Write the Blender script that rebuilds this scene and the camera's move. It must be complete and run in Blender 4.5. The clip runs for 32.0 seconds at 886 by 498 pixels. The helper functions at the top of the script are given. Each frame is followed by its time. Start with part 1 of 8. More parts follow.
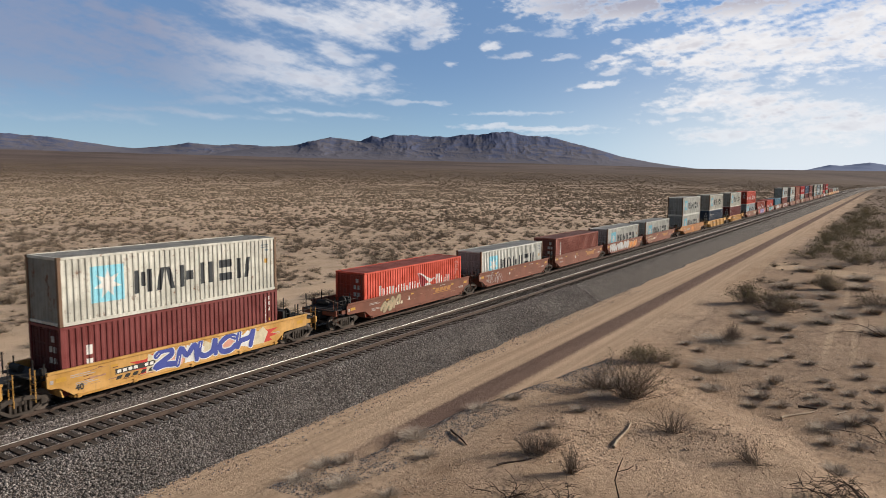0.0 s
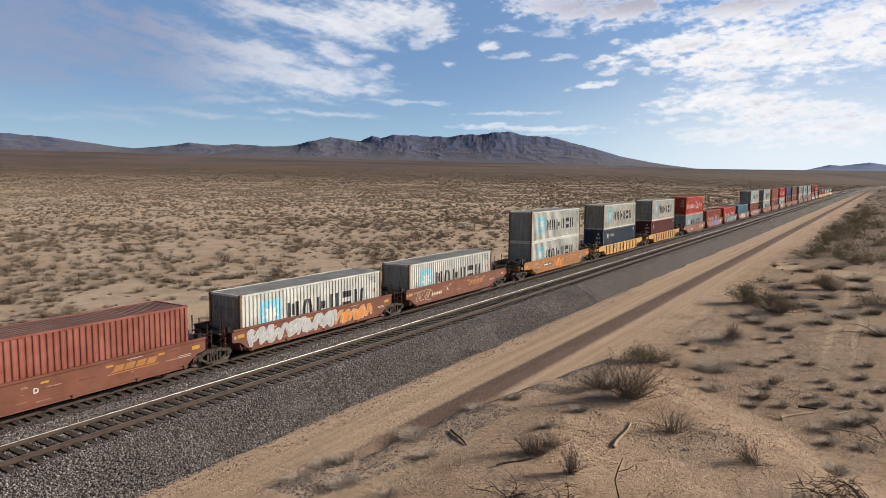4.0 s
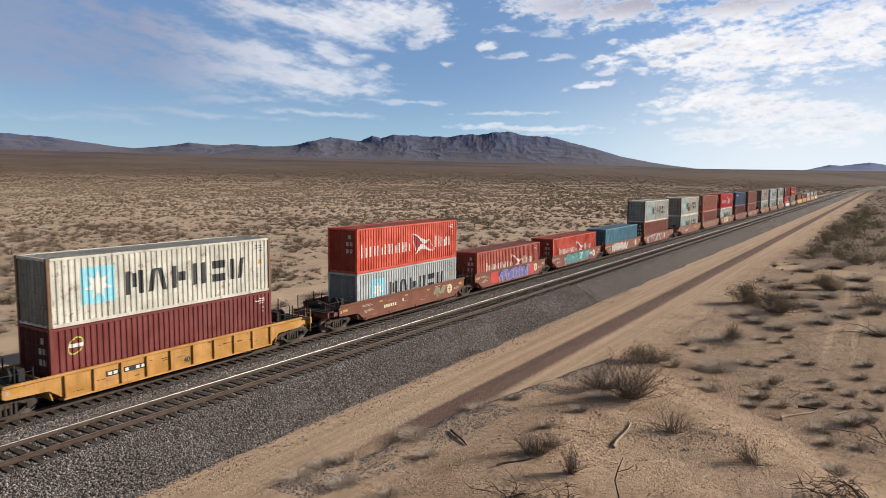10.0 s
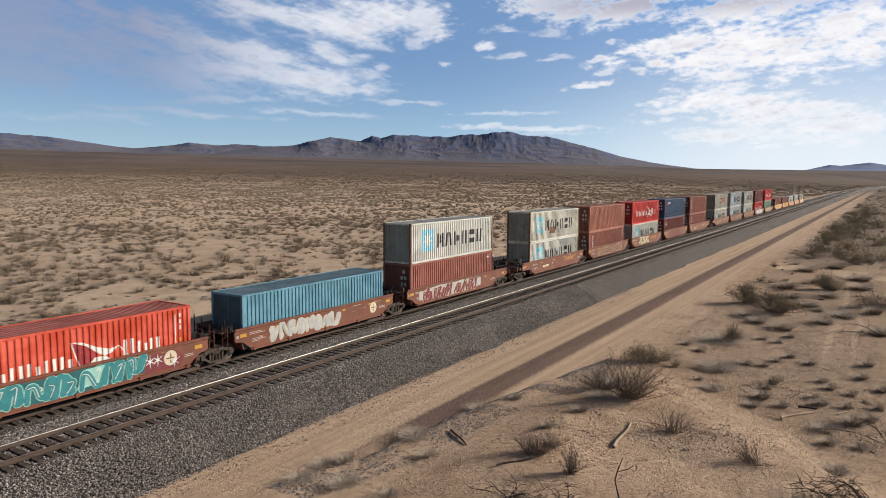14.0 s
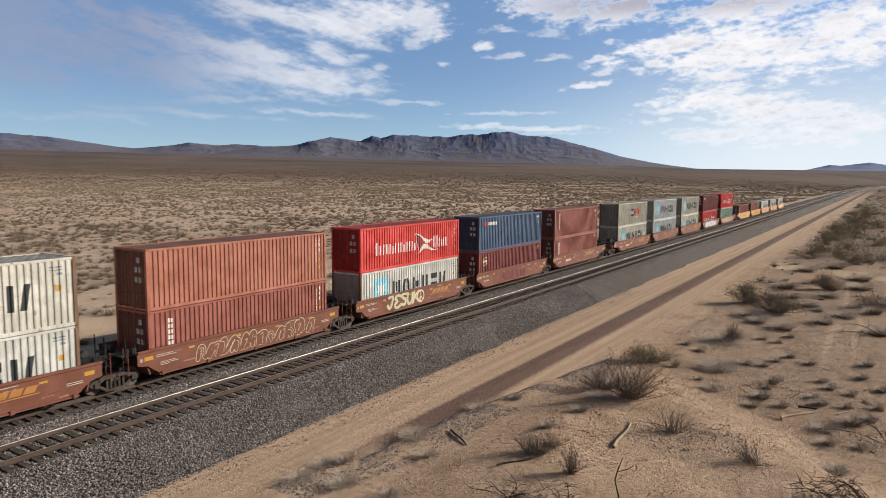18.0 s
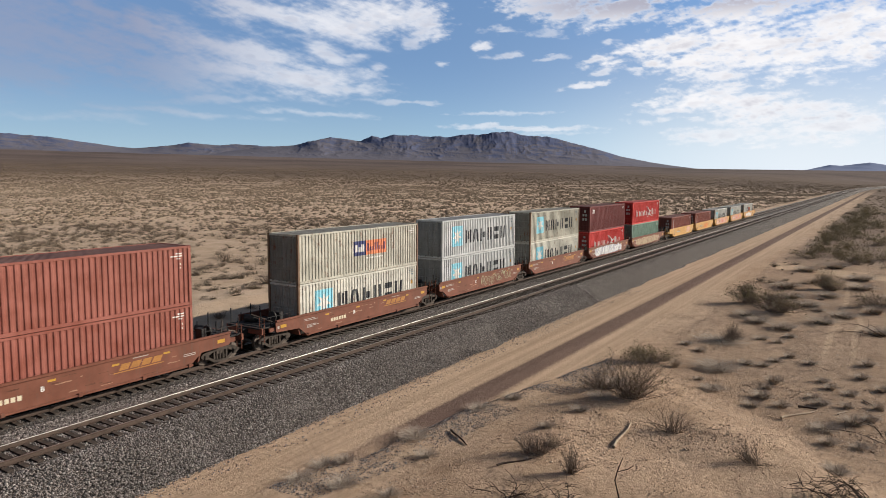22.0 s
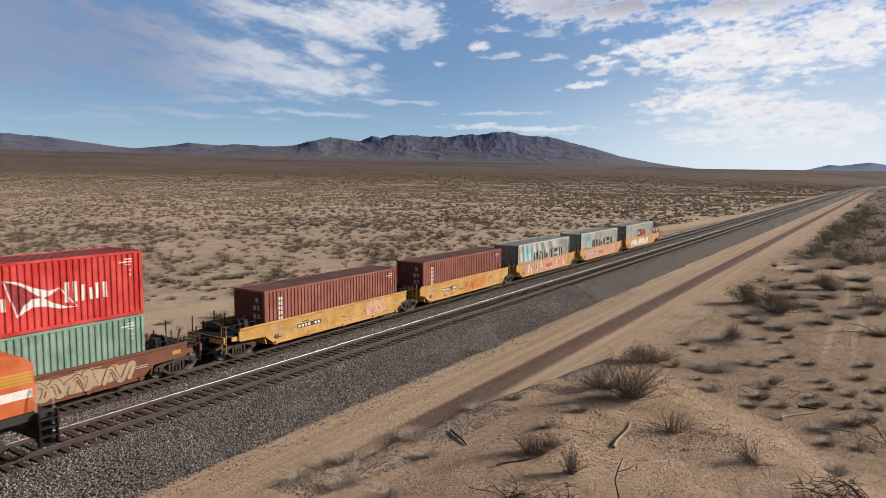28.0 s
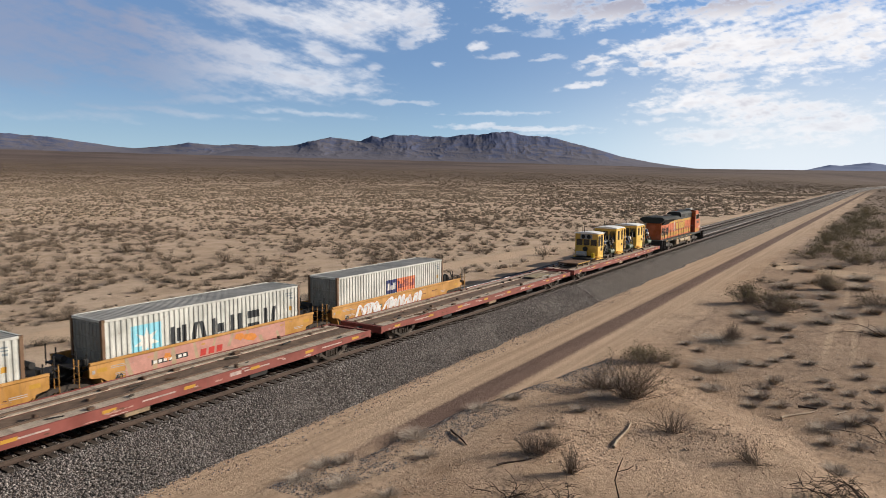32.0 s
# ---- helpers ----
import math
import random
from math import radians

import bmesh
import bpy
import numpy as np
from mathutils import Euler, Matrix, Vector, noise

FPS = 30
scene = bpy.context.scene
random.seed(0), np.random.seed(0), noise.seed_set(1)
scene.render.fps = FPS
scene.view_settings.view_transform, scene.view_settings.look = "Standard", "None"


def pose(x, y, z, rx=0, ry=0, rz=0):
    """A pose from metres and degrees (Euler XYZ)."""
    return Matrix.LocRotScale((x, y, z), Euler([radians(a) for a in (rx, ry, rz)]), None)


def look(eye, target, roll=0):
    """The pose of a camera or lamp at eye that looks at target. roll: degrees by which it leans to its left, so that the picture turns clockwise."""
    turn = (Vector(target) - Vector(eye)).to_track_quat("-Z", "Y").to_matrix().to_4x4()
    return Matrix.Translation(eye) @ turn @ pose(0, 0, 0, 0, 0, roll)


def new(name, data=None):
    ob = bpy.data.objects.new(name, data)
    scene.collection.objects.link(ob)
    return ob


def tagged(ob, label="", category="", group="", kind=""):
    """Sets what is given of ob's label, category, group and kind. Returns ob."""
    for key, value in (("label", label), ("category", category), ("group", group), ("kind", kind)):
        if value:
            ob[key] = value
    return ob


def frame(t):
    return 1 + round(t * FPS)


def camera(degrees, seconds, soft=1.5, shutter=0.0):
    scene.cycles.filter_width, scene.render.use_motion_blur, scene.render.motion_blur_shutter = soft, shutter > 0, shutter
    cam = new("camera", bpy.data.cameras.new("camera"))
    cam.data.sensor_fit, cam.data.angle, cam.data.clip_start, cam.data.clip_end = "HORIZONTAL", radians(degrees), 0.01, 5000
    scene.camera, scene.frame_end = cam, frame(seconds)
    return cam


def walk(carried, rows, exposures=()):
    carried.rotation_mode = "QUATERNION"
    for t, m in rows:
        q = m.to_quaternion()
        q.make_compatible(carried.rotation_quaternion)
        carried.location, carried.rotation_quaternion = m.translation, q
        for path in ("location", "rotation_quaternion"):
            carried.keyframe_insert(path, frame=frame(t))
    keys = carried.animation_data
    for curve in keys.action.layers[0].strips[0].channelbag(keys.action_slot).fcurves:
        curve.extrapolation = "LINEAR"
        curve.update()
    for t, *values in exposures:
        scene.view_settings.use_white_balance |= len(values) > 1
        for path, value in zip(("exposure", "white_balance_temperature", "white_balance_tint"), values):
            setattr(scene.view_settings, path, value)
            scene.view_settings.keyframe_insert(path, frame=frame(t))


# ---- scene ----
# The railway runs along x, the near track's centre line is y = 0, the rail tops are z = 0.
import colorsys
import functools

FAR_Y = 4.35          # centre line of the far track
EYE = (0.0, -25.447, 9.703)
cam = camera(63.94, 32.0, soft=0.85, shutter=0.12)
heading, tilt = radians(32.304), radians(6.022)
aim = Vector(EYE) + Vector((math.cos(tilt) * math.cos(heading), math.cos(tilt) * math.sin(heading), -math.sin(tilt)))
walk(cam, [(0, look(EYE, aim, 0.424)), (32, look(EYE, aim, 0.424))], [
    (0, 0.06), (1, 0.08), (3, 0.17), (7, 0.19), (22, 0.17), (25, 0.09), (28, 0.08), (30, 0.18), (32, 0.16)])

# ---- world and sun ----
SUN_EL, SUN_AZ = radians(20.5), radians(-43.5)
world = bpy.data.worlds.new("desert_sky")
scene.world = world
world.use_nodes = True
wn = world.node_tree.nodes
sky = wn.new("ShaderNodeTexSky")
sky.sky_type, sky.sun_disc = "NISHITA", False
sky.sun_elevation, sky.sun_rotation = SUN_EL, radians(90) - SUN_AZ
sky.altitude, sky.air_density, sky.dust_density, sky.ozone_density = 300, 1.0, 0.0, 4.0
wn["Background"].inputs["Strength"].default_value = 0.058
soften = wn.new("ShaderNodeHueSaturation")     # scattered cloud all round pales the blue
soften.inputs["Saturation"].default_value = 0.62
world.node_tree.links.new(sky.outputs[0], soften.inputs["Color"])
world.node_tree.links.new(soften.outputs[0], wn["Background"].inputs["Color"])

sun = new("sun", bpy.data.lights.new("sun", "SUN"))
sun.data.energy, sun.data.angle, sun.data.color = 5.0, radians(0.6), (1.0, 0.91, 0.79)
sun_way = Vector((math.cos(SUN_EL) * math.cos(SUN_AZ), math.cos(SUN_EL) * math.sin(SUN_AZ), math.sin(SUN_EL)))
sun.matrix_world = look(sun_way * 200, (0, 0, 0))


# ---- materials ----
class Nodes:
    """Small helper to write node materials in short lines."""

    def __init__(self, name, rough=0.7, metal=0.0, spec=0.4):
        self.mat = bpy.data.materials.new(name)
        self.mat.use_nodes = True
        self.t = self.mat.node_tree
        self.bsdf = self.t.nodes["Principled BSDF"]
        self.bsdf.inputs["Roughness"].default_value = rough
        self.bsdf.inputs["Metallic"].default_value = metal
        self.bsdf.inputs["Specular IOR Level"].default_value = spec

    def node(self, kind, **kw):
        n = self.t.nodes.new("ShaderNode" + kind)
        for k, v in kw.items():
            if k == "operation":
                n.operation = v
            elif k == "feature":
                n.feature = v
            elif k == "noise_dimensions":
                n.noise_dimensions = v
            elif k == "data_type":
                n.data_type = v
            elif k == "blend_type":
                n.blend_type = v
            elif k == "attribute_name":
                n.attribute_name = v
        return n

    def link(self, a, b):
        self.t.links.new(a, b)

    def put(self, sock, v):
        if isinstance(v, (int, float)):
            sock.default_value = v
        elif isinstance(v, tuple):
            sock.default_value = (*v, 1.0) if len(v) == 3 and sock.type == "RGBA" else v
        else:
            self.link(v, sock)

    def coords(self, scale=(1, 1, 1), kind="Object"):
        m = self.node("Mapping")
        m.inputs["Scale"].default_value = scale
        self.link(self.node("TexCoord").outputs[kind], m.inputs["Vector"])
        return m.outputs[0]

    def world_pos(self):
        return self.node("NewGeometry").outputs["Position"]

    def noise(self, vec, scale, detail=4, rough=0.6):
        n = self.node("TexNoise")
        self.link(vec, n.inputs["Vector"])
        n.inputs["Scale"].default_value, n.inputs["Detail"].default_value, n.inputs["Roughness"].default_value = scale, detail, rough
        return n.outputs["Fac"]

    def voronoi(self, vec, scale, feature="F1", out="Distance"):
        n = self.node("TexVoronoi", feature=feature)
        self.link(vec, n.inputs["Vector"])
        n.inputs["Scale"].default_value = scale
        return n.outputs[out]

    def math(self, op, a, b=0.0, c=0.0):
        n = self.node("Math", operation=op)
        self.put(n.inputs[0], a), self.put(n.inputs[1], b), self.put(n.inputs[2], c)
        return n.outputs[0]

    def ramp(self, v, lo, hi, a=0.0, b=1.0):
        n = self.node("MapRange")
        n.interpolation_type = "SMOOTHSTEP"
        self.put(n.inputs["Value"], v)
        for k, x in zip(("From Min", "From Max", "To Min", "To Max"), (lo, hi, a, b)):
            n.inputs[k].default_value = x
        return n.outputs["Result"]

    def mix(self, f, a, b):
        n = self.node("Mix", data_type="RGBA")
        self.put(n.inputs[0], f), self.put(n.inputs[6], a), self.put(n.inputs[7], b)
        return n.outputs[2]

    def bump(self, h, strength=0.3, dist=0.01):
        n = self.node("Bump")
        n.inputs["Strength"].default_value, n.inputs["Distance"].default_value = strength, dist
        self.link(h, n.inputs["Height"])
        self.link(n.outputs[0], self.bsdf.inputs["Normal"])

    def color(self, v):
        self.put(self.bsdf.inputs["Base Color"], v)
        return self

    def rough(self, v):
        self.put(self.bsdf.inputs["Roughness"], v)
        return self

    def xyz(self, vec):
        n = self.node("SeparateXYZ")
        self.link(vec, n.inputs[0])
        return n.outputs


def srgb(r, g, b):
    return tuple((c / 255 / 12.92 if c / 255 < 0.04045 else ((c / 255 + 0.055) / 1.055) ** 2.4) for c in (r, g, b))


@functools.lru_cache(None)
def paint(name, col, rust=0.3, dirt=0.3, rough=0.5, streak=1.0):
    """Weathered paint on steel: chalky fading, grime in vertical streaks and rust patches."""
    col = tuple(0.82 * c for c in col)
    m = Nodes(name, rough)
    v = m.coords()
    rnd = m.node("ObjectInfo").outputs["Random"]
    off = m.node("VectorMath", operation="ADD")
    m.link(v, off.inputs[0]), m.link(rnd, off.inputs[1])
    sc = m.node("VectorMath", operation="SCALE")
    m.link(off.outputs[0], sc.inputs[0])
    sc.inputs["Scale"].default_value = 1.0
    v = sc.outputs[0]
    big, fine = m.noise(v, 0.9, 5), m.noise(v, 14, 4)
    long_v = m.node("Mapping")
    long_v.inputs["Scale"].default_value = (5.0, 5.0, 0.35)
    m.link(v, long_v.inputs["Vector"])
    drip = m.noise(long_v.outputs[0], 1.6, 5, 0.7)
    h, s, val = colorsys.rgb_to_hsv(*col)
    pale = colorsys.hsv_to_rgb(h, s * 0.94, min(1, val * 1.12))
    dark = colorsys.hsv_to_rgb(h, min(1, s * 1.05), val * 0.72)
    c = m.mix(m.ramp(big, 0.3, 0.7), dark, pale)
    c = m.mix(m.ramp(fine, 0.35, 0.75, 0, 0.25), c, col)
    c = m.mix(m.ramp(drip, 0.5, 0.8, 0, dirt * streak), c, (0.10, 0.085, 0.065))
    rusty = m.math("MULTIPLY", m.ramp(m.noise(v, 2.3, 6, 0.72), 0.62 - 0.1 * rust, 0.76 - 0.1 * rust), m.ramp(drip, 0.42, 0.62))
    c = m.mix(m.math("MULTIPLY", rusty, min(1, rust * 1.6)), c, m.mix(fine, (0.11, 0.035, 0.014), (0.22, 0.085, 0.035)))
    m.color(c).rough(m.ramp(big, 0.2, 0.8, rough - 0.08, rough + 0.2))
    m.bump(fine, 0.12, 0.004)
    return m.mat


@functools.lru_cache(None)
def plain(name, col, rough=0.7, metal=0.0, vary=0.35, scale=3.0, bump=0.15):
    """A small part's material: one colour with wear at two scales."""
    m = Nodes(name, rough, metal)
    v = m.coords()
    f = m.math("ADD", m.math("MULTIPLY", m.noise(v, scale, 4), 0.6), m.math("MULTIPLY", m.noise(v, scale * 9, 3), 0.4))
    m.color(m.mix(m.ramp(f, 0.3, 0.7), tuple(x * (1 - vary) for x in col), tuple(min(1, x * (1 + vary)) for x in col)))
    m.bump(f, bump, 0.006)
    return m.mat


def earth(r, g, b):
    return tuple(1.18 * c for c in srgb(r, g, b))


def ground_material():
    m = Nodes("desert_ground", 0.95, spec=0.15)
    p = m.world_pos()
    x, y, z = m.xyz(p)
    big, mid, fine = m.noise(p, 0.035, 5), m.noise(p, 0.35, 5), m.noise(p, 5.5, 6, 0.7)
    clod, grit = m.noise(p, 1.5, 6, 0.72), m.noise(p, 30, 3, 0.75)
    sand = m.mix(m.ramp(mid, 0.3, 0.7), earth(173, 149, 126), earth(197, 173, 150))
    sand = m.mix(m.ramp(big, 0.35, 0.65, 0, 0.6), sand, earth(168, 139, 110))
    sand = m.mix(m.ramp(clod, 0.5, 0.7, 0, 0.42), sand, earth(118, 98, 80))
    sand = m.mix(m.ramp(fine, 0.5, 0.75, 0, 0.42), sand, earth(112, 93, 76))
    sand = m.mix(m.ramp(fine, 0.28, 0.42, 0.5, 0), sand, earth(205, 184, 156))
    sand = m.mix(m.ramp(grit, 0.55, 0.72, 0, 0.6), sand, earth(88, 74, 62))
    paler = m.mix(m.ramp(y, 11, 17, 0, 0.5), sand, m.mix(m.ramp(mid, 0.3, 0.7), earth(184, 162, 140), earth(210, 189, 166)))
    sand = paler
    # reddish bank on the near side
    red = m.math("MULTIPLY", m.ramp(y, -9.0, -13.5), m.ramp(mid, 0.3, 0.7, 0.15, 0.6))
    sand = m.mix(red, sand, m.mix(m.ramp(m.math("ADD", m.math("MULTIPLY", fine, 0.6), m.math("MULTIPLY", clod, 0.4)), 0.35, 0.65), earth(208, 178, 151), earth(153, 128, 108)))
    flat = m.math("MULTIPLY", m.ramp(m.math("SUBTRACT", x, y), 52, 58), m.ramp(y, -12.5, -14.5))
    sand = m.mix(m.math("MULTIPLY", flat, m.ramp(mid, 0.3, 0.7, 0.25, 0.6)), sand, m.mix(m.ramp(clod, 0.35, 0.65), earth(150, 127, 106), earth(122, 103, 88)))
    lane = m.math("ABSOLUTE", m.math("ADD", m.math("ADD", m.math("SUBTRACT", y, 24.0), m.math("MULTIPLY", x, 0.06)), m.math("MULTIPLY", m.math("SUBTRACT", mid, 0.5), 2.0)))
    sand = m.mix(m.ramp(lane, 2.6, 1.4, 0, 0.7), sand, earth(203, 177, 150))
    # greyer crusted soil under the denser scrub further along the bank
    crust = m.math("MULTIPLY", m.ramp(x, 98, 112), m.math("MULTIPLY", m.ramp(y, -12.5, -15), m.ramp(clod, 0.3, 0.6, 0.25, 0.85)))
    sand = m.mix(crust, sand, earth(112, 97, 86))
    # graded dirt road beside the ballast, with its dark gravel windrow
    wob = m.math("MULTIPLY", m.math("SUBTRACT", mid, 0.5), 1.6)
    yw = m.math("ADD", y, wob)
    road = m.math("MULTIPLY", m.ramp(yw, -12.2, -10.6), m.ramp(yw, -3.6, -4.6))
    rut = m.noise(m.coords((0.05, 2.2, 1)), 1.0, 4)
    sand = m.mix(m.math("MULTIPLY", road, 0.85), sand, m.mix(m.ramp(rut, 0.3, 0.7), earth(174, 149, 125), earth(199, 173, 148)))
    y2 = m.math("ADD", y, m.math("MULTIPLY", m.math("SUBTRACT", fine, 0.5), 0.7))
    strip = m.math("MULTIPLY", m.ramp(y2, -9.35, -8.95), m.ramp(y2, -7.35, -7.75))
    strip = m.math("MULTIPLY", strip, m.ramp(m.math("ADD", x, m.math("MULTIPLY", mid, 14)), 24, 34))
    gravel = m.mix(m.ramp(grit, 0.35, 0.65), earth(80, 62, 57), earth(122, 100, 91))
    sand = m.mix(m.math("MULTIPLY", road, m.ramp(fine, 0.5, 0.8, 0, 0.35)), sand, earth(140, 116, 94))
    sand = m.mix(m.math("MULTIPLY", strip, 0.9), sand, gravel)
    # a track of two wheel ruts and a side lane on the flat beyond the bank
    bend = m.math("ADD", y, m.math("MULTIPLY", m.math("SUBTRACT", m.noise(p, 0.08, 2), 0.5), 1.5))
    for rut_y in (-22.3, -23.8):
        line = m.ramp(m.math("ABSOLUTE", m.math("SUBTRACT", bend, rut_y)), 0.28, 0.12)
        line = m.math("MULTIPLY", line, m.math("MULTIPLY", m.ramp(x, 44, 52), m.ramp(x, 92, 80)))
        sand = m.mix(m.math("MULTIPLY", line, 0.32), sand, earth(206, 180, 152))
    side = m.ramp(m.math("ABSOLUTE", m.math("ADD", m.math("SUBTRACT", x, 96.5), m.math("MULTIPLY", m.math("ADD", y, 13), -0.35))), 4.2, 2.6)
    side = m.math("MULTIPLY", side, m.ramp(y, -11.5, -13.0))
    sand = m.mix(m.math("MULTIPLY", side, 0.7), sand, earth(196, 170, 142))
    # far plain: scrub closes up with distance into a brown cover, darkened for cloud shadow
    r = m.math("SQRT", m.math("ADD", m.math("MULTIPLY", x, x), m.math("MULTIPLY", y, y)))
    dots = m.ramp(m.voronoi(p, 0.42), 0.25, 0.6, 1, 0)
    near_cover = m.math("MULTIPLY", m.ramp(r, 160, 420), m.math("MULTIPLY", dots, 0.6))
    c = m.mix(near_cover, sand, earth(104, 86, 68))
    far = m.math("ADD", r, m.math("MULTIPLY", m.math("SUBTRACT", m.noise(p, 0.006, 4), 0.5), 260))
    # these browns hold both the dense scrub and the cloud shadow on it
    c = m.mix(m.ramp(far, 340, 860, 0, 0.9), c, m.mix(m.ramp(m.noise(p, 0.02, 5), 0.3, 0.7), earth(76, 63, 54), earth(104, 87, 74)))
    c = m.mix(m.ramp(far, 1000, 1600, 0, 0.9), c, m.mix(m.ramp(m.noise(p, 0.004, 4), 0.35, 0.65), earth(84, 72, 68), earth(108, 94, 88)))
    m.color(c)
    h = m.math("ADD", m.math("MULTIPLY", fine, 0.7), m.math("MULTIPLY", grit, 0.3))
    m.bump(m.math("ADD", h, m.math("MULTIPLY", clod, 1.2)), 1.0, 0.14)
    return m.mat


def ballast_material():
    m = Nodes("ballast_stone", 0.9, spec=0.25)
    p = m.world_pos()
    cell = m.voronoi(p, 18.0, out="Color")
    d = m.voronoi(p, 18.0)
    g = m.xyz(cell)[0]
    big = m.noise(p, 0.5, 4)
    c = m.mix(m.ramp(g, 0.05, 0.95), srgb(76, 71, 69), srgb(168, 160, 154))
    c = m.mix(m.ramp(m.xyz(cell)[1], 0.75, 1.0, 0, 0.6), c, srgb(128, 104, 88))
    c = m.mix(m.ramp(m.noise(p, 3.2, 4, 0.7), 0.42, 0.66, 0, 0.5), c, srgb(70, 64, 61))
    c = m.mix(m.ramp(big, 0.35, 0.7, 0, 0.35), c, srgb(84, 76, 71))
    # gaps between stones go near black, their shade put into the colour
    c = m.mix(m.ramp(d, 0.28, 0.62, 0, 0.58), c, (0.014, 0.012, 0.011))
    m.color(c)
    m.bump(m.math("ADD", m.math("MULTIPLY", m.math("SUBTRACT", 1.0, d), 1.0), m.math("MULTIPLY", g, 0.7)), 1.0, 0.06)
    return m.mat


GROUND = ground_material()
BALLAST = ballast_material()
TIE = plain("creosoted_timber", (0.055, 0.042, 0.034), 0.9, vary=0.5, scale=4)
RAIL_SIDE = plain("rusted_rail_steel", (0.085, 0.058, 0.045), 0.75, 0.2, vary=0.3)
RAIL_TOP = plain("polished_rail_head", (0.36, 0.35, 0.34), 0.5, 1.0, vary=0.06, bump=0.0)
BLACK = plain("grimy_black_steel", (0.022, 0.020, 0.019), 0.7, vary=0.5)
TRUCK_STEEL = plain("dusty_cast_steel", (0.06, 0.047, 0.038), 0.85, 0.1, vary=0.4)
WHEEL_STEEL = plain("worn_wheel_steel", (0.16, 0.13, 0.11), 0.5, 0.6, vary=0.25)
WHITE_MARK = plain("white_stencil_paint", (0.72, 0.70, 0.66), 0.6, vary=0.12)
DARK_MARK = plain("charcoal_letter_paint", (0.022, 0.026, 0.032), 0.55, vary=0.3)
BLUE_MARK = plain("pale_blue_paint", (0.26, 0.62, 0.74), 0.55, vary=0.12)
YELLOW_MARK = plain("yellow_reflector_paint", (0.50, 0.27, 0.035), 0.5, vary=0.12)


# ---- mesh helpers ----
def finish(name, bm, mat, parent=None, label="", smooth=False):
    me = bpy.data.meshes.new(name)
    bm.normal_update()
    bm.to_mesh(me)
    bm.free()
    for one in (mat if isinstance(mat, (list, tuple)) else [mat]):
        me.materials.append(one)
    if smooth:
        me.shade_smooth()
    ob = new(name, me)
    if parent:
        ob.parent = parent
    if label:
        tagged(ob, label)
    return ob


def part(name, bm, mat, parent, label="", smooth=False):
    return finish(name, bm, mat, parent, label, smooth)


def shared(name, mesh, parent, at=None):
    ob = new(name, mesh)
    ob.parent = parent
    if at is not None:
        ob.matrix_basis = at
    return ob


def box(bm, x0, x1, y0, y1, z0, z1, bevel=0.0, mi=0):
    m = Matrix.Translation(((x0 + x1) / 2, (y0 + y1) / 2, (z0 + z1) / 2)) @ Matrix.Diagonal((x1 - x0, y1 - y0, z1 - z0, 1))
    r = bmesh.ops.create_cube(bm, size=1, matrix=m)
    fs = {f for v in r["verts"] for f in v.link_faces}
    for f in fs:
        f.material_index = mi
    if bevel:
        es = list({e for v in r["verts"] for e in v.link_edges})
        bmesh.ops.bevel(bm, geom=es, offset=bevel, segments=1, affect="EDGES")
    return bm


def prism(bm, poly, y0, y1, mi=0):
    """Extrudes a polygon of (x, z) points from y0 to y1."""
    a = [bm.verts.new((x, y0, z)) for x, z in poly]
    b = [bm.verts.new((x, y1, z)) for x, z in poly]
    fs = [bm.faces.new(a), bm.faces.new(b[::-1])]
    n = len(poly)
    for i in range(n):
        fs.append(bm.faces.new((a[i], b[i], b[(i + 1) % n], a[(i + 1) % n])))
    for f in fs:
        f.material_index = mi
    bmesh.ops.recalc_face_normals(bm, faces=fs)
    return bm


def prism_x(bm, poly, x0, x1, mi=0):
    """Extrudes a polygon of (y, z) points from x0 to x1."""
    a = [bm.verts.new((x0, y, z)) for y, z in poly]
    b = [bm.verts.new((x1, y, z)) for y, z in poly]
    fs = [bm.faces.new(a), bm.faces.new(b[::-1])]
    n = len(poly)
    for i in range(n):
        fs.append(bm.faces.new((a[i], b[i], b[(i + 1) % n], a[(i + 1) % n])))
    for f in fs:
        f.material_index = mi
    bmesh.ops.recalc_face_normals(bm, faces=fs)
    return bm


def rod(bm, p0, p1, r, n=8, r2=None):
    p0, p1 = Vector(p0), Vector(p1)
    d = p1 - p0
    m = Matrix.Translation((p0 + p1) / 2) @ d.to_track_quat("Z", "Y").to_matrix().to_4x4()
    bmesh.ops.create_cone(bm, cap_ends=True, segments=n, radius1=r, radius2=r if r2 is None else r2, depth=d.length, matrix=m)
    return bm


def plate(bm, pts, y):
    """A flat mark on a wall that faces -y, from (x, z) points."""
    vs = [bm.verts.new((x, y, z)) for x, z in pts]
    f = bm.faces.new(vs)
    f.normal_update()
    if f.normal.y > 0:
        f.normal_flip()
    return f


def rect(bm, x0, x1, z0, z1, y):
    return plate(bm, [(x0, z0), (x1, z0), (x1, z1), (x0, z1)], y)


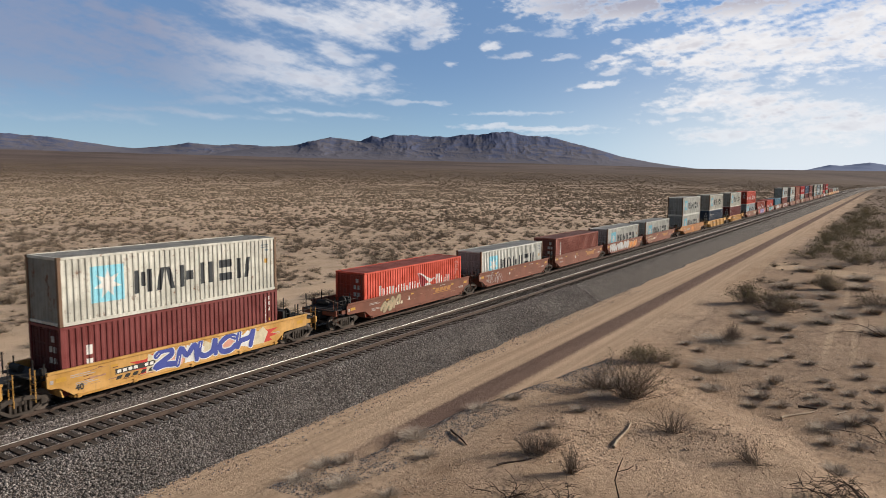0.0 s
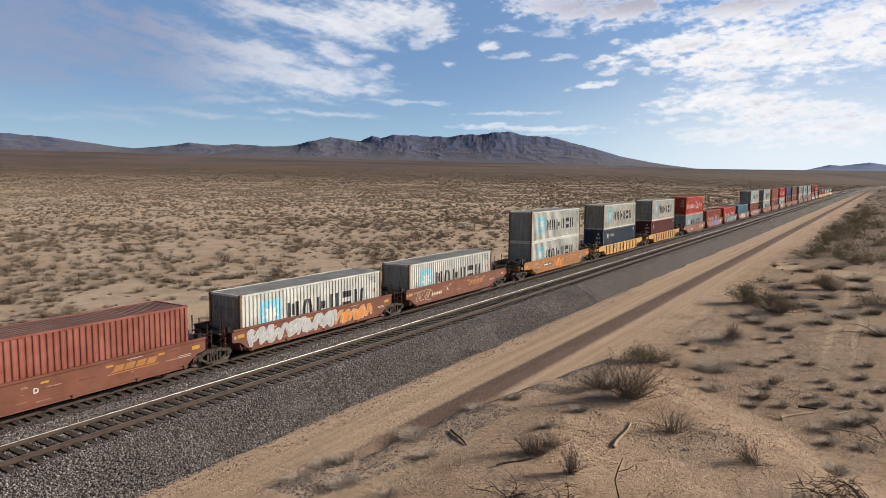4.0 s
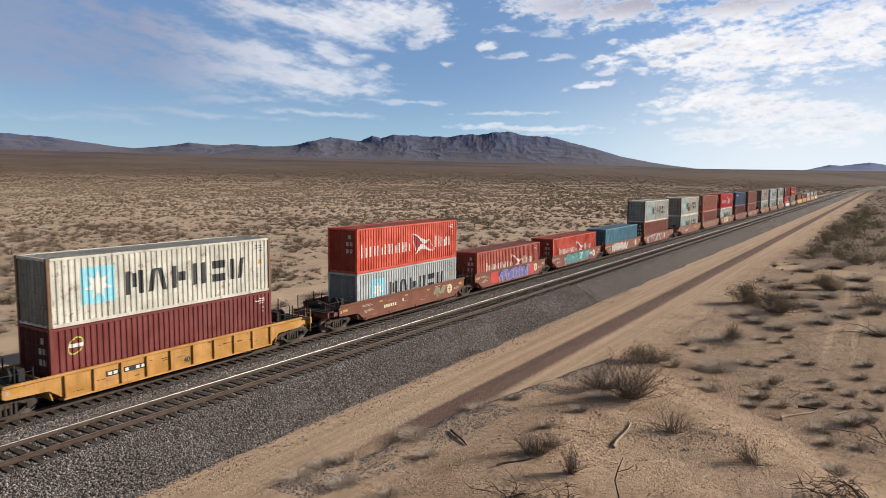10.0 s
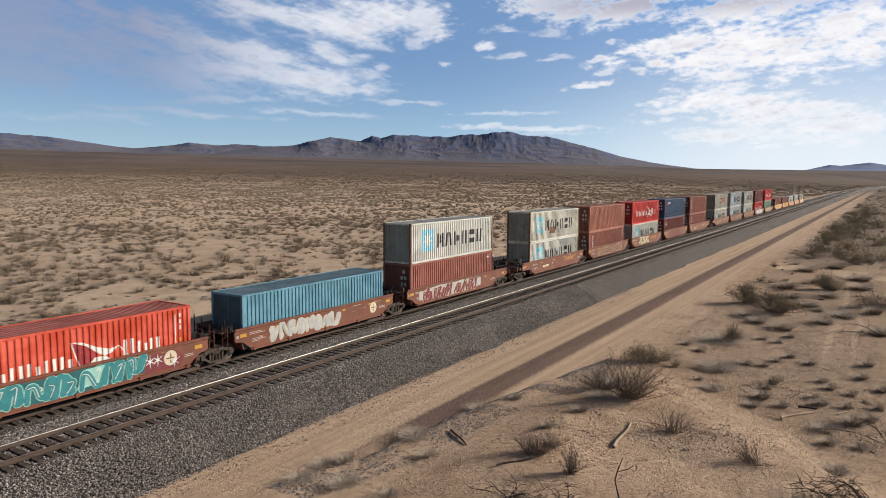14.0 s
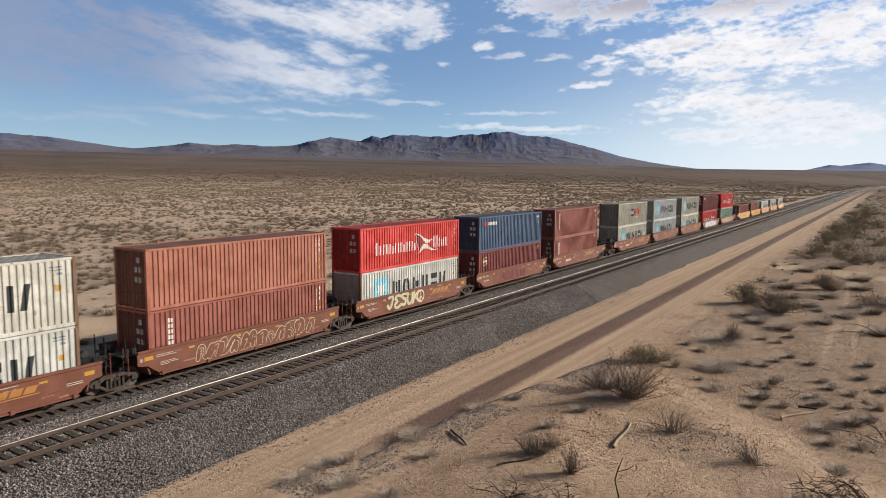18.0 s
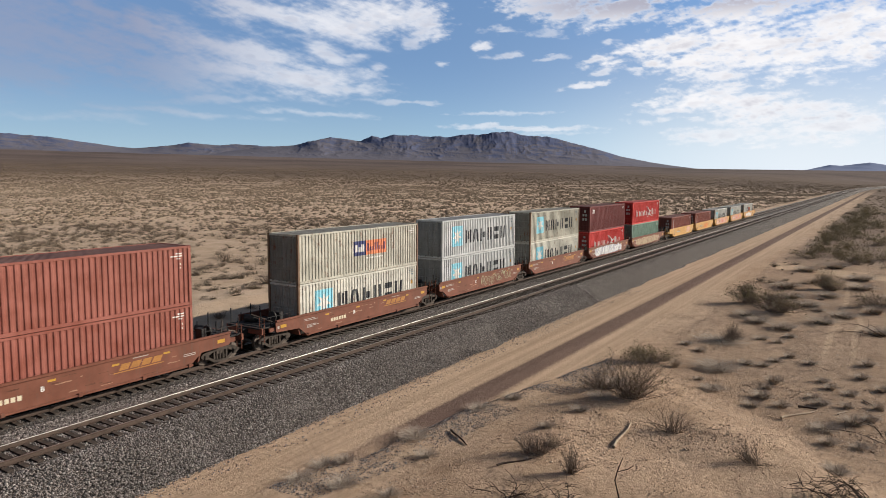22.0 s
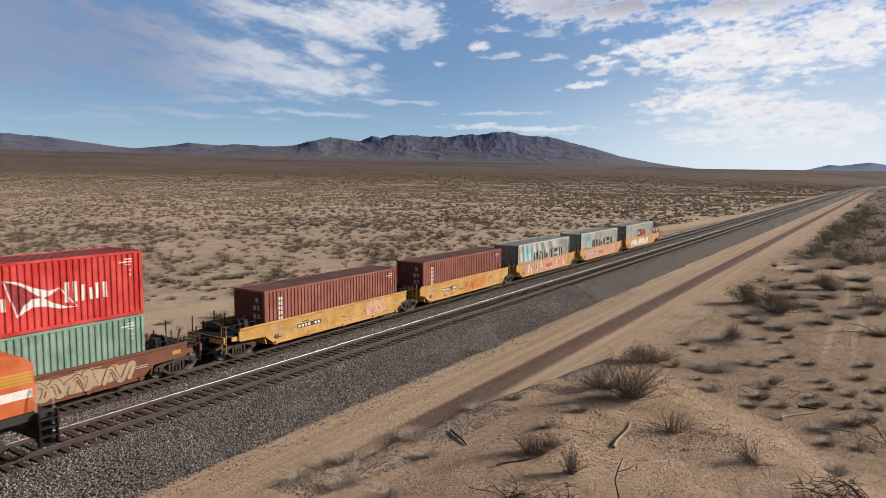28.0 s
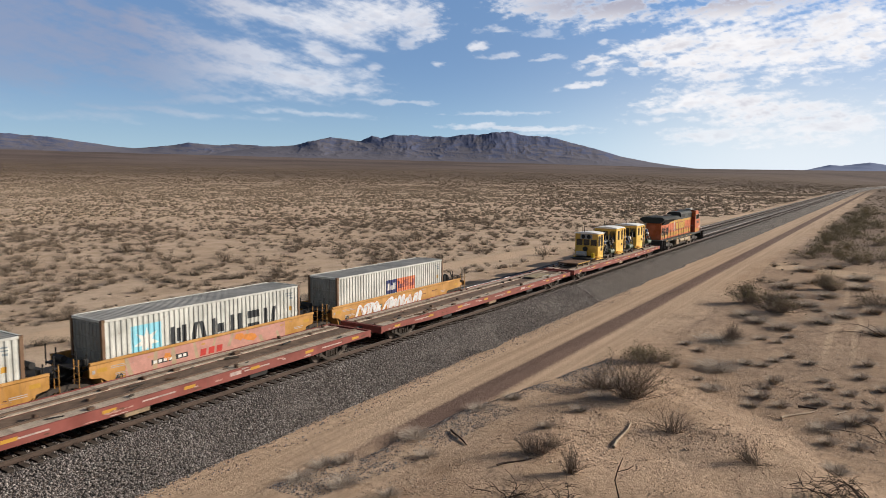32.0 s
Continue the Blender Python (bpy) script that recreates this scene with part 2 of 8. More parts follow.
def writing(text, size, mat, parent, x, z, y, name="lettering", bold=0.0):
    """Readable characters from the built-in font on a wall that faces -y; x, z is the lower left corner."""
    cu = bpy.data.curves.new(name, "FONT")
    cu.body, cu.size, cu.offset, cu.extrude = text, size, bold, 0.002
    tmp = bpy.data.objects.new("tmp", cu)
    scene.collection.objects.link(tmp)
    me = bpy.data.meshes.new_from_object(tmp.evaluated_get(bpy.context.evaluated_depsgraph_get()))
    bpy.data.objects.remove(tmp)
    bpy.data.curves.remove(cu)
    me.materials.clear()
    me.materials.append(mat)
    me.transform(pose(x, y, z, 90))
    ob = new(name, me)
    ob.parent = parent
    return ob


# ---- ground, mountains, sky ----
def smooth01(v, lo, hi):
    t = np.clip((v - lo) / (hi - lo), 0, 1)
    return t * t * (3 - 2 * t)


def value_noise(x, y, seed=0):
    """Smooth 2D noise in 0..1 for arrays."""
    def cell(i, j):
        n = np.sin(i * 127.1 + j * 311.7 + seed * 74.7) * 43758.5453
        return n - np.floor(n)
    i, j = np.floor(x), np.floor(y)
    u, v = x - i, y - j
    u, v = u * u * (3 - 2 * u), v * v * (3 - 2 * v)
    return (cell(i, j) * (1 - u) + cell(i + 1, j) * u) * (1 - v) + (cell(i, j + 1) * (1 - u) + cell(i + 1, j + 1) * u) * v


def fractal(x, y, seed=0, octaves=5, gain=0.5):
    total, amp, norm = 0.0, 1.0, 0.0
    for k in range(octaves):
        total = total + amp * value_noise(x * 2 ** k + 17.3 * k, y * 2 ** k - 9.1 * k, seed + k)
        norm += amp
        amp *= gain
    return total / norm


def track_shift(x):
    """Sideways shift of the railway: straight, then a long bend far off."""
    return -np.maximum(0, np.asarray(x, float) - 560) ** 2 / 6600


def road_edge(x):
    """The side of the dirt road away from the railway, where a low lip marks the bank."""
    return np.interp(x, [8, 16.7, 21.4, 27.4, 33.5, 41, 48.8, 56, 67, 86, 117, 150], [-6.8, -7.2, -8.3, -8.8, -9.8, -11.3, -12.8, -13.3, -13.8, -13.1, -12.4, -13.2])


def ground_z(x, y):
    x, y = np.asarray(x, float), np.asarray(y, float)
    r = np.hypot(x, y + 25)
    az = np.degrees(np.arctan2(y + 25, x))
    rise = np.interp(az, [-180, -90, 0, 12, 22, 32, 48, 64, 100, 180], [0.5, 0.6, 0.73, 0.86, 1.15, 1.35, 1.6, 1.8, 1.8, 0.5])
    off = np.abs(y - track_shift(x) - 2)
    z = -1.42 + np.tan(np.radians(rise)) * 2050 * np.clip((r - 300) / 1750, 0, 1) ** 1.5 * np.where(x > 0, smooth01(off, 14, 150 + 0.1 * r), 1)
    rough = smooth01(off, 13, 22)
    z = z + rough * (0.35 * (fractal(x * 0.09, y * 0.09, 3) - 0.5) + 0.16 * (fractal(x * 0.6, y * 0.6, 8, 3) - 0.5))
    inside = road_edge(x) + 0.5 * (fractal(x * 0.9, x * 0, 61, 4) - 0.5) - y      # metres past the lip of the road
    crest = 53.4 + 2.4 * (fractal(y * 0.3, y * 0, 63, 3) - 0.5) - (x - y)          # metres before the crest of the bank
    near = smooth01(-x, -125, -95)
    z = z + 0.09 * smooth01(inside, 0.0, 0.35) * near - 0.07 * np.exp(-((inside + 0.12) / 0.16) ** 2) * near
    hump = smooth01(inside, 0.8, 6.5) * smooth01(crest, -3.2, 3.0)
    z = z + hump * (0.16 + 0.52 * fractal(x * 0.22, y * 0.22, 5, 3) + 0.20 * fractal(x * 0.9, y * 0.9, 6, 4, 0.6))
    z = z - 0.32 * np.exp(-((x - 35.3) / 0.55) ** 2 - ((y + 16.4) / 0.35) ** 2)
    z = z - 0.05 * smooth01(inside, 0.5, 2) * smooth01(-crest, 0, 3) * smooth01(fractal(x * 0.5, y * 0.5, 66, 3), 0.45, 0.6)
    wind = np.exp(-((y + 8.4) / 0.55) ** 2) * smooth01(x, 22, 32)
    return z + 0.10 * wind


def graded(lo, hi, near_lo, near_hi, step, grow):
    mid = list(np.arange(near_lo, near_hi, step))
    up, d = [mid[-1]], step
    while up[-1] < hi:
        d *= grow
        up.append(up[-1] + d)
    dn, d = [mid[0]], step
    while dn[-1] > lo:
        d *= grow
        dn.append(dn[-1] - d)
    return np.array(dn[:0:-1] + mid + up[1:])


def sheet(name, X, Y, Z, mat, smooth=True):
    ny, nx = X.shape
    me = bpy.data.meshes.new(name)
    i = np.arange(ny * nx).reshape(ny, nx)
    f = np.stack([i[:-1, :-1], i[:-1, 1:], i[1:, 1:], i[1:, :-1]], -1).reshape(-1, 4)
    me.from_pydata(np.stack([X, Y, Z], -1).reshape(-1, 3).tolist(), [], f.tolist())
    me.materials.append(mat)
    if smooth:
        me.shade_smooth()
    return new(name, me)


gx, gy = np.meshgrid(graded(-2600, 4700, 8, 80, 0.42, 1.06), graded(-2600, 4700, -34, 34, 0.42, 1.06))
ground = sheet("ground", gx, gy, ground_z(gx, gy), GROUND)
tagged(ground, "sandy desert plain with dirt road and dry scrub soil", "ground", kind="structure")

# ballast bed under both tracks
prof = [(-4.7, -1.75), (-4.15, -1.42), (-3.75, -1.22), (-3.3, -0.96), (-2.85, -0.70), (-2.45, -0.47), (-2.1, -0.30), (-1.75, -0.235), (0, -0.235), (1.6, -0.25),
        (2.2, -0.33), (2.8, -0.25), (4.35, -0.235), (6.1, -0.235), (6.6, -0.30), (7.2, -0.55), (8.2, -0.95), (9.4, -1.42), (9.9, -1.75)]
bx = graded(-1000, 1500, -20, 120, 0.5, 1.05)
BX = np.repeat(bx[None, :], len(prof), 0)
BY = np.array([p[0] for p in prof])[:, None] + track_shift(BX)
BZ = np.array([p[1] for p in prof])[:, None] + 0 * BX
toe = smooth01(np.abs(BY - track_shift(BX) - 2.15), 3.8, 6.3)
BY = BY + toe * (fractal(BX * 0.35, BY, 21, 4) - 0.5) * 0.7 * np.sign(BY - 2)
BZ = BZ + (fractal(BX * 2.3, BY * 2.3, 22, 3) - 0.5) * 0.07 * smooth01(np.abs(BY - track_shift(BX) - 2.15), 3.4, 4.6)
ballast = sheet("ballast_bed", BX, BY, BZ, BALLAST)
tagged(ballast, "grey crushed stone ballast bed under the tracks", "ballast", kind="structure")


# ---- tracks ----
def rail_mesh(y0):
    """One rail: foot, web and head, following the line."""
    sec = [(-0.07, -0.18), (0.07, -0.18), (0.07, -0.168), (0.012, -0.15), (0.012, -0.045), (0.037, -0.035), (0.037, -0.012), (0.031, 0.0),
           (-0.031, 0.0), (-0.037, -0.012), (-0.037, -0.035), (-0.012, -0.045), (-0.012, -0.15), (-0.07, -0.168)]
    xs = np.concatenate([np.arange(-1000, 540, 10.0), np.arange(540, 1300, 10.0)])
    n = len(sec)
    vs, fs, mi = [], [], []
    for k, x in enumerate(xs):
        s = float(track_shift(x))
        vs += [(x, y0 + s + a, b) for a, b in sec]
        if k:
            for i in range(n):
                j = (i + 1) % n
                fs.append(((k - 1) * n + i, (k - 1) * n + j, k * n + j, k * n + i))
                mi.append(1 if i in ((7, 8) if y0 > 0 else (6, 7)) else 0)
    me = bpy.data.meshes.new("rail")
    me.from_pydata(vs, [], fs)
    me.materials.append(RAIL_SIDE), me.materials.append(RAIL_TOP)
    me.polygons.foreach_set("material_index", mi)
    return me


def tie_mesh():
    bm = bmesh.new()
    box(bm, -0.115, 0.115, -1.3, 1.3, -0.36, -0.192, 0.012)
    me = bpy.data.meshes.new("tie")
    bm.to_mesh(me)
    bm.free()
    me.materials.append(TIE)
    return me


def tie_plates_mesh():
    bm = bmesh.new()
    for y in (-0.755, 0.755):
        box(bm, -0.09, 0.09, y - 0.17, y + 0.17, -0.192, -0.178)
        for dx in (-0.05, 0.05):
            for dy in (-0.10, 0.10):
                box(bm, dx - 0.014, dx + 0.014, y + dy - 0.014, y + dy + 0.014, -0.18, -0.15)
    me = bpy.data.meshes.new("tie_plates")
    bm.to_mesh(me)
    bm.free()
    me.materials.append(RAIL_SIDE)
    return me


TIE_ME, TIE_PLATES = tie_mesh(), tie_plates_mesh()
rng = random.Random(7)


def railway_track(name, yc, near_from, near_to, label):
    tr = new(name)
    tagged(tr, label, "railway track", kind="structure")
    tr.location = (0, yc, 0)
    for s in (-0.755, 0.755):
        shared("rail", rail_mesh(s), tr)
    rest_v, rest_f = [], []
    k0 = len(rest_v)
    x = -60.0
    while x < 900:
        sh = float(track_shift(x))
        if near_from <= x < near_to:
            t = shared("tie", TIE_ME, tr, pose(x + rng.uniform(-0.03, 0.03), sh + rng.uniform(-0.04, 0.04), rng.uniform(-0.012, 0.012), 0, 0, rng.uniform(-1.2, 1.2)))
            shared("tie_plate", TIE_PLATES, t)
        else:
            dy = rng.uniform(-0.04, 0.04)
            b = len(rest_v)
            rest_v += [(x + sx * 0.115, sh + dy + sy * 1.3, z) for z in (-0.3, -0.192) for sy in (-1, 1) for sx in (-1, 1)]
            rest_f += [(b + 4, b + 5, b + 7, b + 6), (b, b + 4, b + 6, b + 2), (b + 1, b + 3, b + 7, b + 5), (b, b + 1, b + 5, b + 4), (b + 2, b + 6, b + 7, b + 3)]
        x += 0.5
    me = bpy.data.meshes.new("ties_far_off")
    me.from_pydata(rest_v, [], rest_f)
    me.materials.append(TIE)
    tagged(shared("ties_far_off", me, tr), kind="stuff")
    return tr


railway_track("railway_track_near", 0, 2, 110, "railway track with rusty rails on dark timber ties")
railway_track("railway_track_far", FAR_Y, 6, 60, "railway track with timber ties beneath the container train")


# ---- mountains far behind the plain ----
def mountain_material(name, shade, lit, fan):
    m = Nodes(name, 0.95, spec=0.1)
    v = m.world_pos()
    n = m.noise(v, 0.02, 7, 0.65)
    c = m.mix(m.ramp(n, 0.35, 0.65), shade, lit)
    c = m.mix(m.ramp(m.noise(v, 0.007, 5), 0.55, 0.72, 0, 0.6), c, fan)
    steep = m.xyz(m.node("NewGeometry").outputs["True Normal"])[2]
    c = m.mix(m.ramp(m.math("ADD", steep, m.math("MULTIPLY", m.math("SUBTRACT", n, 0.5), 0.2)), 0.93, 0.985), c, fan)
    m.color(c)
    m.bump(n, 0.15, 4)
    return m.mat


# The blue of distant haze is mixed into these rock colours.
ROCK = mountain_material("haze_tinted_rock", (0.098, 0.118, 0.208), (0.118, 0.134, 0.218), (0.165, 0.158, 0.19))
ROCK_FAR = mountain_material("haze_blue_far_rock", (0.20, 0.26, 0.43), (0.23, 0.29, 0.46), (0.25, 0.30, 0.46))


def ridged(x, y, seed, octaves):
    """Ridged noise in 0..1, sharp crests and rounded gullies."""
    total, amp, norm = 0.0, 1.0, 0.0
    for k in range(octaves):
        n = value_noise(x * 2 ** k + 13.7 * k, y * 2 ** k + 5.3 * k, seed + k)
        total, norm = total + amp * (1 - np.abs(2 * n - 1)) ** 1.4, norm + amp
        amp *= 0.52
    return total / norm


def mountain_range(name, crest, r0, r1, seed, label, mat, foothills=()):
    """An eroded height field between two distances; the crest is given as bearings and heights in degrees seen from the line."""
    az = np.arange(crest[0][0], crest[-1][0], 0.05)
    rr = np.linspace(r0, r1, 84)
    A, R = np.meshgrid(az, rr)
    depth = (R - r0) / (r1 - r0)
    xm, ym = np.radians(A) * 4000, depth * 1100
    el = np.interp(az, [p[0] for p in crest], [p[1] for p in crest])
    top = 0.60 + 0.16 * (fractal(az * 0.35, az * 0, seed + 5, 3) - 0.5)
    X, Y = R * np.cos(np.radians(A)), R * np.sin(np.radians(A)) - 25
    Zg = ground_z(X, Y)
    soft = np.convolve(np.pad(el, 40, "edge"), np.hanning(83)[1:-1] / np.hanning(83).sum(), "valid")
    reach = np.exp(-((depth - top) / 0.10) ** 2)
    high = np.maximum(0, 9.7 + (r0 + top * (r1 - r0)) * np.tan(np.radians(soft + (el - soft) * reach)) - Zg[50])
    jag = 0.07 * (ridged(az * 1.1 + 0 * A, ym / 160, seed + 2, 4) - 0.55) * smooth01(high, 10, 70)
    u = np.where(depth < top, depth / top, 1 - (depth - top) / (1 - top) * 0.8)
    rid = ridged(xm / 105 + 1.5 * fractal(xm / 200, ym / 200, seed, 3), ym / 190, seed + 11, 5)
    away = smooth01(np.abs(depth - top), 0.0, 0.42)
    Z = high * u ** 1.25 * (1 + jag * (1 - away) - 0.22 * away ** 0.8 * (1 - rid) ** 0.9)
    for a, w, h, d in foothills:
        lump = h * np.exp(-((A - a) / w) ** 2 - ((depth - d) / 0.09) ** 2)
        Z = np.maximum(Z, lump * (0.35 + 0.9 * ridged(xm / 90, ym / 110, seed + 31, 4)))
    ob = sheet(name, X, Y, Zg - 3 + Z, mat)
    return tagged(ob, label, "mountain range", kind="structure")


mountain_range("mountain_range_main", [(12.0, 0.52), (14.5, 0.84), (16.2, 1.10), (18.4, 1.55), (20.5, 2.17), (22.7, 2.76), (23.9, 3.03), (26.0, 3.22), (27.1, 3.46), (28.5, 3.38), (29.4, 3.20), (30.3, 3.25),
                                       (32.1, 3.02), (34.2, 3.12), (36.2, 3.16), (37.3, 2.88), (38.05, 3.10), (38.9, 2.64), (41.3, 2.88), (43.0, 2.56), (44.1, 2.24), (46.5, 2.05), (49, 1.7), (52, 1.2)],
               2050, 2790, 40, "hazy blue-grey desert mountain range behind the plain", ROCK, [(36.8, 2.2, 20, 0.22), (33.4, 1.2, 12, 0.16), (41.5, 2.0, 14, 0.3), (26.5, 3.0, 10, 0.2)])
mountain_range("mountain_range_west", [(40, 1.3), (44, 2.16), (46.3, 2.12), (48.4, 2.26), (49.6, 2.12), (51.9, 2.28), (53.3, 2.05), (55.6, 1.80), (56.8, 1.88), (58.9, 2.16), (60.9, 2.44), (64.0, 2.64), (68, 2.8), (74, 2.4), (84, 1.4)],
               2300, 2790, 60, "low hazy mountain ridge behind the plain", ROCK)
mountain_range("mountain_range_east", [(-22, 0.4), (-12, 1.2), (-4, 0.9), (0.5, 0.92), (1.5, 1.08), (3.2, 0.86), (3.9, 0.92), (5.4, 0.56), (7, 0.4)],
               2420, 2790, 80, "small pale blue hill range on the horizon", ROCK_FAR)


# ---- clouds: one drifting layer far out ----
def cloud_layer():
    # lobes: bearing, height, half width, half height, lean, opacity
    banks = {
        "west": [(61.7, 9.6, 6.5, 2.4, 5, 0.42), (57.6, 8.9, 5.2, 1.5, 8, 0.5), (48.2, 8.71, 6.8, 1.6, 12, 0.62), (42.3, 7.27, 5.6, 1.11, 6, 0.75),
                 (39.7, 6.48, 4.0, 0.5, 0, 0.6), (51.9, 7.3, 5.2, 1.2, 10, 0.36), (54.5, 10.6, 1.3, 0.7, 0, 0.6), (57.2, 11.4, 1.6, 0.5, 20, 0.5), (63, 7.0, 5, 1.6, 0, 0.30)],
        "middle": [(45.7, 12.09, 5.5, 1.12, 12, 0.7), (40.5, 11.51, 3.9, 1.15, 15, 0.8), (37.0, 12.03, 4.8, 1.23, 5, 0.85), (33.3, 11.68, 2.2, 1.24, 0, 0.7),
                   (40.6, 9.23, 2.0, 0.59, 25, 0.65), (38.8, 8.85, 1.3, 0.34, 0, 0.5), (36.8, 8.26, 0.8, 0.26, 0, 0.5), (33.9, 10.21, 0.9, 0.34, 0, 0.4)],
        "puffs": [(29.1, 10.02, 1.0, 0.34, -5, 0.75), (27.0, 9.29, 1.1, 0.21, -5, 0.5), (23.5, 9.0, 1.1, 0.21, -3, 0.5), (31.7, 8.57, 0.5, 0.21, 0, 0.5),
                  (26.9, 11.05, 1.8, 0.29, 0, 0.5), (23.4, 10.87, 1.3, 0.29, 0, 0.4), (19.6, 7.91, 0.7, 0.21, -5, 0.55), (16.9, 7.92, 0.9, 0.3, 0, 0.6),
                  (19.9, 8.92, 0.8, 0.25, -10, 0.7), (20.4, 6.96, 2.1, 0.21, -9, 0.75), (18.8, 10.04, 0.6, 0.25, 0, 0.5)],
        "east": [(23.0, 12.61, 3.9, 1.05, 10, 0.85), (18.3, 12.56, 3.7, 0.88, 0, 0.95), (14.5, 9.67, 4.8, 0.89, -12, 1), (8.7, 9.16, 7.1, 1.87, 0, 1),
                 (3.0, 10.06, 5.1, 2.28, 0, 1), (9.9, 11.93, 4.9, 1.15, 0, 1.0), (13.2, 8.2, 3.6, 0.73, 5, 1), (10.8, 7.29, 2.7, 0.4, 3, 0.9), (-8, 10, 8, 3, 0, 1)],
        "low_east": [(10.4, 5.54, 5.0, 0.81, 0, 0.95), (14.3, 4.82, 2.4, 0.29, 0, 0.7), (6.6, 4.54, 4.4, 0.99, 0, 0.85), (3.3, 3.67, 3.8, 0.97, 0, 0.7),
                     (11.2, 6.22, 3.5, 0.41, 0, 0.8), (8.7, 2.98, 4.9, 0.57, 0, 0.6), (14.3, 4.19, 2.4, 0.21, 0, 0.55), (-7, 5, 6, 1, 0, 0.9)],
        "streaks": [(49.1, 5.35, 4.1, 0.25, -3, 0.32), (52.0, 4.42, 6.0, 0.25, 3, 0.30), (41.9, 4.7, 4.8, 0.20, 2, 0.45), (35.3, 5.56, 3.6, 0.18, 0, 0.38),
                    (27.2, 4.86, 4.5, 0.12, 0, 0.38), (24.9, 3.71, 5.8, 0.22, 2, 0.55), (58.5, 3.96, 4.4, 0.32, 0, 0.22), (22.7, 3.18, 3.5, 0.18, 0, 0.3)],
    }
    A, E = np.meshgrid(np.arange(-4, 86, 0.10), np.arange(0.3, 14.8, 0.07))
    warp_a = A + 1.8 * (fractal(A * 0.5, E * 1.3, 71, 5) - 0.5)
    warp_e = E + 0.8 * (fractal(A * 0.5, E * 1.3, 72, 5) - 0.5)
    d, opac, tot = np.zeros_like(A), np.zeros_like(A), np.full_like(A, 1e-6)
    for lobes in banks.values():
        for a, e, ra, re, lean, w in lobes:
            c, s = math.cos(radians(lean)), math.sin(radians(lean))
            u, v = -(warp_a - a), -(warp_e - e)
            p, q = (u * c + v * s) / (ra * 1.15), (-u * s + v * c) / (re * 1.35)
            g = np.exp(-(p * p + q * q))
            d = np.maximum(d, g)
            opac, tot = opac + g * g * w, tot + g * g
    opac = opac / tot
    high = smooth01(E, 13, 17) * smooth01(fractal(A * 0.07, E * 0.16, 33, 4), 0.4, 0.6)
    d, opac = np.maximum(d, high), np.where(high > d, 0.8, opac)
    n1 = fractal(A * 0.7 + 0.6 * E, E * 2.0, 11, 6, 0.6)
    along, across = A * 0.97 + E * 0.24, E * 0.97 - A * 0.24
    left = smooth01(A, 30, 40)
    n1 = n1 + left * (fractal(along * 0.30, across * 1.5, 12, 6, 0.6) - n1)
    n2 = fractal(A * 2.0 + 1.0 * E, E * 4.6, 14, 4, 0.55)
    n3 = fractal(A * 5.0 + 2.5 * E, E * 10.0, 27, 3, 0.55)
    dens = d * 1.15 + (n1 - 0.5) * 1.45 + (n2 - 0.5) * (0.85 - 0.35 * left) + (n3 - 0.5) * (0.25 - 0.2 * left) - 0.36
    alpha = smooth01(dens, -0.25 - 0.2 * left, 1.05 + 0.25 * left) * smooth01(d, 0.02, 0.35)
    thick = 0.25 * smooth01(dens, 0.5, 1.2) * smooth01(fractal(A * 0.25, E * 0.7, 19, 4), 0.35, 0.65) + 0.22 * smooth01(fractal(A * 0.9, E * 2.4, 23, 4), 0.45, 0.7) * smooth01(dens, 0.4, 0.9)
    thick = np.maximum(thick, 0.85 * smooth01(E, 10.8, 12.8) * smooth01(dens, 0.2, 0.8) * smooth01(-A, -30, -20))
    thick = np.maximum(thick, 1.0 * smooth01(A, 42, 56) * smooth01(E, 2, 6))
    low = (1 - smooth01(E, 0.0, 11.0)) ** 1.5
    haze = low * (0.56 + 0.40 * smooth01(-A, -40, -5)) + (1 - low) * (0.38 + 0.26 * smooth01(-A, -30, 0))
    glare = 0.85 * smooth01(-A, -34, -4) * (1 - smooth01(E, 1, 15))
    Rr = 4700.0
    X = Rr * np.cos(np.radians(E)) * np.cos(np.radians(A))
    Y = Rr * np.cos(np.radians(E)) * np.sin(np.radians(A))
    m = Nodes("lit_cloud", 1.0)
    t = m.t
    den, thk = m.node("Attribute", attribute_name="cloud_cover").outputs["Fac"], m.node("Attribute", attribute_name="cloud_body").outputs["Fac"]
    v = m.coords((0.004, 0.004, 0.013))
    wisp = m.noise(v, 0.9, 7, 0.58)
    a = m.math("MULTIPLY", m.ramp(m.math("ADD", den, m.math("MULTIPLY", m.math("SUBTRACT", wisp, 0.5), 0.4)), 0.0, 1.0), m.ramp(den, 0.0, 0.2))
    a = m.math("MULTIPLY", a, m.node("Attribute", attribute_name="cloud_veil").outputs["Fac"])
    hz = m.node("Attribute", attribute_name="cloud_haze").outputs["Fac"]
    glow = m.node("Emission")
    lit = m.mix(thk, (0.95, 0.94, 0.96), (0.38, 0.37, 0.46))
    hue = m.mix(m.node("Attribute", attribute_name="cloud_low").outputs["Fac"], (0.165, 0.425, 0.92), (0.47, 0.74, 0.96))
    hue = m.mix(m.node("Attribute", attribute_name="cloud_glare").outputs["Fac"], hue, (0.86, 0.90, 0.95))
    total = m.math("SUBTRACT", 1.0, m.math("MULTIPLY", m.math("SUBTRACT", 1.0, a), m.math("SUBTRACT", 1.0, hz)))
    m.put(glow.inputs["Color"], m.mix(m.math("DIVIDE", a, m.math("MAXIMUM", total, 0.001)), hue, lit))
    a = total
    glow.inputs["Strength"].default_value = 0.91
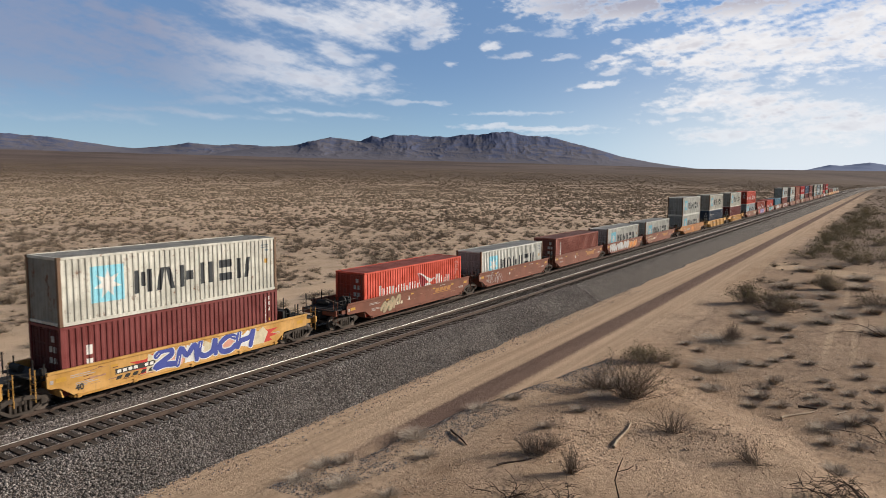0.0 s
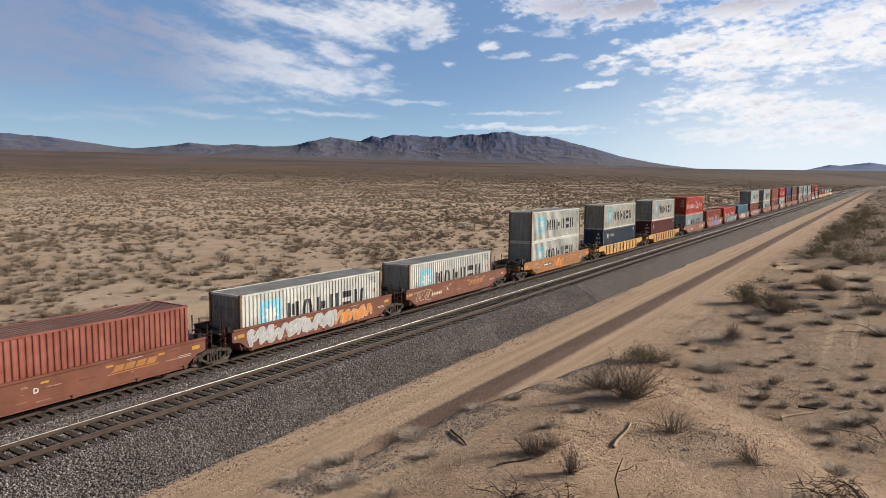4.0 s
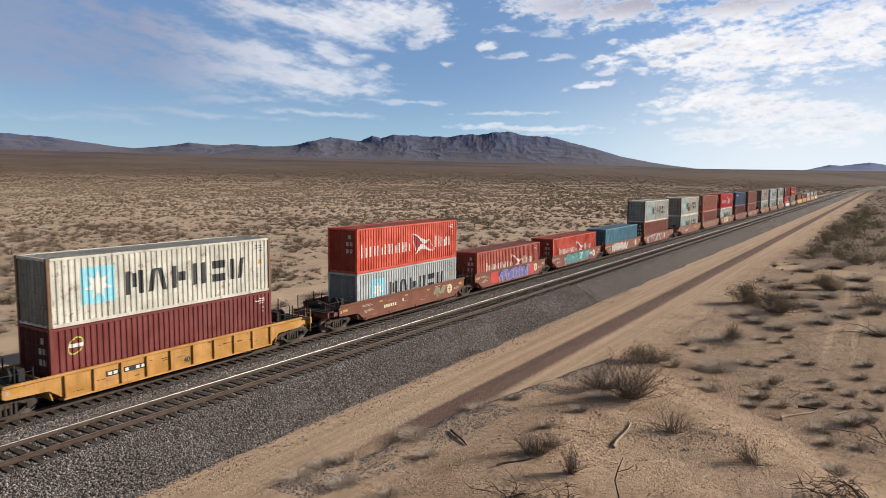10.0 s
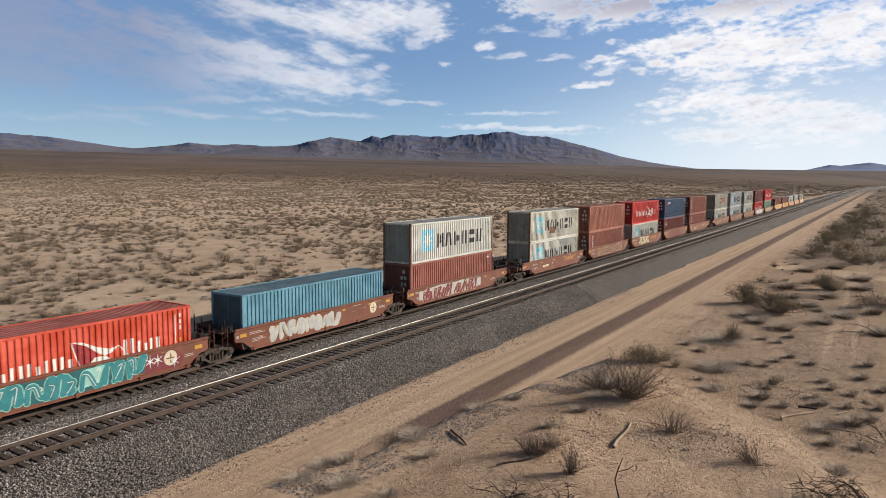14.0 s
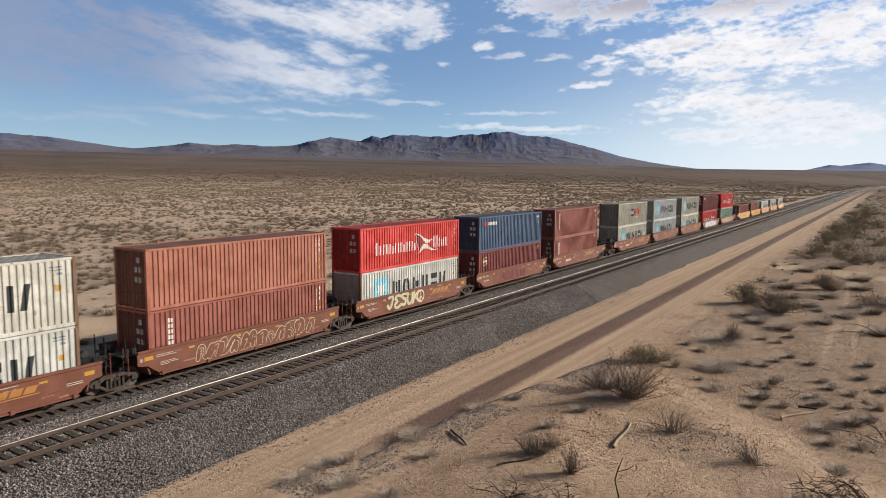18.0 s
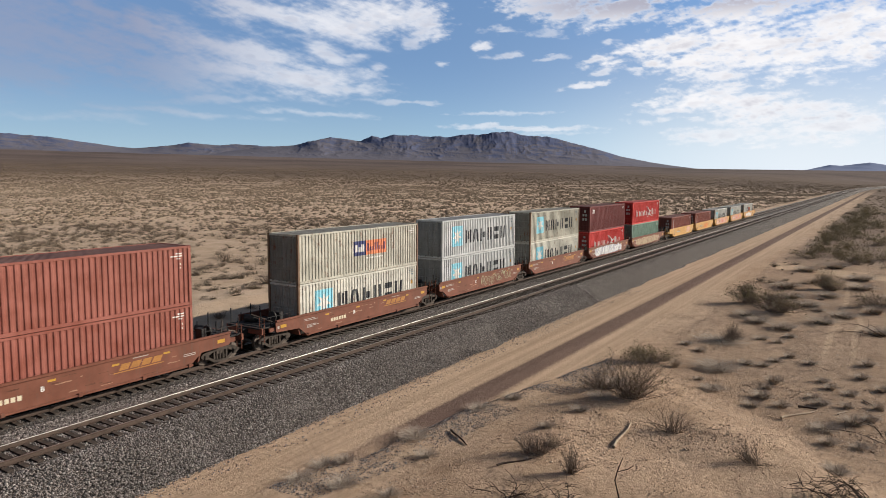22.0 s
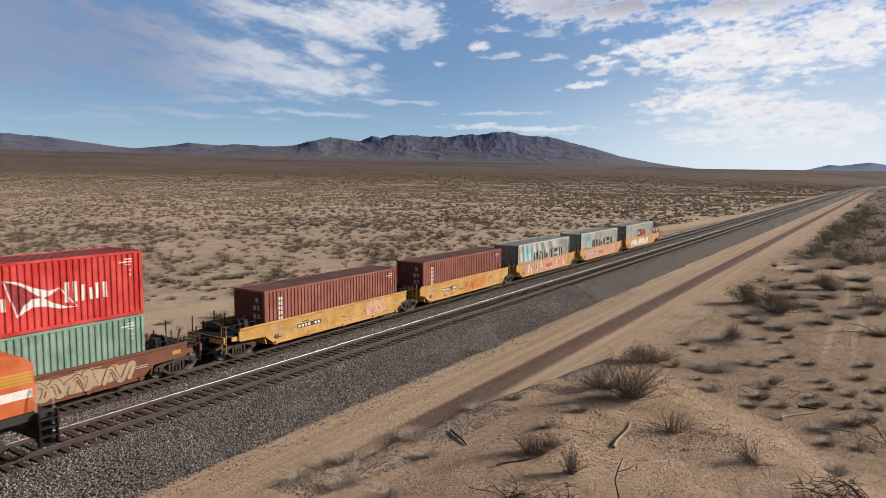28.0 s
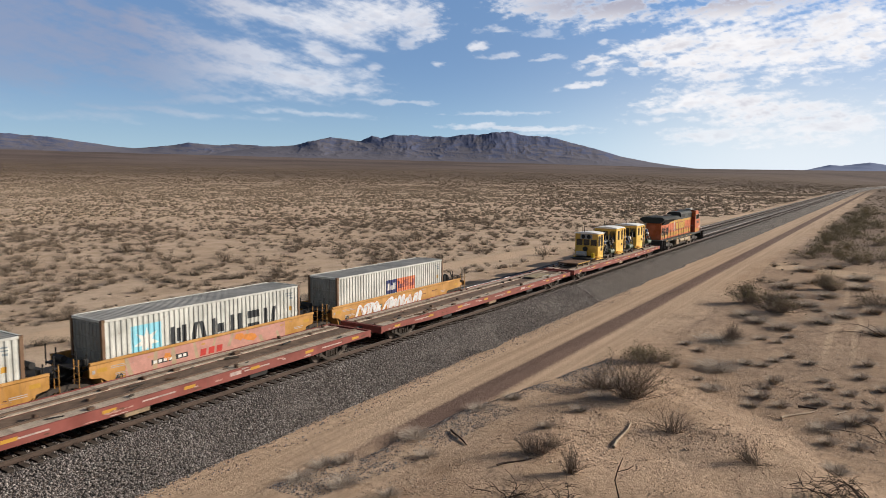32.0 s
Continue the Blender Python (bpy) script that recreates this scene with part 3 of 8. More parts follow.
    clear, mixer = m.node("BsdfTransparent"), m.node("MixShader")
    m.link(a, mixer.inputs[0]), m.link(clear.outputs[0], mixer.inputs[1]), m.link(glow.outputs[0], mixer.inputs[2])
    m.link(mixer.outputs[0], t.nodes["Material Output"].inputs["Surface"])
    ob = sheet("clouds", X, Y, Rr * np.sin(np.radians(E)), m.mat)
    for key, vals in (("cloud_cover", alpha), ("cloud_body", np.clip(thick, 0, 1)), ("cloud_haze", haze), ("cloud_low", low), ("cloud_glare", glare), ("cloud_veil", np.clip(opac, 0, 1))):
        att = ob.data.attributes.new(key, "FLOAT", "POINT")
        att.data.foreach_set("value", vals.reshape(-1).astype(np.float32))
    ob.location = (EYE[0], EYE[1], EYE[2])
    return tagged(ob, "drifting white and grey broken clouds in a blue sky", "clouds", kind="structure")


clouds = cloud_layer()


# ---- containers ----
LENGTH, HALF, TALL = 12.192, 1.219, 2.896
PITCH, RIDGE, GROOVE = 0.2775, 1.209, 1.167
START = -PITCH * 21.5


def wall_y(x):
    """Depth of the corrugated side wall at x (distance from the middle plane)."""
    u = ((x - START) / PITCH) % 1.0
    if u < 0.34:
        return RIDGE
    if u < 0.48:
        return RIDGE - (RIDGE - GROOVE) * (u - 0.34) / 0.14
    if u < 0.86:
        return GROOVE
    return GROOVE + (RIDGE - GROOVE) * (u - 0.86) / 0.14


KNOTS = [-5.98] + [START + PITCH * (k + u) for k in range(43) for u in (0.0, 0.34, 0.48, 0.86)] + [START + PITCH * 43, 5.98]


def panel_mesh(side):
    me = bpy.data.meshes.new("side_panel")
    vs, fs = [], []
    for i, x in enumerate(KNOTS):
        y = side * wall_y(x)
        vs += [(x, y, 0.15), (x, y, TALL - 0.10)]
        if i:
            a = 2 * (i - 1)
            fs.append((a, a + 2, a + 3, a + 1) if side < 0 else (a, a + 1, a + 3, a + 2))
    me.from_pydata(vs, [], fs)
    return me


def roof_mesh():
    me = bpy.data.meshes.new("roof")
    vs, fs = [], []
    n = 56
    p = 11.9 / n
    xs = [(-5.95 + p * (k + u), dz) for k in range(n) for u, dz in ((0.0, 0), (0.3, 0), (0.45, 0.018), (0.85, 0.018))] + [(5.95, 0)]
    for i, (x, dz) in enumerate(xs):
        z = TALL - 0.045 + dz
        vs += [(x, -1.17, z), (x, 1.17, z)]
        if i:
            a = 2 * (i - 1)
            fs.append((a, a + 2, a + 3, a + 1))
    me.from_pydata(vs, [], fs)
    return me


def bm_mesh(name, make):
    bm = bmesh.new()
    make(bm)
    bm.normal_update()
    me = bpy.data.meshes.new(name)
    bm.to_mesh(me)
    bm.free()
    return me


def end_wall(bm, x):
    s = 1 if x > 0 else -1
    ys = [-1.06 + 2.12 * k / 32 for k in range(33)]
    last = None
    for k, y in enumerate(ys):
        dx = 0.0 if k % 4 < 2 else -0.04 * s
        a, b = bm.verts.new((x + dx, y, 0.15)), bm.verts.new((x + dx, y, TALL - 0.1))
        if last:
            bm.faces.new((last[0], a, b, last[1]) if s > 0 else (a, last[0], last[1], b))
        last = (a, b)


def door_leaf(bm, y0, y1):
    """One leaf of sheet steel, pressed into four panels, as one folded sheet."""
    x = -LENGTH / 2 + 0.06
    ys = [y0, y0 + 0.07, y0 + 0.10, (y0 + y1) / 2 - 0.05, (y0 + y1) / 2 - 0.02, (y0 + y1) / 2 + 0.02, (y0 + y1) / 2 + 0.05, y1 - 0.10, y1 - 0.07, y1]
    zs = [0.17]
    for z in (0.24, 0.88, 1.50, 2.12):
        zs += [z, z + 0.03, z + 0.53, z + 0.56]
    zs.append(TALL - 0.13)
    grid = []
    for j, z in enumerate(zs):
        high = j % 4 in (2, 3) and 0 < j < len(zs) - 1
        grid.append([bm.verts.new((x - (0.035 if high and i in (2, 3, 6, 7) else 0.0), y, z)) for i, y in enumerate(ys)])
    for j in range(len(zs) - 1):
        for i in range(len(ys) - 1):
            bm.faces.new((grid[j][i + 1], grid[j][i], grid[j + 1][i], grid[j + 1][i + 1]))


def lock_rod(bm):
    x = -LENGTH / 2 + 0.005
    rod(bm, (x, 0, 0.10), (x, 0, TALL - 0.08), 0.019, 6)
    for z in (0.14, 0.9, 1.75, TALL - 0.14):
        box(bm, x - 0.01, x + 0.05, -0.05, 0.05, z - 0.035, z + 0.035)
    box(bm, x - 0.03, x - 0.005, -0.03, 0.33, 1.08, 1.12)


SHAPES = {
    "side_panel_near": panel_mesh(-1), "side_panel_far": panel_mesh(1), "roof": roof_mesh(),
    "corner_post": bm_mesh("corner_post", lambda bm: box(bm, -0.08, 0.08, -0.075, 0.075, 0.118, TALL - 0.118, 0.012)),
    "side_rail": bm_mesh("side_rail", lambda bm: box(bm, -5.94, 5.94, -0.035, 0.035, -0.055, 0.055, 0.008)),
    "bottom_rail": bm_mesh("bottom_rail", lambda bm: box(bm, -5.94, 5.94, -0.035, 0.035, -0.075, 0.075, 0.008)),
    "end_rail": bm_mesh("end_rail", lambda bm: box(bm, -0.06, 0.06, -1.06, 1.06, -0.06, 0.06, 0.008)),
    "corner_casting": bm_mesh("corner_casting", lambda bm: box(bm, -0.089, 0.089, -0.081, 0.081, -0.059, 0.059, 0.01)),
    "door_a": bm_mesh("door", lambda bm: door_leaf(bm, -1.06, -0.005)), "door_b": bm_mesh("door", lambda bm: door_leaf(bm, 0.005, 1.06)),
    "lock_rod": bm_mesh("lock_rod", lock_rod),
    "end_wall": bm_mesh("end_wall", lambda bm: end_wall(bm, LENGTH / 2 - 0.05)),
    "front_wall": bm_mesh("end_wall", lambda bm: end_wall(bm, -LENGTH / 2 + 0.05)),
    "floor": bm_mesh("floor", lambda bm: box(bm, -5.95, 5.95, -1.15, 1.15, 0.03, 0.12)),
}

# colour: paint, post paint, words
HUES = {
    "white": ((0.72, 0.72, 0.665), 0.35, 0.38, "off-white"), "cream": ((0.75, 0.73, 0.64), 0.8, 0.5, "rust-stained off-white"),
    "grey": ((0.58, 0.60, 0.60), 0.1, 0.25, "clean light grey"), "cool": ((0.52, 0.56, 0.57), 0.2, 0.3, "blue-grey"),
    "stained": ((0.58, 0.56, 0.47), 1.0, 0.7, "heavily rust-streaked grey"),
    "red": ((0.74, 0.088, 0.040), 0.1, 0.22, "orange-red"), "scarlet": ((0.74, 0.036, 0.028), 0.05, 0.15, "bright red"),
    "faded": ((0.50, 0.10, 0.06), 0.2, 0.35, "faded red"), "maroon": ((0.22, 0.035, 0.032), 0.2, 0.25, "maroon"),
    "brown": ((0.36, 0.105, 0.072), 0.2, 0.28, "brown-red"), "tan": ((0.48, 0.165, 0.10), 0.2, 0.28, "faded orange-brown"),
    "navy": ((0.045, 0.07, 0.125), 0.15, 0.25, "dark blue"), "blue": ((0.045, 0.10, 0.20), 0.2, 0.3, "faded blue"),
    "teal": ((0.12, 0.33, 0.45), 0.35, 0.40, "faded teal blue"), "green": ((0.27, 0.42, 0.33), 0.4, 0.4, "pale green"),
}
RUSTY_POST = paint("rusty_orange_post", (0.22, 0.125, 0.07), 0.9, 0.3)
made = {}
DOOR_LABEL = bm_mesh("door_label", lambda bm: box(bm, -0.004, 0.004, -0.11, 0.11, -0.13, 0.13))
DOOR_LABEL.materials.append(plain("grubby_white_decal", (0.42, 0.40, 0.38), 0.7, vary=0.3))


def hue_mesh(key, hue, mat):
    k = (key, hue)
    if k not in made:
        me = SHAPES[key].copy()
        me.materials.clear()
        me.materials.append(mat)
        made[k] = me
    return made[k]


def container(hue, doors=True, rusty_posts=False, brand_words=""):
    """A 40 ft corrugated steel container; its origin is in the middle of its underside."""
    col, rust, dirt, words = HUES[hue]
    mat = paint("container_" + hue, col, rust, dirt)
    top = paint("container_roof_" + hue, tuple(c * 0.62 + 0.13 * d for c, d in zip(col, (1.25, 1.05, 0.9))), rust * 0.6 + 0.15, 0.4, 0.75, 0.6)
    # Front-end paint: darkened for the shade there, plus real grime and rust.
    grimy = paint("shaded_grimy_end_" + hue, tuple(c * 0.48 for c in col), rust + 0.2, 0.8, 0.7, 1.2)
    post = RUSTY_POST if rusty_posts else mat
    pk = "rusty" if rusty_posts else hue
    th = new("shipping_container")
    for key in ("side_panel_near", "side_panel_far"):
        shared("side_panel", hue_mesh(key, hue, mat), th)
    shared("roof", hue_mesh("roof", hue, top), th)
    shared("floor", hue_mesh("floor", hue, mat), th)
    for sx in (-1, 1):
        for sy in (-1, 1):
            shared("corner_post", hue_mesh("corner_post", pk, post), th, pose(sx * 6.014, sy * 1.142, 0))
            for z in (0.059, TALL - 0.059):
                shared("corner_casting", hue_mesh("corner_casting", pk, post), th, pose(sx * 6.007, sy * 1.138, z))
        shared("end_rail", hue_mesh("end_rail", hue, mat), th, pose(sx * 6.03, 0, 0.09))
        shared("end_rail", hue_mesh("end_rail", hue, mat), th, pose(sx * 6.03, 0, TALL - 0.06))
    for sy in (-1, 1):
        shared("bottom_rail", hue_mesh("bottom_rail", hue, mat), th, pose(0, sy * 1.182, 0.085))
        shared("top_rail", hue_mesh("side_rail", hue, mat), th, pose(0, sy * 1.182, TALL - 0.06))
    # both kinds of front end take the shade-darkened paint
    if doors:
        for key, ys in (("door_a", (-0.82, -0.30)), ("door_b", (0.30, 0.82))):
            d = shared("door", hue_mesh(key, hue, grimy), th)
            if key == "door_a" and hue in ("red", "scarlet", "faded", "maroon", "brown", "tan", "navy", "blue"):
                for y, z in ((-0.74, 1.92), (-0.42, 1.92), (-0.74, 1.45), (-0.42, 1.45), (-0.6, 2.36)):
                    tagged(shared("door_label", DOOR_LABEL, d, pose(-LENGTH / 2 + 0.018, y, z)), "pale grey stencil block")
            for y in ys:
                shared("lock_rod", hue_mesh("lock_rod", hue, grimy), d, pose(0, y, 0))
    else:
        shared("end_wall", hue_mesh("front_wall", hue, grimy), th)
    shared("end_wall", hue_mesh("end_wall", hue, mat), th)
    return tagged(th, "%s steel shipping container%s" % (words, brand_words), "shipping container", "containers on the train")


def on_wall(name, polys, mat, parent, lift=0.004, label=""):
    """Paint on the corrugated near wall: polygons of (x, z) that follow the folds."""
    bm = bmesh.new()
    lo = min(x for p in polys for x, z in p)
    hi = max(x for p in polys for x, z in p)
    for p in polys:
        bm.faces.new([bm.verts.new((x, 0, z)) for x, z in p])
    for k in KNOTS:
        if lo < k < hi:
            bmesh.ops.bisect_plane(bm, geom=bm.verts[:] + bm.edges[:] + bm.faces[:], plane_co=(k, 0, 0), plane_no=(1, 0, 0))
    for v in bm.verts:
        v.co.y = -wall_y(v.co.x) - lift
    for f in bm.faces:
        f.normal_update()
        if f.normal.y > 0:
            f.normal_flip()
    return part(name, bm, mat, parent, label)


def bar(x0, x1, z0, z1, lean=0.0):
    return [(x0, z0), (x1, z0), (x1 + lean, z1), (x0 + lean, z1)]


def star(cx, cz, r, inner, n=7):
    pts = []
    for k in range(2 * n):
        a, q = math.pi / 2 + math.pi * k / n, (r if k % 2 == 0 else inner)
        pts.append((cx + q * math.cos(a), cz + q * math.sin(a)))
    return [[(cx, cz), pts[k], pts[(k + 1) % (2 * n)]] for k in range(2 * n)]


@functools.lru_cache(None)
def logo_meshes(kind):
    """Painted company marks as plain shapes, built once a kind and shared."""
    root = new("mark_pattern")
    out = []

    def keep(name, polys, mat, lift, label):
        ob = on_wall(name, polys, mat, root, lift, label)
        out.append((name, ob.data, label))
        bpy.data.objects.remove(ob)
    if kind == "star":
        keep("logo_square", [bar(-4.66, -3.12, 0.80, 2.38)], BLUE_MARK, 0.003, "pale blue painted square")
        keep("logo_star", star(-3.89, 1.58, 0.68, 0.30), WHITE_MARK, 0.006, "white painted star")
        z, h, p, x = 0.94, 1.05, 1.165, -2.62
        blocks = [bar(x, x + 0.24, z, z + h), bar(x + 0.34, x + 0.56, z + 0.3, z + h - 0.1), bar(x + 0.66, x + 0.90, z, z + h),
                  bar(x + p - 0.04, x + p + 0.22, z, z + h, 0.24), bar(x + p + 0.74, x + p + 1.0, z, z + h, -0.28),
                  bar(x + 2 * p + 0.12, x + 2 * p + 0.36, z, z + h), bar(x + 2 * p + 0.44, x + 2 * p + 0.88, z + 0.30, z + 0.74),
                  bar(x + 3 * p + 0.12, x + 3 * p + 0.36, z, z + h), bar(x + 3 * p + 0.62, x + 3 * p + 0.88, z, z + h),
                  bar(x + 4 * p + 0.10, x + 4 * p + 0.92, z + 0.66, z + h), bar(x + 4 * p + 0.10, x + 4 * p + 0.92, z, z + 0.38),
                  bar(x + 5 * p + 0.10, x + 5 * p + 0.35, z, z + h), bar(x + 5 * p + 0.56, x + 5 * p + 0.82, z, z + h, 0.22)]
        for block in blocks:
            keep("name_bar", [block], DARK_MARK, 0.004, "dark grey painted name bar")
    if kind in ("sail", "sail_wide"):
        # name bars before and after the pennant; the wide form starts nearer the doors
        first, end, gap, last = (-4.45, 0.30, 2.50, 4.45) if kind == "sail" else (-5.66, 0.0, 3.06, 5.19)
        step = (end - first) / 7.15
        spots = [first + step * (k + 0.15 * (k > 0)) for k in range(7)] + [gap + (last - gap) / 3.1 * (k + 0.1 * (k > 0)) for k in range(3)]
        for k, x in enumerate(spots):
            h, w = (0.86 if k in (0, 7) else 0.68), step * 0.8
            keep("name_bar", [bar(x, x + 0.15, 1.0, 1.0 + h, 0.02)], WHITE_MARK, 0.004, "white painted name bar")
            keep("name_bar", [bar(x + w - 0.16, x + w, 1.0, 1.0 + h * (1 if k % 2 else 0.75), -0.02)], WHITE_MARK, 0.004, "white painted name bar")
        upper = [(0.10, 2.20), (0.62, 2.12), (1.25, 1.80), (1.85, 1.60), (2.29, 1.68), (1.98, 1.44), (1.62, 1.34), (1.30, 1.52), (0.80, 1.92)]
        lower = [(0.57, 0.70), (0.80, 1.10), (1.18, 1.36), (1.62, 1.34), (1.98, 1.10), (2.50, 0.88), (3.01, 0.79), (2.30, 0.80), (1.70, 0.98), (1.20, 1.02), (0.86, 0.86)]
        panel = [(0.10, 2.18), (0.80, 1.92), (1.30, 1.52), (1.18, 1.36), (0.80, 1.10), (0.58, 0.76)]
        keep("logo_field", [panel], plain("deep_red_paint", (0.30, 0.03, 0.035), 0.6), 0.003, "dark red painted pennant field")
        for piece in (upper, lower, [(0.08, 2.20), (0.14, 2.20), (0.63, 0.70), (0.57, 0.70)], [(2.26, 1.66), (2.32, 1.66), (3.03, 0.80), (2.97, 0.80)]):
            keep("logo_sail", [piece], WHITE_MARK, 0.0045, "white painted swallowtail emblem")
    if kind == "upright":
        bars = []
        for k in range(6):
            z = 2.38 - k * 0.27
            bars += [bar(-5.0, -4.76, z - 0.15, z + 0.05)]
        keep("name_block", bars, WHITE_MARK, 0.004, "upright white painted name blocks")
    if kind == "upright_low":
        bars = []
        for k, z in enumerate((1.55, 0.95, 0.42)):
            bars += [bar(-4.98, -4.70, z, z + 0.42)]
        keep("name_block", bars, WHITE_MARK, 0.004, "upright white painted name blocks")
    if kind == "serial":
        bars = [bar(5.25, 5.62, 2.52, 2.58), bar(4.95, 5.62, 2.40, 2.46), bar(5.3, 5.5, 2.28, 2.33)] + [bar(5.46, 5.53, 2.0 - 0.2 * k, 2.1 - 0.2 * k) for k in range(5)]
        [keep("serial_bar", [b], WHITE_MARK, 0.004, "small white stencil bar") for b in bars[:5]]
    if kind == "serial_dark":
        bars = [bar(5.0, 5.16, 2.50, 2.56), bar(5.22, 5.5, 2.50, 2.56), bar(5.0, 5.2, 2.38, 2.43), bar(5.26, 5.5, 2.38, 2.43), bar(5.3, 5.5, 2.2, 2.3)]
        [keep("serial_bar", [b], plain("grey_stencil_paint", (0.2, 0.24, 0.26), 0.6), 0.004, "small grey stencil bar") for b in bars]
        keep("sticker", [bar(5.2, 5.42, 1.55, 1.78)], YELLOW_MARK, 0.005, "small yellow warning sticker")
    if kind == "serial_tall":
        bars = [bar(5.2, 5.27, 0.9, 2.55)] + [bar(5.45, 5.56, 2.40 - 0.3 * k, 2.6 - 0.3 * k) for k in range(3)]
        [keep("serial_bar", [b], WHITE_MARK, 0.004, "upright white stencil bar") for b in bars]
        keep("sticker", [bar(5.44, 5.58, 0.75, 0.95), bar(5.44, 5.58, 1.25, 1.4)], YELLOW_MARK, 0.005, "small yellow warning sticker")
    if kind == "globe":
        ring = []
        for k in range(16):
            a, b = 2 * math.pi * k / 16, 2 * math.pi * (k + 1) / 16
            ring.append([(-5.0 + 0.36 * math.cos(q) * s, 2.05 + (0.36 * math.sin(q) + 0.12 * math.cos(q)) * s) for q, s in ((a, 1), (b, 1), (b, 0.84), (a, 0.84))])
        keep("logo_ring", ring, plain("lime_paint", (0.5, 0.55, 0.12), 0.6), 0.004, "yellow-green painted ring")
        keep("name_block", [bar(-5.3, -4.66, 1.98, 2.14)], WHITE_MARK, 0.005, "white painted name block")
    if kind == "bird":
        bars = [bar(-3.75 + 0.28 * k, -3.57 + 0.28 * k, 2.0, 2.2) for k in range(6)] + [bar(-3.72 + 0.28 * k, -3.54 + 0.28 * k, 2.24, 2.32) for k in range(6)]
        keep("name_block", bars, WHITE_MARK, 0.004, "white painted name blocks")
        keep("logo_knot", star(-4.5, 2.12, 0.42, 0.2, 5), WHITE_MARK, 0.004, "white painted knot emblem")
    if kind == "twin_panel":
        keep("logo_square", [bar(-1.05, 0.15, 1.18, 2.12)], plain("navy_paint", (0.03, 0.04, 0.14), 0.5), 0.003, "dark blue painted panel")
        keep("logo_panel", [bar(0.15, 2.35, 1.18, 2.12)], plain("faded_orange_paint", (0.68, 0.22, 0.10), 0.6), 0.003, "faded orange painted panel")
        keep("name_block", [bar(-0.92, -0.68, 1.42, 1.88), bar(-0.6, -0.36, 1.42, 1.72), bar(-0.28, -0.02, 1.42, 1.88)], WHITE_MARK, 0.006, "white painted name blocks")
        keep("dark_block", [bar(0.3 + 0.25 * k, 0.45 + 0.25 * k, 1.42, 1.70 + (0.22 if k in (0, 3, 4, 7) else 0)) for k in range(8)], plain("plum_paint", (0.12, 0.04, 0.09), 0.6), 0.006, "dark painted name blocks")
        keep("web_bars", [bar(0.2 + 0.3 * k, 0.42 + 0.3 * k, 0.92, 1.03) for k in range(6)], WHITE_MARK, 0.004, "white stencil bars")
    if kind == "two_tone":
        keep("red_block", [bar(-5.25, -4.62, 2.14, 2.42)], plain("red_paint", (0.5, 0.03, 0.03), 0.6), 0.004, "red painted name block")
        keep("name_block", [bar(-4.52 + 0.32 * k, -4.28 + 0.32 * k, 2.14, 2.42) for k in range(5)], WHITE_MARK, 0.004, "white painted name blocks")
    if kind == "blockb":
        keep("name_block", [bar(-5.2, -5.06, 2.1, 2.55), bar(-5.0, -4.55, 2.3, 2.5), bar(-5.0, -4.6, 2.1, 2.22)], WHITE_MARK, 0.004, "white painted name blocks")
    if kind == "patch":
        keep("rust_patch", [bar(-1.55, -0.25, 0.62, 1.28)], paint("bare_rust", (0.30, 0.11, 0.05), 0.9, 0.3), 0.008, "brown rusty repair patch")
    bpy.data.objects.remove(root)
    return out


def mark(th, *kinds):
    for kind in kinds:
        for name, me, label in logo_meshes(kind):
            ob = shared(name, me, th)
            tagged(ob, label)


# ---- well cars ----
WELL_HUES = {
    "maroon": paint("well_oxide_red", (0.235, 0.080, 0.046), 0.5, 0.55, 0.7), "yellow": paint("well_yellow", (0.72, 0.39, 0.10), 0.35, 0.4, 0.55),
    "amber": paint("well_dirty_orange", (0.42, 0.165, 0.035), 0.5, 0.5, 0.6), "ochre": paint("well_worn_yellow", (0.66, 0.33, 0.08), 0.5, 0.45, 0.6),
}
WELL_WORDS = {"maroon": "oxide-red", "yellow": "yellow", "amber": "dirty orange-yellow", "ochre": "worn yellow"}
PLATE_Y = 1.48
RUST_SCRAPE = plain("dark_rust_scrape", (0.13, 0.052, 0.03), 0.9, vary=0.4)
DUST_SCRAPE = plain("pale_dust_scrape", (0.34, 0.19, 0.125), 0.9, vary=0.35)
worn_seed = []


def wheelset_mesh():
    bm = bmesh.new()
    rod(bm, (0, -0.95, 0), (0, 0.95, 0), 0.08, 10)
    for s in (-1, 1):
        rod(bm, (0, s * 0.70, 0), (0, s * 0.84, 0), 0.425, 28)
        rod(bm, (0, s * 0.68, 0), (0, s * 0.70, 0), 0.455, 28)
        rod(bm, (0, s * 0.84, 0), (0, s * 0.86, 0), 0.33, 20)
        rod(bm, (0, s * 0.95, 0), (0, s * 1.05, 0), 0.11, 10)
        for a in (0, 90, 180, 270):
            c, q = math.cos(radians(a)) * 0.2, math.sin(radians(a)) * 0.2
            box(bm, c - 0.035, c + 0.035, s * 0.86 - 0.012, s * 0.86 + 0.012, q - 0.035, q + 0.035)
    bm.normal_update()
    me = bpy.data.meshes.new("wheelset")
    bm.to_mesh(me)
    bm.free()
    me.materials.append(WHEEL_STEEL)
    return me


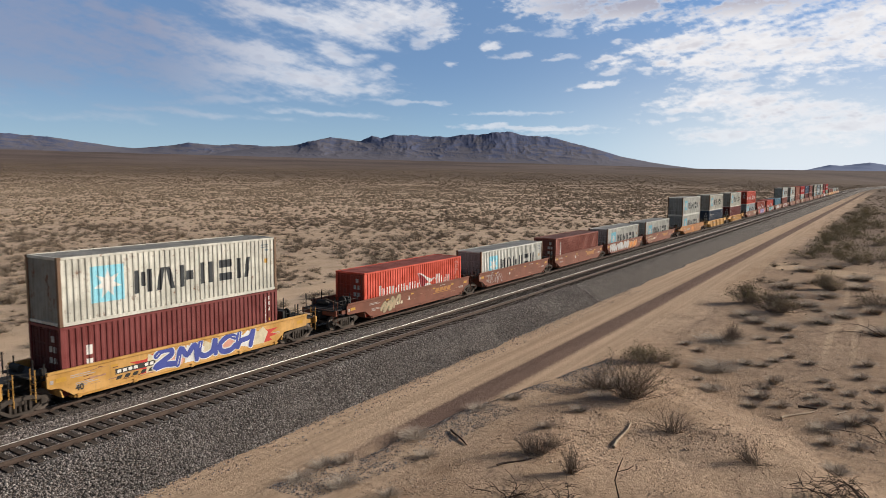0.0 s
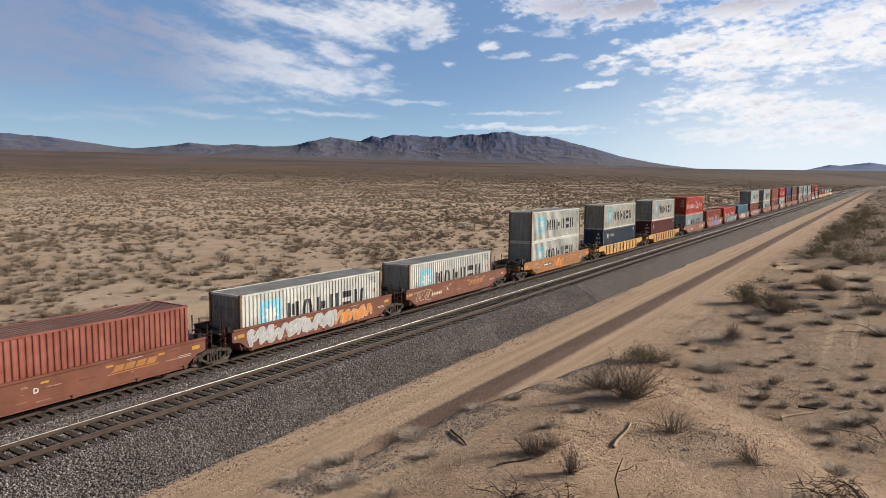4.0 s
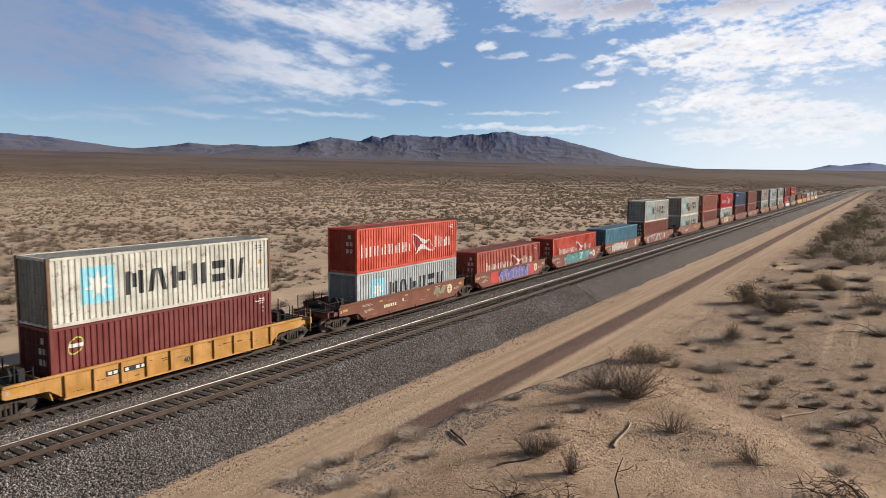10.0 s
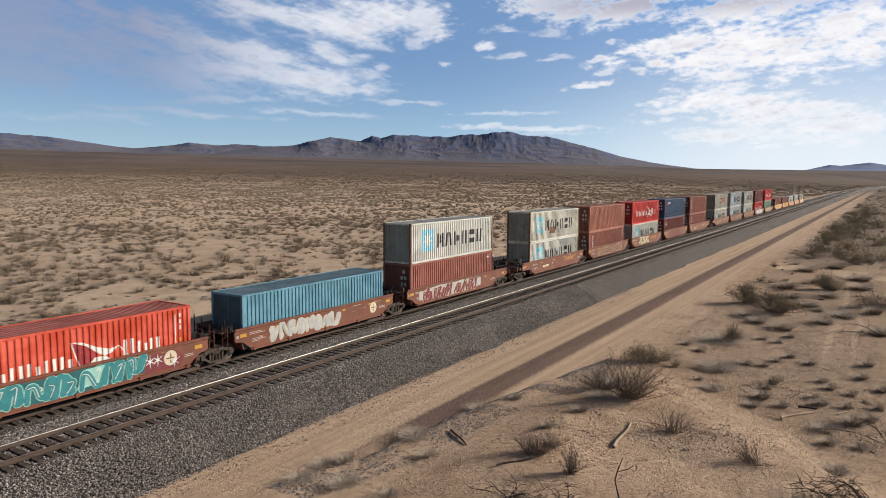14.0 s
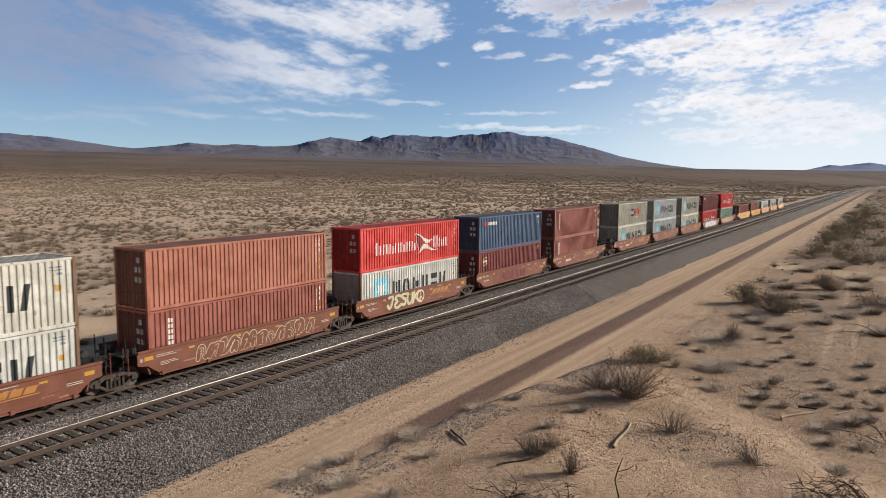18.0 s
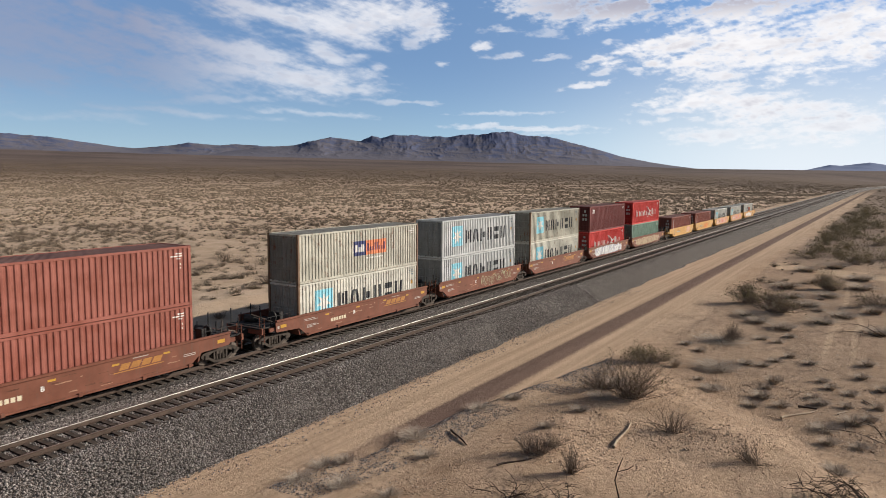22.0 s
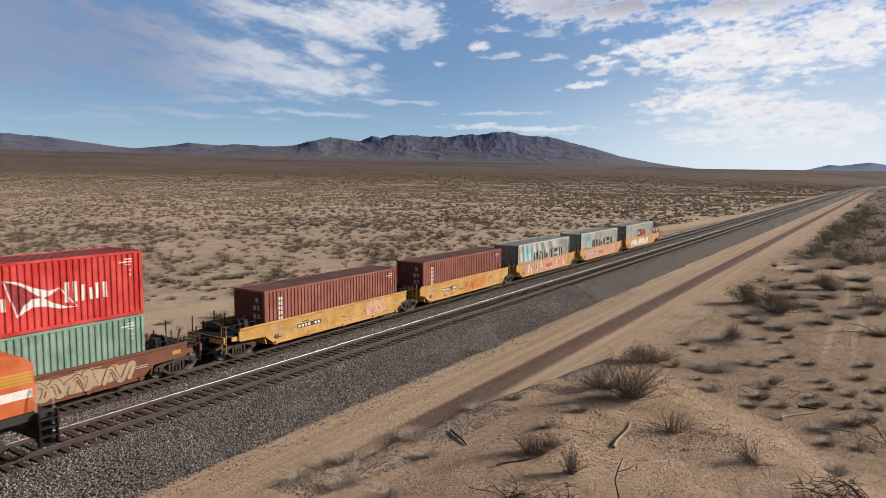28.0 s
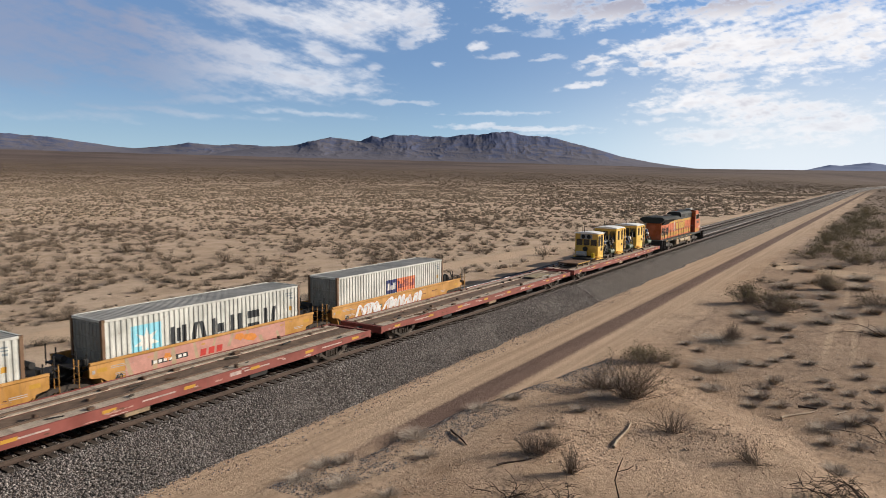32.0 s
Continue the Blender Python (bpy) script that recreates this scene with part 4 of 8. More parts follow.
def sideframe_mesh():
    bm = bmesh.new()
    upper = [(-1.25, 0.50), (-1.12, 0.62), (-0.55, 0.78), (0.55, 0.78), (1.12, 0.62), (1.25, 0.50), (1.12, 0.36), (0.95, 0.40), (0.45, 0.62), (-0.45, 0.62), (-0.95, 0.40), (-1.12, 0.36)]
    prism(bm, upper, -0.09, 0.09)
    prism(bm, [(-0.95, 0.42), (-0.75, 0.42), (-0.32, 0.16), (0.32, 0.16), (0.75, 0.42), (0.95, 0.42), (0.42, 0.06), (-0.42, 0.06)], -0.09, 0.09)
    for s in (-1, 1):
        prism(bm, [(s * 0.34, 0.12), (s * 0.44, 0.14), (s * 0.44, 0.66), (s * 0.34, 0.66)], -0.08, 0.08)
        box(bm, s * 0.89 - 0.14, s * 0.89 + 0.14, -0.14, 0.1, 0.30, 0.56, 0.03)
    for k in range(3):
        rod(bm, (-0.2 + 0.2 * k, 0, 0.18), (-0.2 + 0.2 * k, 0, 0.6), 0.075, 8)
    me = bpy.data.meshes.new("side_frame")
    bm.normal_update()
    bm.to_mesh(me)
    bm.free()
    me.materials.append(TRUCK_STEEL)
    return me


def bolster_mesh():
    bm = bmesh.new()
    box(bm, -0.2, 0.2, -1.05, 1.05, 0.42, 0.72, 0.04)
    rod(bm, (0, 0, 0.7), (0, 0, 0.86), 0.25, 14)
    for s in (-1, 1):
        box(bm, s * 0.42 - 0.04, s * 0.42 + 0.04, -0.9, 0.9, 0.36, 0.5)
    me = bpy.data.meshes.new("bolster")
    bm.normal_update()
    bm.to_mesh(me)
    bm.free()
    me.materials.append(TRUCK_STEEL)
    return me


WHEELSET, SIDEFRAME, BOLSTER = wheelset_mesh(), sideframe_mesh(), bolster_mesh()
spinning = []


def truck(parent, x, spin=True):
    """A two-axle truck; the bolster carries frames and wheel sets."""
    t = shared("truck", BOLSTER, parent, pose(x, 0, 0))
    for s in (-1, 1):
        shared("side_frame", SIDEFRAME, t, pose(0, s * 1.0, 0))
    for s in (-1, 1):
        w = shared("wheelset", WHEELSET, t, pose(s * 0.89, 0, 0.425))
        if spin:
            spinning.append((w, s))
    return t


def span(a, b):
    return min(a, b), max(a, b)


def end_gear(th, s, x0, terminal, mat, dark):
    """Platform, posts, ladder, brake and coupler at one end (s = -1 front, 1 rear); x0 is the end of the well."""
    def one(name, make, m, label=""):
        bm = bmesh.new()
        make(bm)
        return part(name, bm, m, th, label)
    if terminal:
        deck = one("end_platform", lambda b: box(b, *span(s * x0, s * (x0 + 2.7)), -1.25, 1.25, 1.22, 1.30, 0.01), dark, "grimy black end platform")
        for k in range(6):
            bm = bmesh.new()
            xx = s * (x0 + 0.3 + 0.42 * k)
            part("tread", box(bm, xx - 0.03, xx + 0.03, -1.27, 1.27, 1.30, 1.325), dark, deck)
        one("draft_sill", lambda b: box(b, *span(s * x0, s * (x0 + 3.0)), -0.3, 0.3, 0.72, 1.22, 0.03), dark)
        one("end_beam", lambda b: box(b, s * (x0 + 2.6) - 0.06, s * (x0 + 2.6) + 0.06, -1.4, 1.4, 0.95, 1.3, 0.01), mat)
    else:
        one("end_platform", lambda b: prism_x(b, [(-0.98, 1.40), (0.98, 1.40), (0.98, 1.46), (-0.98, 1.46)], s * x0, s * (x0 + 0.95)), dark, "grimy black end platform")
        one("draft_sill", lambda b: box(b, *span(s * x0, s * (x0 + 1.55)), -0.28, 0.28, 0.75, 1.40, 0.03), dark)
    for k in range(4 if terminal else 2):
        xx = s * (x0 + (0.35 + 0.72 * k if terminal else 0.35 + 0.45 * k))
        for yy in (-1.18, 1.18):
            one("rail_post", lambda b: rod(b, (xx, yy, 1.25), (xx, yy, (1.95, 2.2, 1.8, 2.15)[k % 4]), 0.03, 6), BLACK)
    if terminal:
        one("handrail", lambda b: rod(b, (s * (x0 + 0.35), -1.18, 1.78), (s * (x0 + 2.51), -1.18, 1.78), 0.018, 6), BLACK)
    bm = bmesh.new()
    xl = s * (x0 + (2.5 if terminal else 0.85))
    for yy in (-1.42, -1.06):
        rod(bm, (xl, yy, 0.5), (xl, yy, 1.85), 0.022, 6)
    for k in range(4):
        rod(bm, (xl, -1.42, 0.58 + 0.33 * k), (xl, -1.06, 0.58 + 0.33 * k), 0.018, 6)
    part("ladder", bm, mat, th)
    if terminal:
        one("brake_wheel", lambda b: rod(b, (s * (x0 + 1.0), -0.55, 1.62), (s * (x0 + 1.08), -0.55, 1.62), 0.30, 16), BLACK)
        one("brake_lever", lambda b: rod(b, (s * (x0 + 0.9), -0.55, 1.3), (s * (x0 + 1.0), -0.55, 1.95), 0.05, 6), BLACK)
        one("valve_box", lambda b: box(b, s * (x0 + 0.62) - 0.16, s * (x0 + 0.62) + 0.16, -0.8, -0.3, 1.3, 1.85, 0.03), BLACK)
        one("air_tank", lambda b: rod(b, (s * (x0 + 1.6), 0.2, 1.5), (s * (x0 + 1.6), 1.0, 1.5), 0.19, 12), BLACK)
        one("strut", lambda b: rod(b, (s * (x0 + 1.5), -1.0, 1.42), (s * (x0 + 2.3), -0.2, 1.9), 0.05, 6), TRUCK_STEEL)
        one("side_bracket", lambda b: prism(b, [(s * (x0 + 1.2), 1.0), (s * (x0 + 2.1), 1.0), (s * (x0 + 2.1), 1.22), (s * (x0 + 1.0), 1.22)], -1.4, -1.3), mat)
        one("air_hose", lambda b: rod(b, (s * (x0 + 2.75), -0.3, 0.95), (s * (x0 + 3.3), -0.35, 0.45), 0.03, 6), BLACK)
        xa, xb = s * (x0 + 2.9), s * (x0 + 3.68)
        cp = one("coupler", lambda b: box(b, *span(xa, xb), -0.10, 0.10, 0.78, 0.98, 0.02), TRUCK_STEEL)
        bm = bmesh.new()
        part("knuckle", box(bm, *span(xb, xb - s * 0.3), -0.2, 0.2, 0.72, 1.04, 0.04), TRUCK_STEEL, cp)
    else:
        one("air_tank", lambda b: rod(b, (s * (x0 + 0.6), 0.1, 1.62), (s * (x0 + 0.6), 0.8, 1.62), 0.15, 10), BLACK)
        one("valve_box", lambda b: box(b, s * (x0 + 0.3) - 0.1, s * (x0 + 0.3) + 0.1, -1.1, -0.85, 1.46, 1.72, 0.02), BLACK)
        one("strut", lambda b: rod(b, (s * (x0 + 0.2), -1.05, 1.3), (s * (x0 + 0.9), -0.6, 0.9), 0.05, 6), BLACK)


def well_car(hue, front, rear, ribbed, words=""):
    """One well unit; front and rear say whether that end carries a coupler. The origin lies on the rails."""
    mat = WELL_HUES[hue]
    th = new("well_car")
    of, orr = (2.05 if front else 0.78), (2.05 if rear else 0.78)
    xf, xr = -6.096 - of, 6.096 + orr
    top = 1.36 if ribbed else 1.50
    for s in (-1, 1):
        ya, yb = sorted((s * PLATE_Y, s * (PLATE_Y - 0.07)))
        bm = bmesh.new()
        prism(bm, [(xf, 0.98), (xf + 0.12, 0.92), (-6.35, 0.86), (-5.75, 0.42), (5.75, 0.42), (6.35, 0.86), (xr - 0.12, 0.92), (xr, 0.98), (xr, top), (xf, top)], ya, yb)
        sp = part("side_sill", bm, mat, th)
        bm = bmesh.new()
        box(bm, xf, xr, s * PLATE_Y - 0.075, s * PLATE_Y + 0.075, top, top + 0.11, 0.015)
        part("top_chord", bm, mat, sp)
        bm = bmesh.new()
        box(bm, -5.8, 5.8, s * PLATE_Y - 0.06, s * PLATE_Y + 0.06, 0.33, 0.42, 0.012)
        part("bottom_chord", bm, mat, sp)
        if ribbed:
            for k in range(10):
                x = -5.7 + k * 11.4 / 9
                bm = bmesh.new()
                box(bm, x - 0.06, x + 0.06, s * (PLATE_Y + 0.045) - 0.045, s * (PLATE_Y + 0.045) + 0.045, 0.42, top, 0.01)
                part("side_post", bm, mat, sp)
        else:
            for x in (-5.6, -3.0, 0.1, 3.1, 5.6) if s < 0 else (-5.6, 5.6):
                bm = bmesh.new()
                box(bm, x - 0.10, x + 0.10, s * (PLATE_Y + 0.05) - 0.05, s * (PLATE_Y + 0.05) + 0.05, 0.30, 0.48, 0.02)
                part("bottom_bracket", bm, mat, sp)
    bm = bmesh.new()
    for k in range(9):
        x = -5.6 + k * 1.4
        box(bm, x - 0.12, x + 0.12, -PLATE_Y + 0.07, PLATE_Y - 0.07, 0.30, 0.375)
    box(bm, -5.8, 5.8, -1.3, -1.1, 0.30, 0.37), box(bm, -5.8, 5.8, 1.1, 1.3, 0.30, 0.37)
    part("floor_frame", bm, mat, th)
    for s, o, term in ((-1, of, front), (1, orr, rear)):
        bm = bmesh.new()
        prism(bm, [(s * 6.16, 0.42), (s * 6.22, 0.42), (s * 6.55, 1.38), (s * 6.48, 1.38)], -PLATE_Y + 0.07, PLATE_Y - 0.07)
        part("end_bulkhead", bm, mat, th)
        end_gear(th, s, 6.45, term, mat, BLACK)
    if front:
        truck(th, -6.096 - 1.75)
    if rear:
        truck(th, 6.096 + 1.75)
    else:
        truck(th, 15.45 / 2)
    # yellow reflectors and small stencil bars on both sills
    y = -PLATE_Y - 0.006
    strips = [(xf + 0.35, xf + 0.8, 1.12, 1.30), (xr - 0.8, xr - 0.35, 1.12, 1.30)] + ([] if ribbed else [(x, x + 0.34, 1.24, 1.33) for x in (-4.1, -1.2, 1.6, 4.2)])
    for a, b, c, d in strips:
        bm = bmesh.new()
        rect(bm, a, b, c, d, y)
        part("reflector", bm, YELLOW_MARK, th, "yellow reflective strip")
    # worn paint: irregular scrapes and dusty patches, all of one sill together
    rg = random.Random(int(xr * 1000) + len(worn_seed))
    worn_seed.append(1)
    for name, tone, n in (("rust_wear", RUST_SCRAPE, 20), ("dust_wear", DUST_SCRAPE, 14)):
        bm = bmesh.new()
        for k in range(n):
            x, z, w, t = rg.uniform(-5.6, 5.2), rg.uniform(0.5, 1.38), rg.uniform(0.08, 0.75), rg.uniform(0.012, 0.05)
            pts = [(x + w * j / 5, z + rg.uniform(0.1, 1) * t) for j in range(6)] + [(x + w * j / 5, z - rg.uniform(0.1, 1) * t) for j in range(5, -1, -1)]
            plate(bm, pts, -PLATE_Y - 0.0035 - 0.00002 * k)
        tagged(part(name, bm, tone, th), kind="stuff")
    bm = bmesh.new()
    for x, z, w in ((-5.9, 1.26, 0.9), (-5.9, 1.18, 1.1), (-5.7, 0.9, 0.8), (-5.7, 0.83, 1.0), (-5.7, 0.76, 0.5), (2.6, 1.38, 0.8), (5.3, 0.95, 0.7), (5.3, 0.87, 0.7)):
        if not ribbed:
            rect(bm, x, x + w, z, z + 0.035, y)
    rect(bm, xf + 0.12, xf + 0.26, 1.1, 1.26, y)
    tagged(part("stencil_bars", bm, plain("dull_stencil_paint", (0.40, 0.35, 0.32), 0.7), th, "small white stencil bars"), kind="stuff")
    return tagged(th, "%s steel well car for stacked containers%s" % (WELL_WORDS[hue], words), "well car", "well cars of the container train")


# ---- marks and spray paint on the well cars ----
OCHRE_MARK = plain("faded_ochre_paint", (0.36, 0.16, 0.04), 0.7, vary=0.25)
CREAM_MARK = plain("cream_paint", (0.62, 0.54, 0.40), 0.7, vary=0.15)


def flat_marks(th, name, polys, mat, lift=0.008, label=""):
    for p in polys:
        flat_mark(th, name, [p], mat, lift, label)


def flat_mark(th, name, polys, mat, lift=0.008, label=""):
    bm = bmesh.new()
    for p in polys:
        plate(bm, p, -PLATE_Y - lift)
    return part(name, bm, mat, th, label)


def disc(cx, cz, r, n=24):
    return [(cx + r * math.cos(2 * math.pi * k / n), cz + r * math.sin(2 * math.pi * k / n)) for k in range(n)]


def slanted_brand(th, x):
    for k in range(4):
        flat_mark(th, "brand_block", [[(x + 0.55 * k, 0.98), (x + 0.46 + 0.55 * k, 0.98), (x + 0.62 + 0.55 * k, 1.26), (x + 0.16 + 0.55 * k, 1.26)]], OCHRE_MARK, 0.008, "faded ochre painted brand block")
    flat_mark(th, "brand_line", [bar(x - 0.25, x + 2.3, 0.88, 0.93, 0.03)], OCHRE_MARK, 0.008, "faded ochre painted line")


def emblem(th, x):
    flat_mark(th, "emblem", [disc(x, 1.0, 0.36)], CREAM_MARK, 0.009, "round cream painted emblem")
    flat_mark(th, "emblem_cross", [bar(x - 0.24, x + 0.24, 0.97, 1.03), bar(x - 0.03, x + 0.03, 0.76, 0.96), bar(x - 0.03, x + 0.03, 1.04, 1.24)], WELL_HUES["maroon"], 0.012)


def number_bars(th, x, mat, z=0.78):
    flat_marks(th, "number_bar", [bar(x + 0.24 * k, x + 0.17 + 0.24 * k, z, z + 0.2) for k in range(6)], mat, 0.008, "painted number bar")


def graffiti(th, x0, x1, fill, edge, seed, field=None, z=0.95, h=0.44, shine=None, words="spray-painted graffiti"):
    """Wild spray paint on the sill: fat interlocked strokes with an outline and highlights, on a ragged field."""
    rg = random.Random(seed)

    def clamp(v, m):
        return min(1.46 - m, max(0.46 + m, v))
    if field:
        n = 9
        end = [max(0.25, math.sin(math.pi * k / n)) ** 0.3 for k in range(n + 1)]
        top = [(x0 - 0.6 + (x1 - x0 + 1.2) * k / n, min(1.46, z + h * end[k] * rg.uniform(0.9, 1.3))) for k in range(n + 1)]
        low = [(x0 - 0.6 + (x1 - x0 + 1.2) * k / n, max(0.46, z - h * end[k] * rg.uniform(0.85, 1.2))) for k in range(n + 1)]
        for k in range(n):
            flat_mark(th, "graffiti_field", [[low[k], low[k + 1], top[k + 1], top[k]]], field, 0.007)
    n = max(3, round((x1 - x0) / 0.72))
    w = (x1 - x0) / n
    fat = min(0.105, 0.22 * h + 0.01)
    lean = rg.uniform(0.05, 0.4)
    for k in range(n):
        cx = x0 + w * (k + 0.5)
        a = rg.uniform(1.2, 1.9)
        p, pts = Vector((cx - 0.42 * w, z - 0.75 * h)), []
        for i in range(8):
            pts.append((p.x + lean * (p.y - z), clamp(p.y, fat + 0.03)))
            step = (1.35 * h if i % 2 == 0 else 0.34 * w) * rg.uniform(0.7, 1.15)
            a = (1.57 if i % 4 == 0 else -1.45 if i % 4 == 2 else 0.0) + rg.uniform(-0.55, 0.55)
            p = p + Vector((math.cos(a), math.sin(a))) * step
            p.y = clamp(p.y, fat + 0.03)
        lift = 0.005 * (k % 2)
        bm = bmesh.new()
        ribbon(bm, pts, fat + 0.035, 0.0095 + lift)
        g = part("graffiti", bm, edge, th, words)
        bm = bmesh.new()
        ribbon(bm, pts, fat, 0.0205 + lift)
        part("fill", bm, fill, g)
        bm = bmesh.new()
        ribbon(bm, [(u - fat * 0.35, clamp(v, 0.06)) for u, v in pts[1:4]], fat * 0.15, 0.032 + lift)
        part("highlight", bm, shine if shine else edge, g)


# letters as brush strokes in a unit box
STROKES = {
    "2": [[(0.05, 0.75), (0.25, 0.98), (0.65, 0.95), (0.72, 0.65), (0.40, 0.40), (0.05, 0.08), (0.45, 0.14), (0.90, 0.05)]],
    "M": [[(0.05, 0.05), (0.14, 0.95), (0.45, 0.45), (0.78, 1.0), (0.95, 0.08)]],
    "U": [[(0.08, 0.95), (0.06, 0.35), (0.35, 0.05), (0.72, 0.25), (0.80, 0.95), (0.86, 0.5), (0.90, 0.05)]],
    "C": [[(0.88, 0.80), (0.50, 1.0), (0.10, 0.60), (0.22, 0.12), (0.65, 0.05), (0.92, 0.30)]],
    "H": [[(0.10, 1.0), (0.05, 0.0), (0.20, 0.42), (0.70, 0.55), (0.88, 1.0), (0.80, 0.0)]],
    "J": [[(0.15, 0.85), (0.75, 0.95), (0.60, 0.25), (0.30, 0.02), (0.02, 0.25)]],
    "E": [[(0.85, 0.90), (0.40, 1.0), (0.12, 0.75), (0.45, 0.55), (0.08, 0.25), (0.40, 0.0), (0.88, 0.12)]],
    "S": [[(0.85, 0.88), (0.40, 1.0), (0.12, 0.72), (0.75, 0.38), (0.60, 0.05), (0.05, 0.12)]],
    "K": [[(0.12, 1.0), (0.06, 0.0), (0.16, 0.45), (0.92, 0.95), (0.35, 0.50), (1.05, 0.02)]],
    "B": [[(0.08, 0.0), (0.12, 1.0), (0.70, 0.85), (0.25, 0.52), (0.82, 0.25), (0.08, 0.0)]],
    "R": [[(0.06, 0.0), (0.10, 1.0), (0.75, 0.80), (0.20, 0.45), (0.90, 0.0)]],
    "O": [[(0.45, 1.0), (0.08, 0.55), (0.40, 0.02), (0.85, 0.45), (0.45, 1.0)]],
}


def ribbon(bm, pts, wide, lift):
    """A smooth brush stroke through (x, z) points on the near sill: one strip with round ends that climbs a hair along its way."""
    P = [Vector(p) for p in pts]
    P = [P[0] * 2 - P[1]] + P + [P[-1] * 2 - P[-2]]
    way = []
    for a, b, c, d in zip(P, P[1:], P[2:], P[3:]):
        for t in (0.0, 0.25, 0.5, 0.75):
            way.append(0.5 * (2 * b + (c - a) * t + (2 * a - 5 * b + 4 * c - d) * t * t + (3 * b - a - 3 * c + d) * t ** 3))
    way.append(P[-2])
    rows = []
    for k, p in enumerate(way):
        d = (way[min(k + 1, len(way) - 1)] - way[max(k - 1, 0)]).normalized()
        n = Vector((-d.y, d.x)) * wide
        rows.append((p - n, p + n))
        for first, end in ((k == 0, -1), (k == len(way) - 1, 1)):
            if first:
                caps = [(p + d * (end * wide * math.sin(q)) - n * math.cos(q), p + d * (end * wide * math.sin(q)) + n * math.cos(q)) for q in (0.5, 1.0, 1.4)]
                rows = caps[::-1] + rows if end < 0 else rows + caps
    last = None
    for k, pair in enumerate(rows):
        now = [bm.verts.new((q.x, -PLATE_Y - lift - 0.00008 * k, min(1.47, max(0.45, q.y)))) for q in pair]
        if last:
            bm.faces.new((last[0], now[0], now[1], last[1]))
        last = now


def spray_word(th, text, x, z, size, fill, edge, words, stretch=1.3, fat=0.13):
    """Fat overlapping letters sprayed as strokes: an outline, its filling and a light slash."""
    width = size * 0.62 * stretch
    for k, ch in enumerate(text):
        dz = size * (0.05, -0.03, 0.06, 0.0, 0.04)[k % 5]
        rows = [[(x + width * (k * 0.98 + a + 0.10 * b), min(1.44, max(0.50, z + dz + size * b))) for a, b in one] for one in STROKES[ch]]
        bm = bmesh.new()
        ribbon(bm, rows[0], size * (fat + 0.07), 0.0095 + 0.005 * (k % 2))
        g = part("graffiti", bm, edge, th, words)
        bm = bmesh.new()
        ribbon(bm, rows[0], size * fat, 0.0205 + 0.005 * (k % 2))
        part("fill", bm, fill, g)
        bm = bmesh.new()
        p, q = rows[0][0], rows[0][1]
        ribbon(bm, [p, ((p[0] + q[0]) / 2, (p[1] + q[1]) / 2)], size * 0.022, 0.032 + 0.002 * (k % 2))
        part("highlight", bm, edge, g)


def paint_of(name, col):
    return plain("spray_" + name, col, 0.6, vary=0.18)


def sprayed_panel(th, x0, x1, field, stroke, patch, seed):
    """A sill covered in one spray colour, with a few fat strokes, patches of the old paint and a red mark."""
    rg = random.Random(seed)
    n = 12
    for k in range(n):
        a, b = x0 + (x1 - x0) * k / n, x0 + (x1 - x0) * (k + 1) / n
        flat_mark(th, "graffiti_field", [[(a, 0.50), (b, 0.50), (b, 1.47), (a, 1.47)]], field, 0.006)
    for k in range(9):
        x, lean, w = x0 + (x1 - x0) * (k + rg.uniform(0.2, 0.8)) / 9, rg.uniform(-0.35, 0.35), rg.uniform(0.07, 0.15)
        a, b = rg.choice(((0.5, 1.47), (0.5, 1.05), (0.85, 1.47)))
        flat_mark(th, "graffiti", [[(x - w, a), (x + w, a), (x + w * 0.7 + lean, b), (x - w * 0.7 + lean, b)]], stroke, 0.009, "cream spray-painted stroke")
    for k in range(4):
        x, w, z = rg.uniform(x0 + 0.3, x1 - 1.4), rg.uniform(0.4, 0.9), rg.uniform(0.95, 1.2)
        flat_mark(th, "bare_patch", [[(x, z), (x + w * 0.6, z - 0.18), (x + w, z), (x + w * 0.8, z + 0.2), (x + 0.1, z + 0.22)]], patch, 0.010 + 0.001 * k)


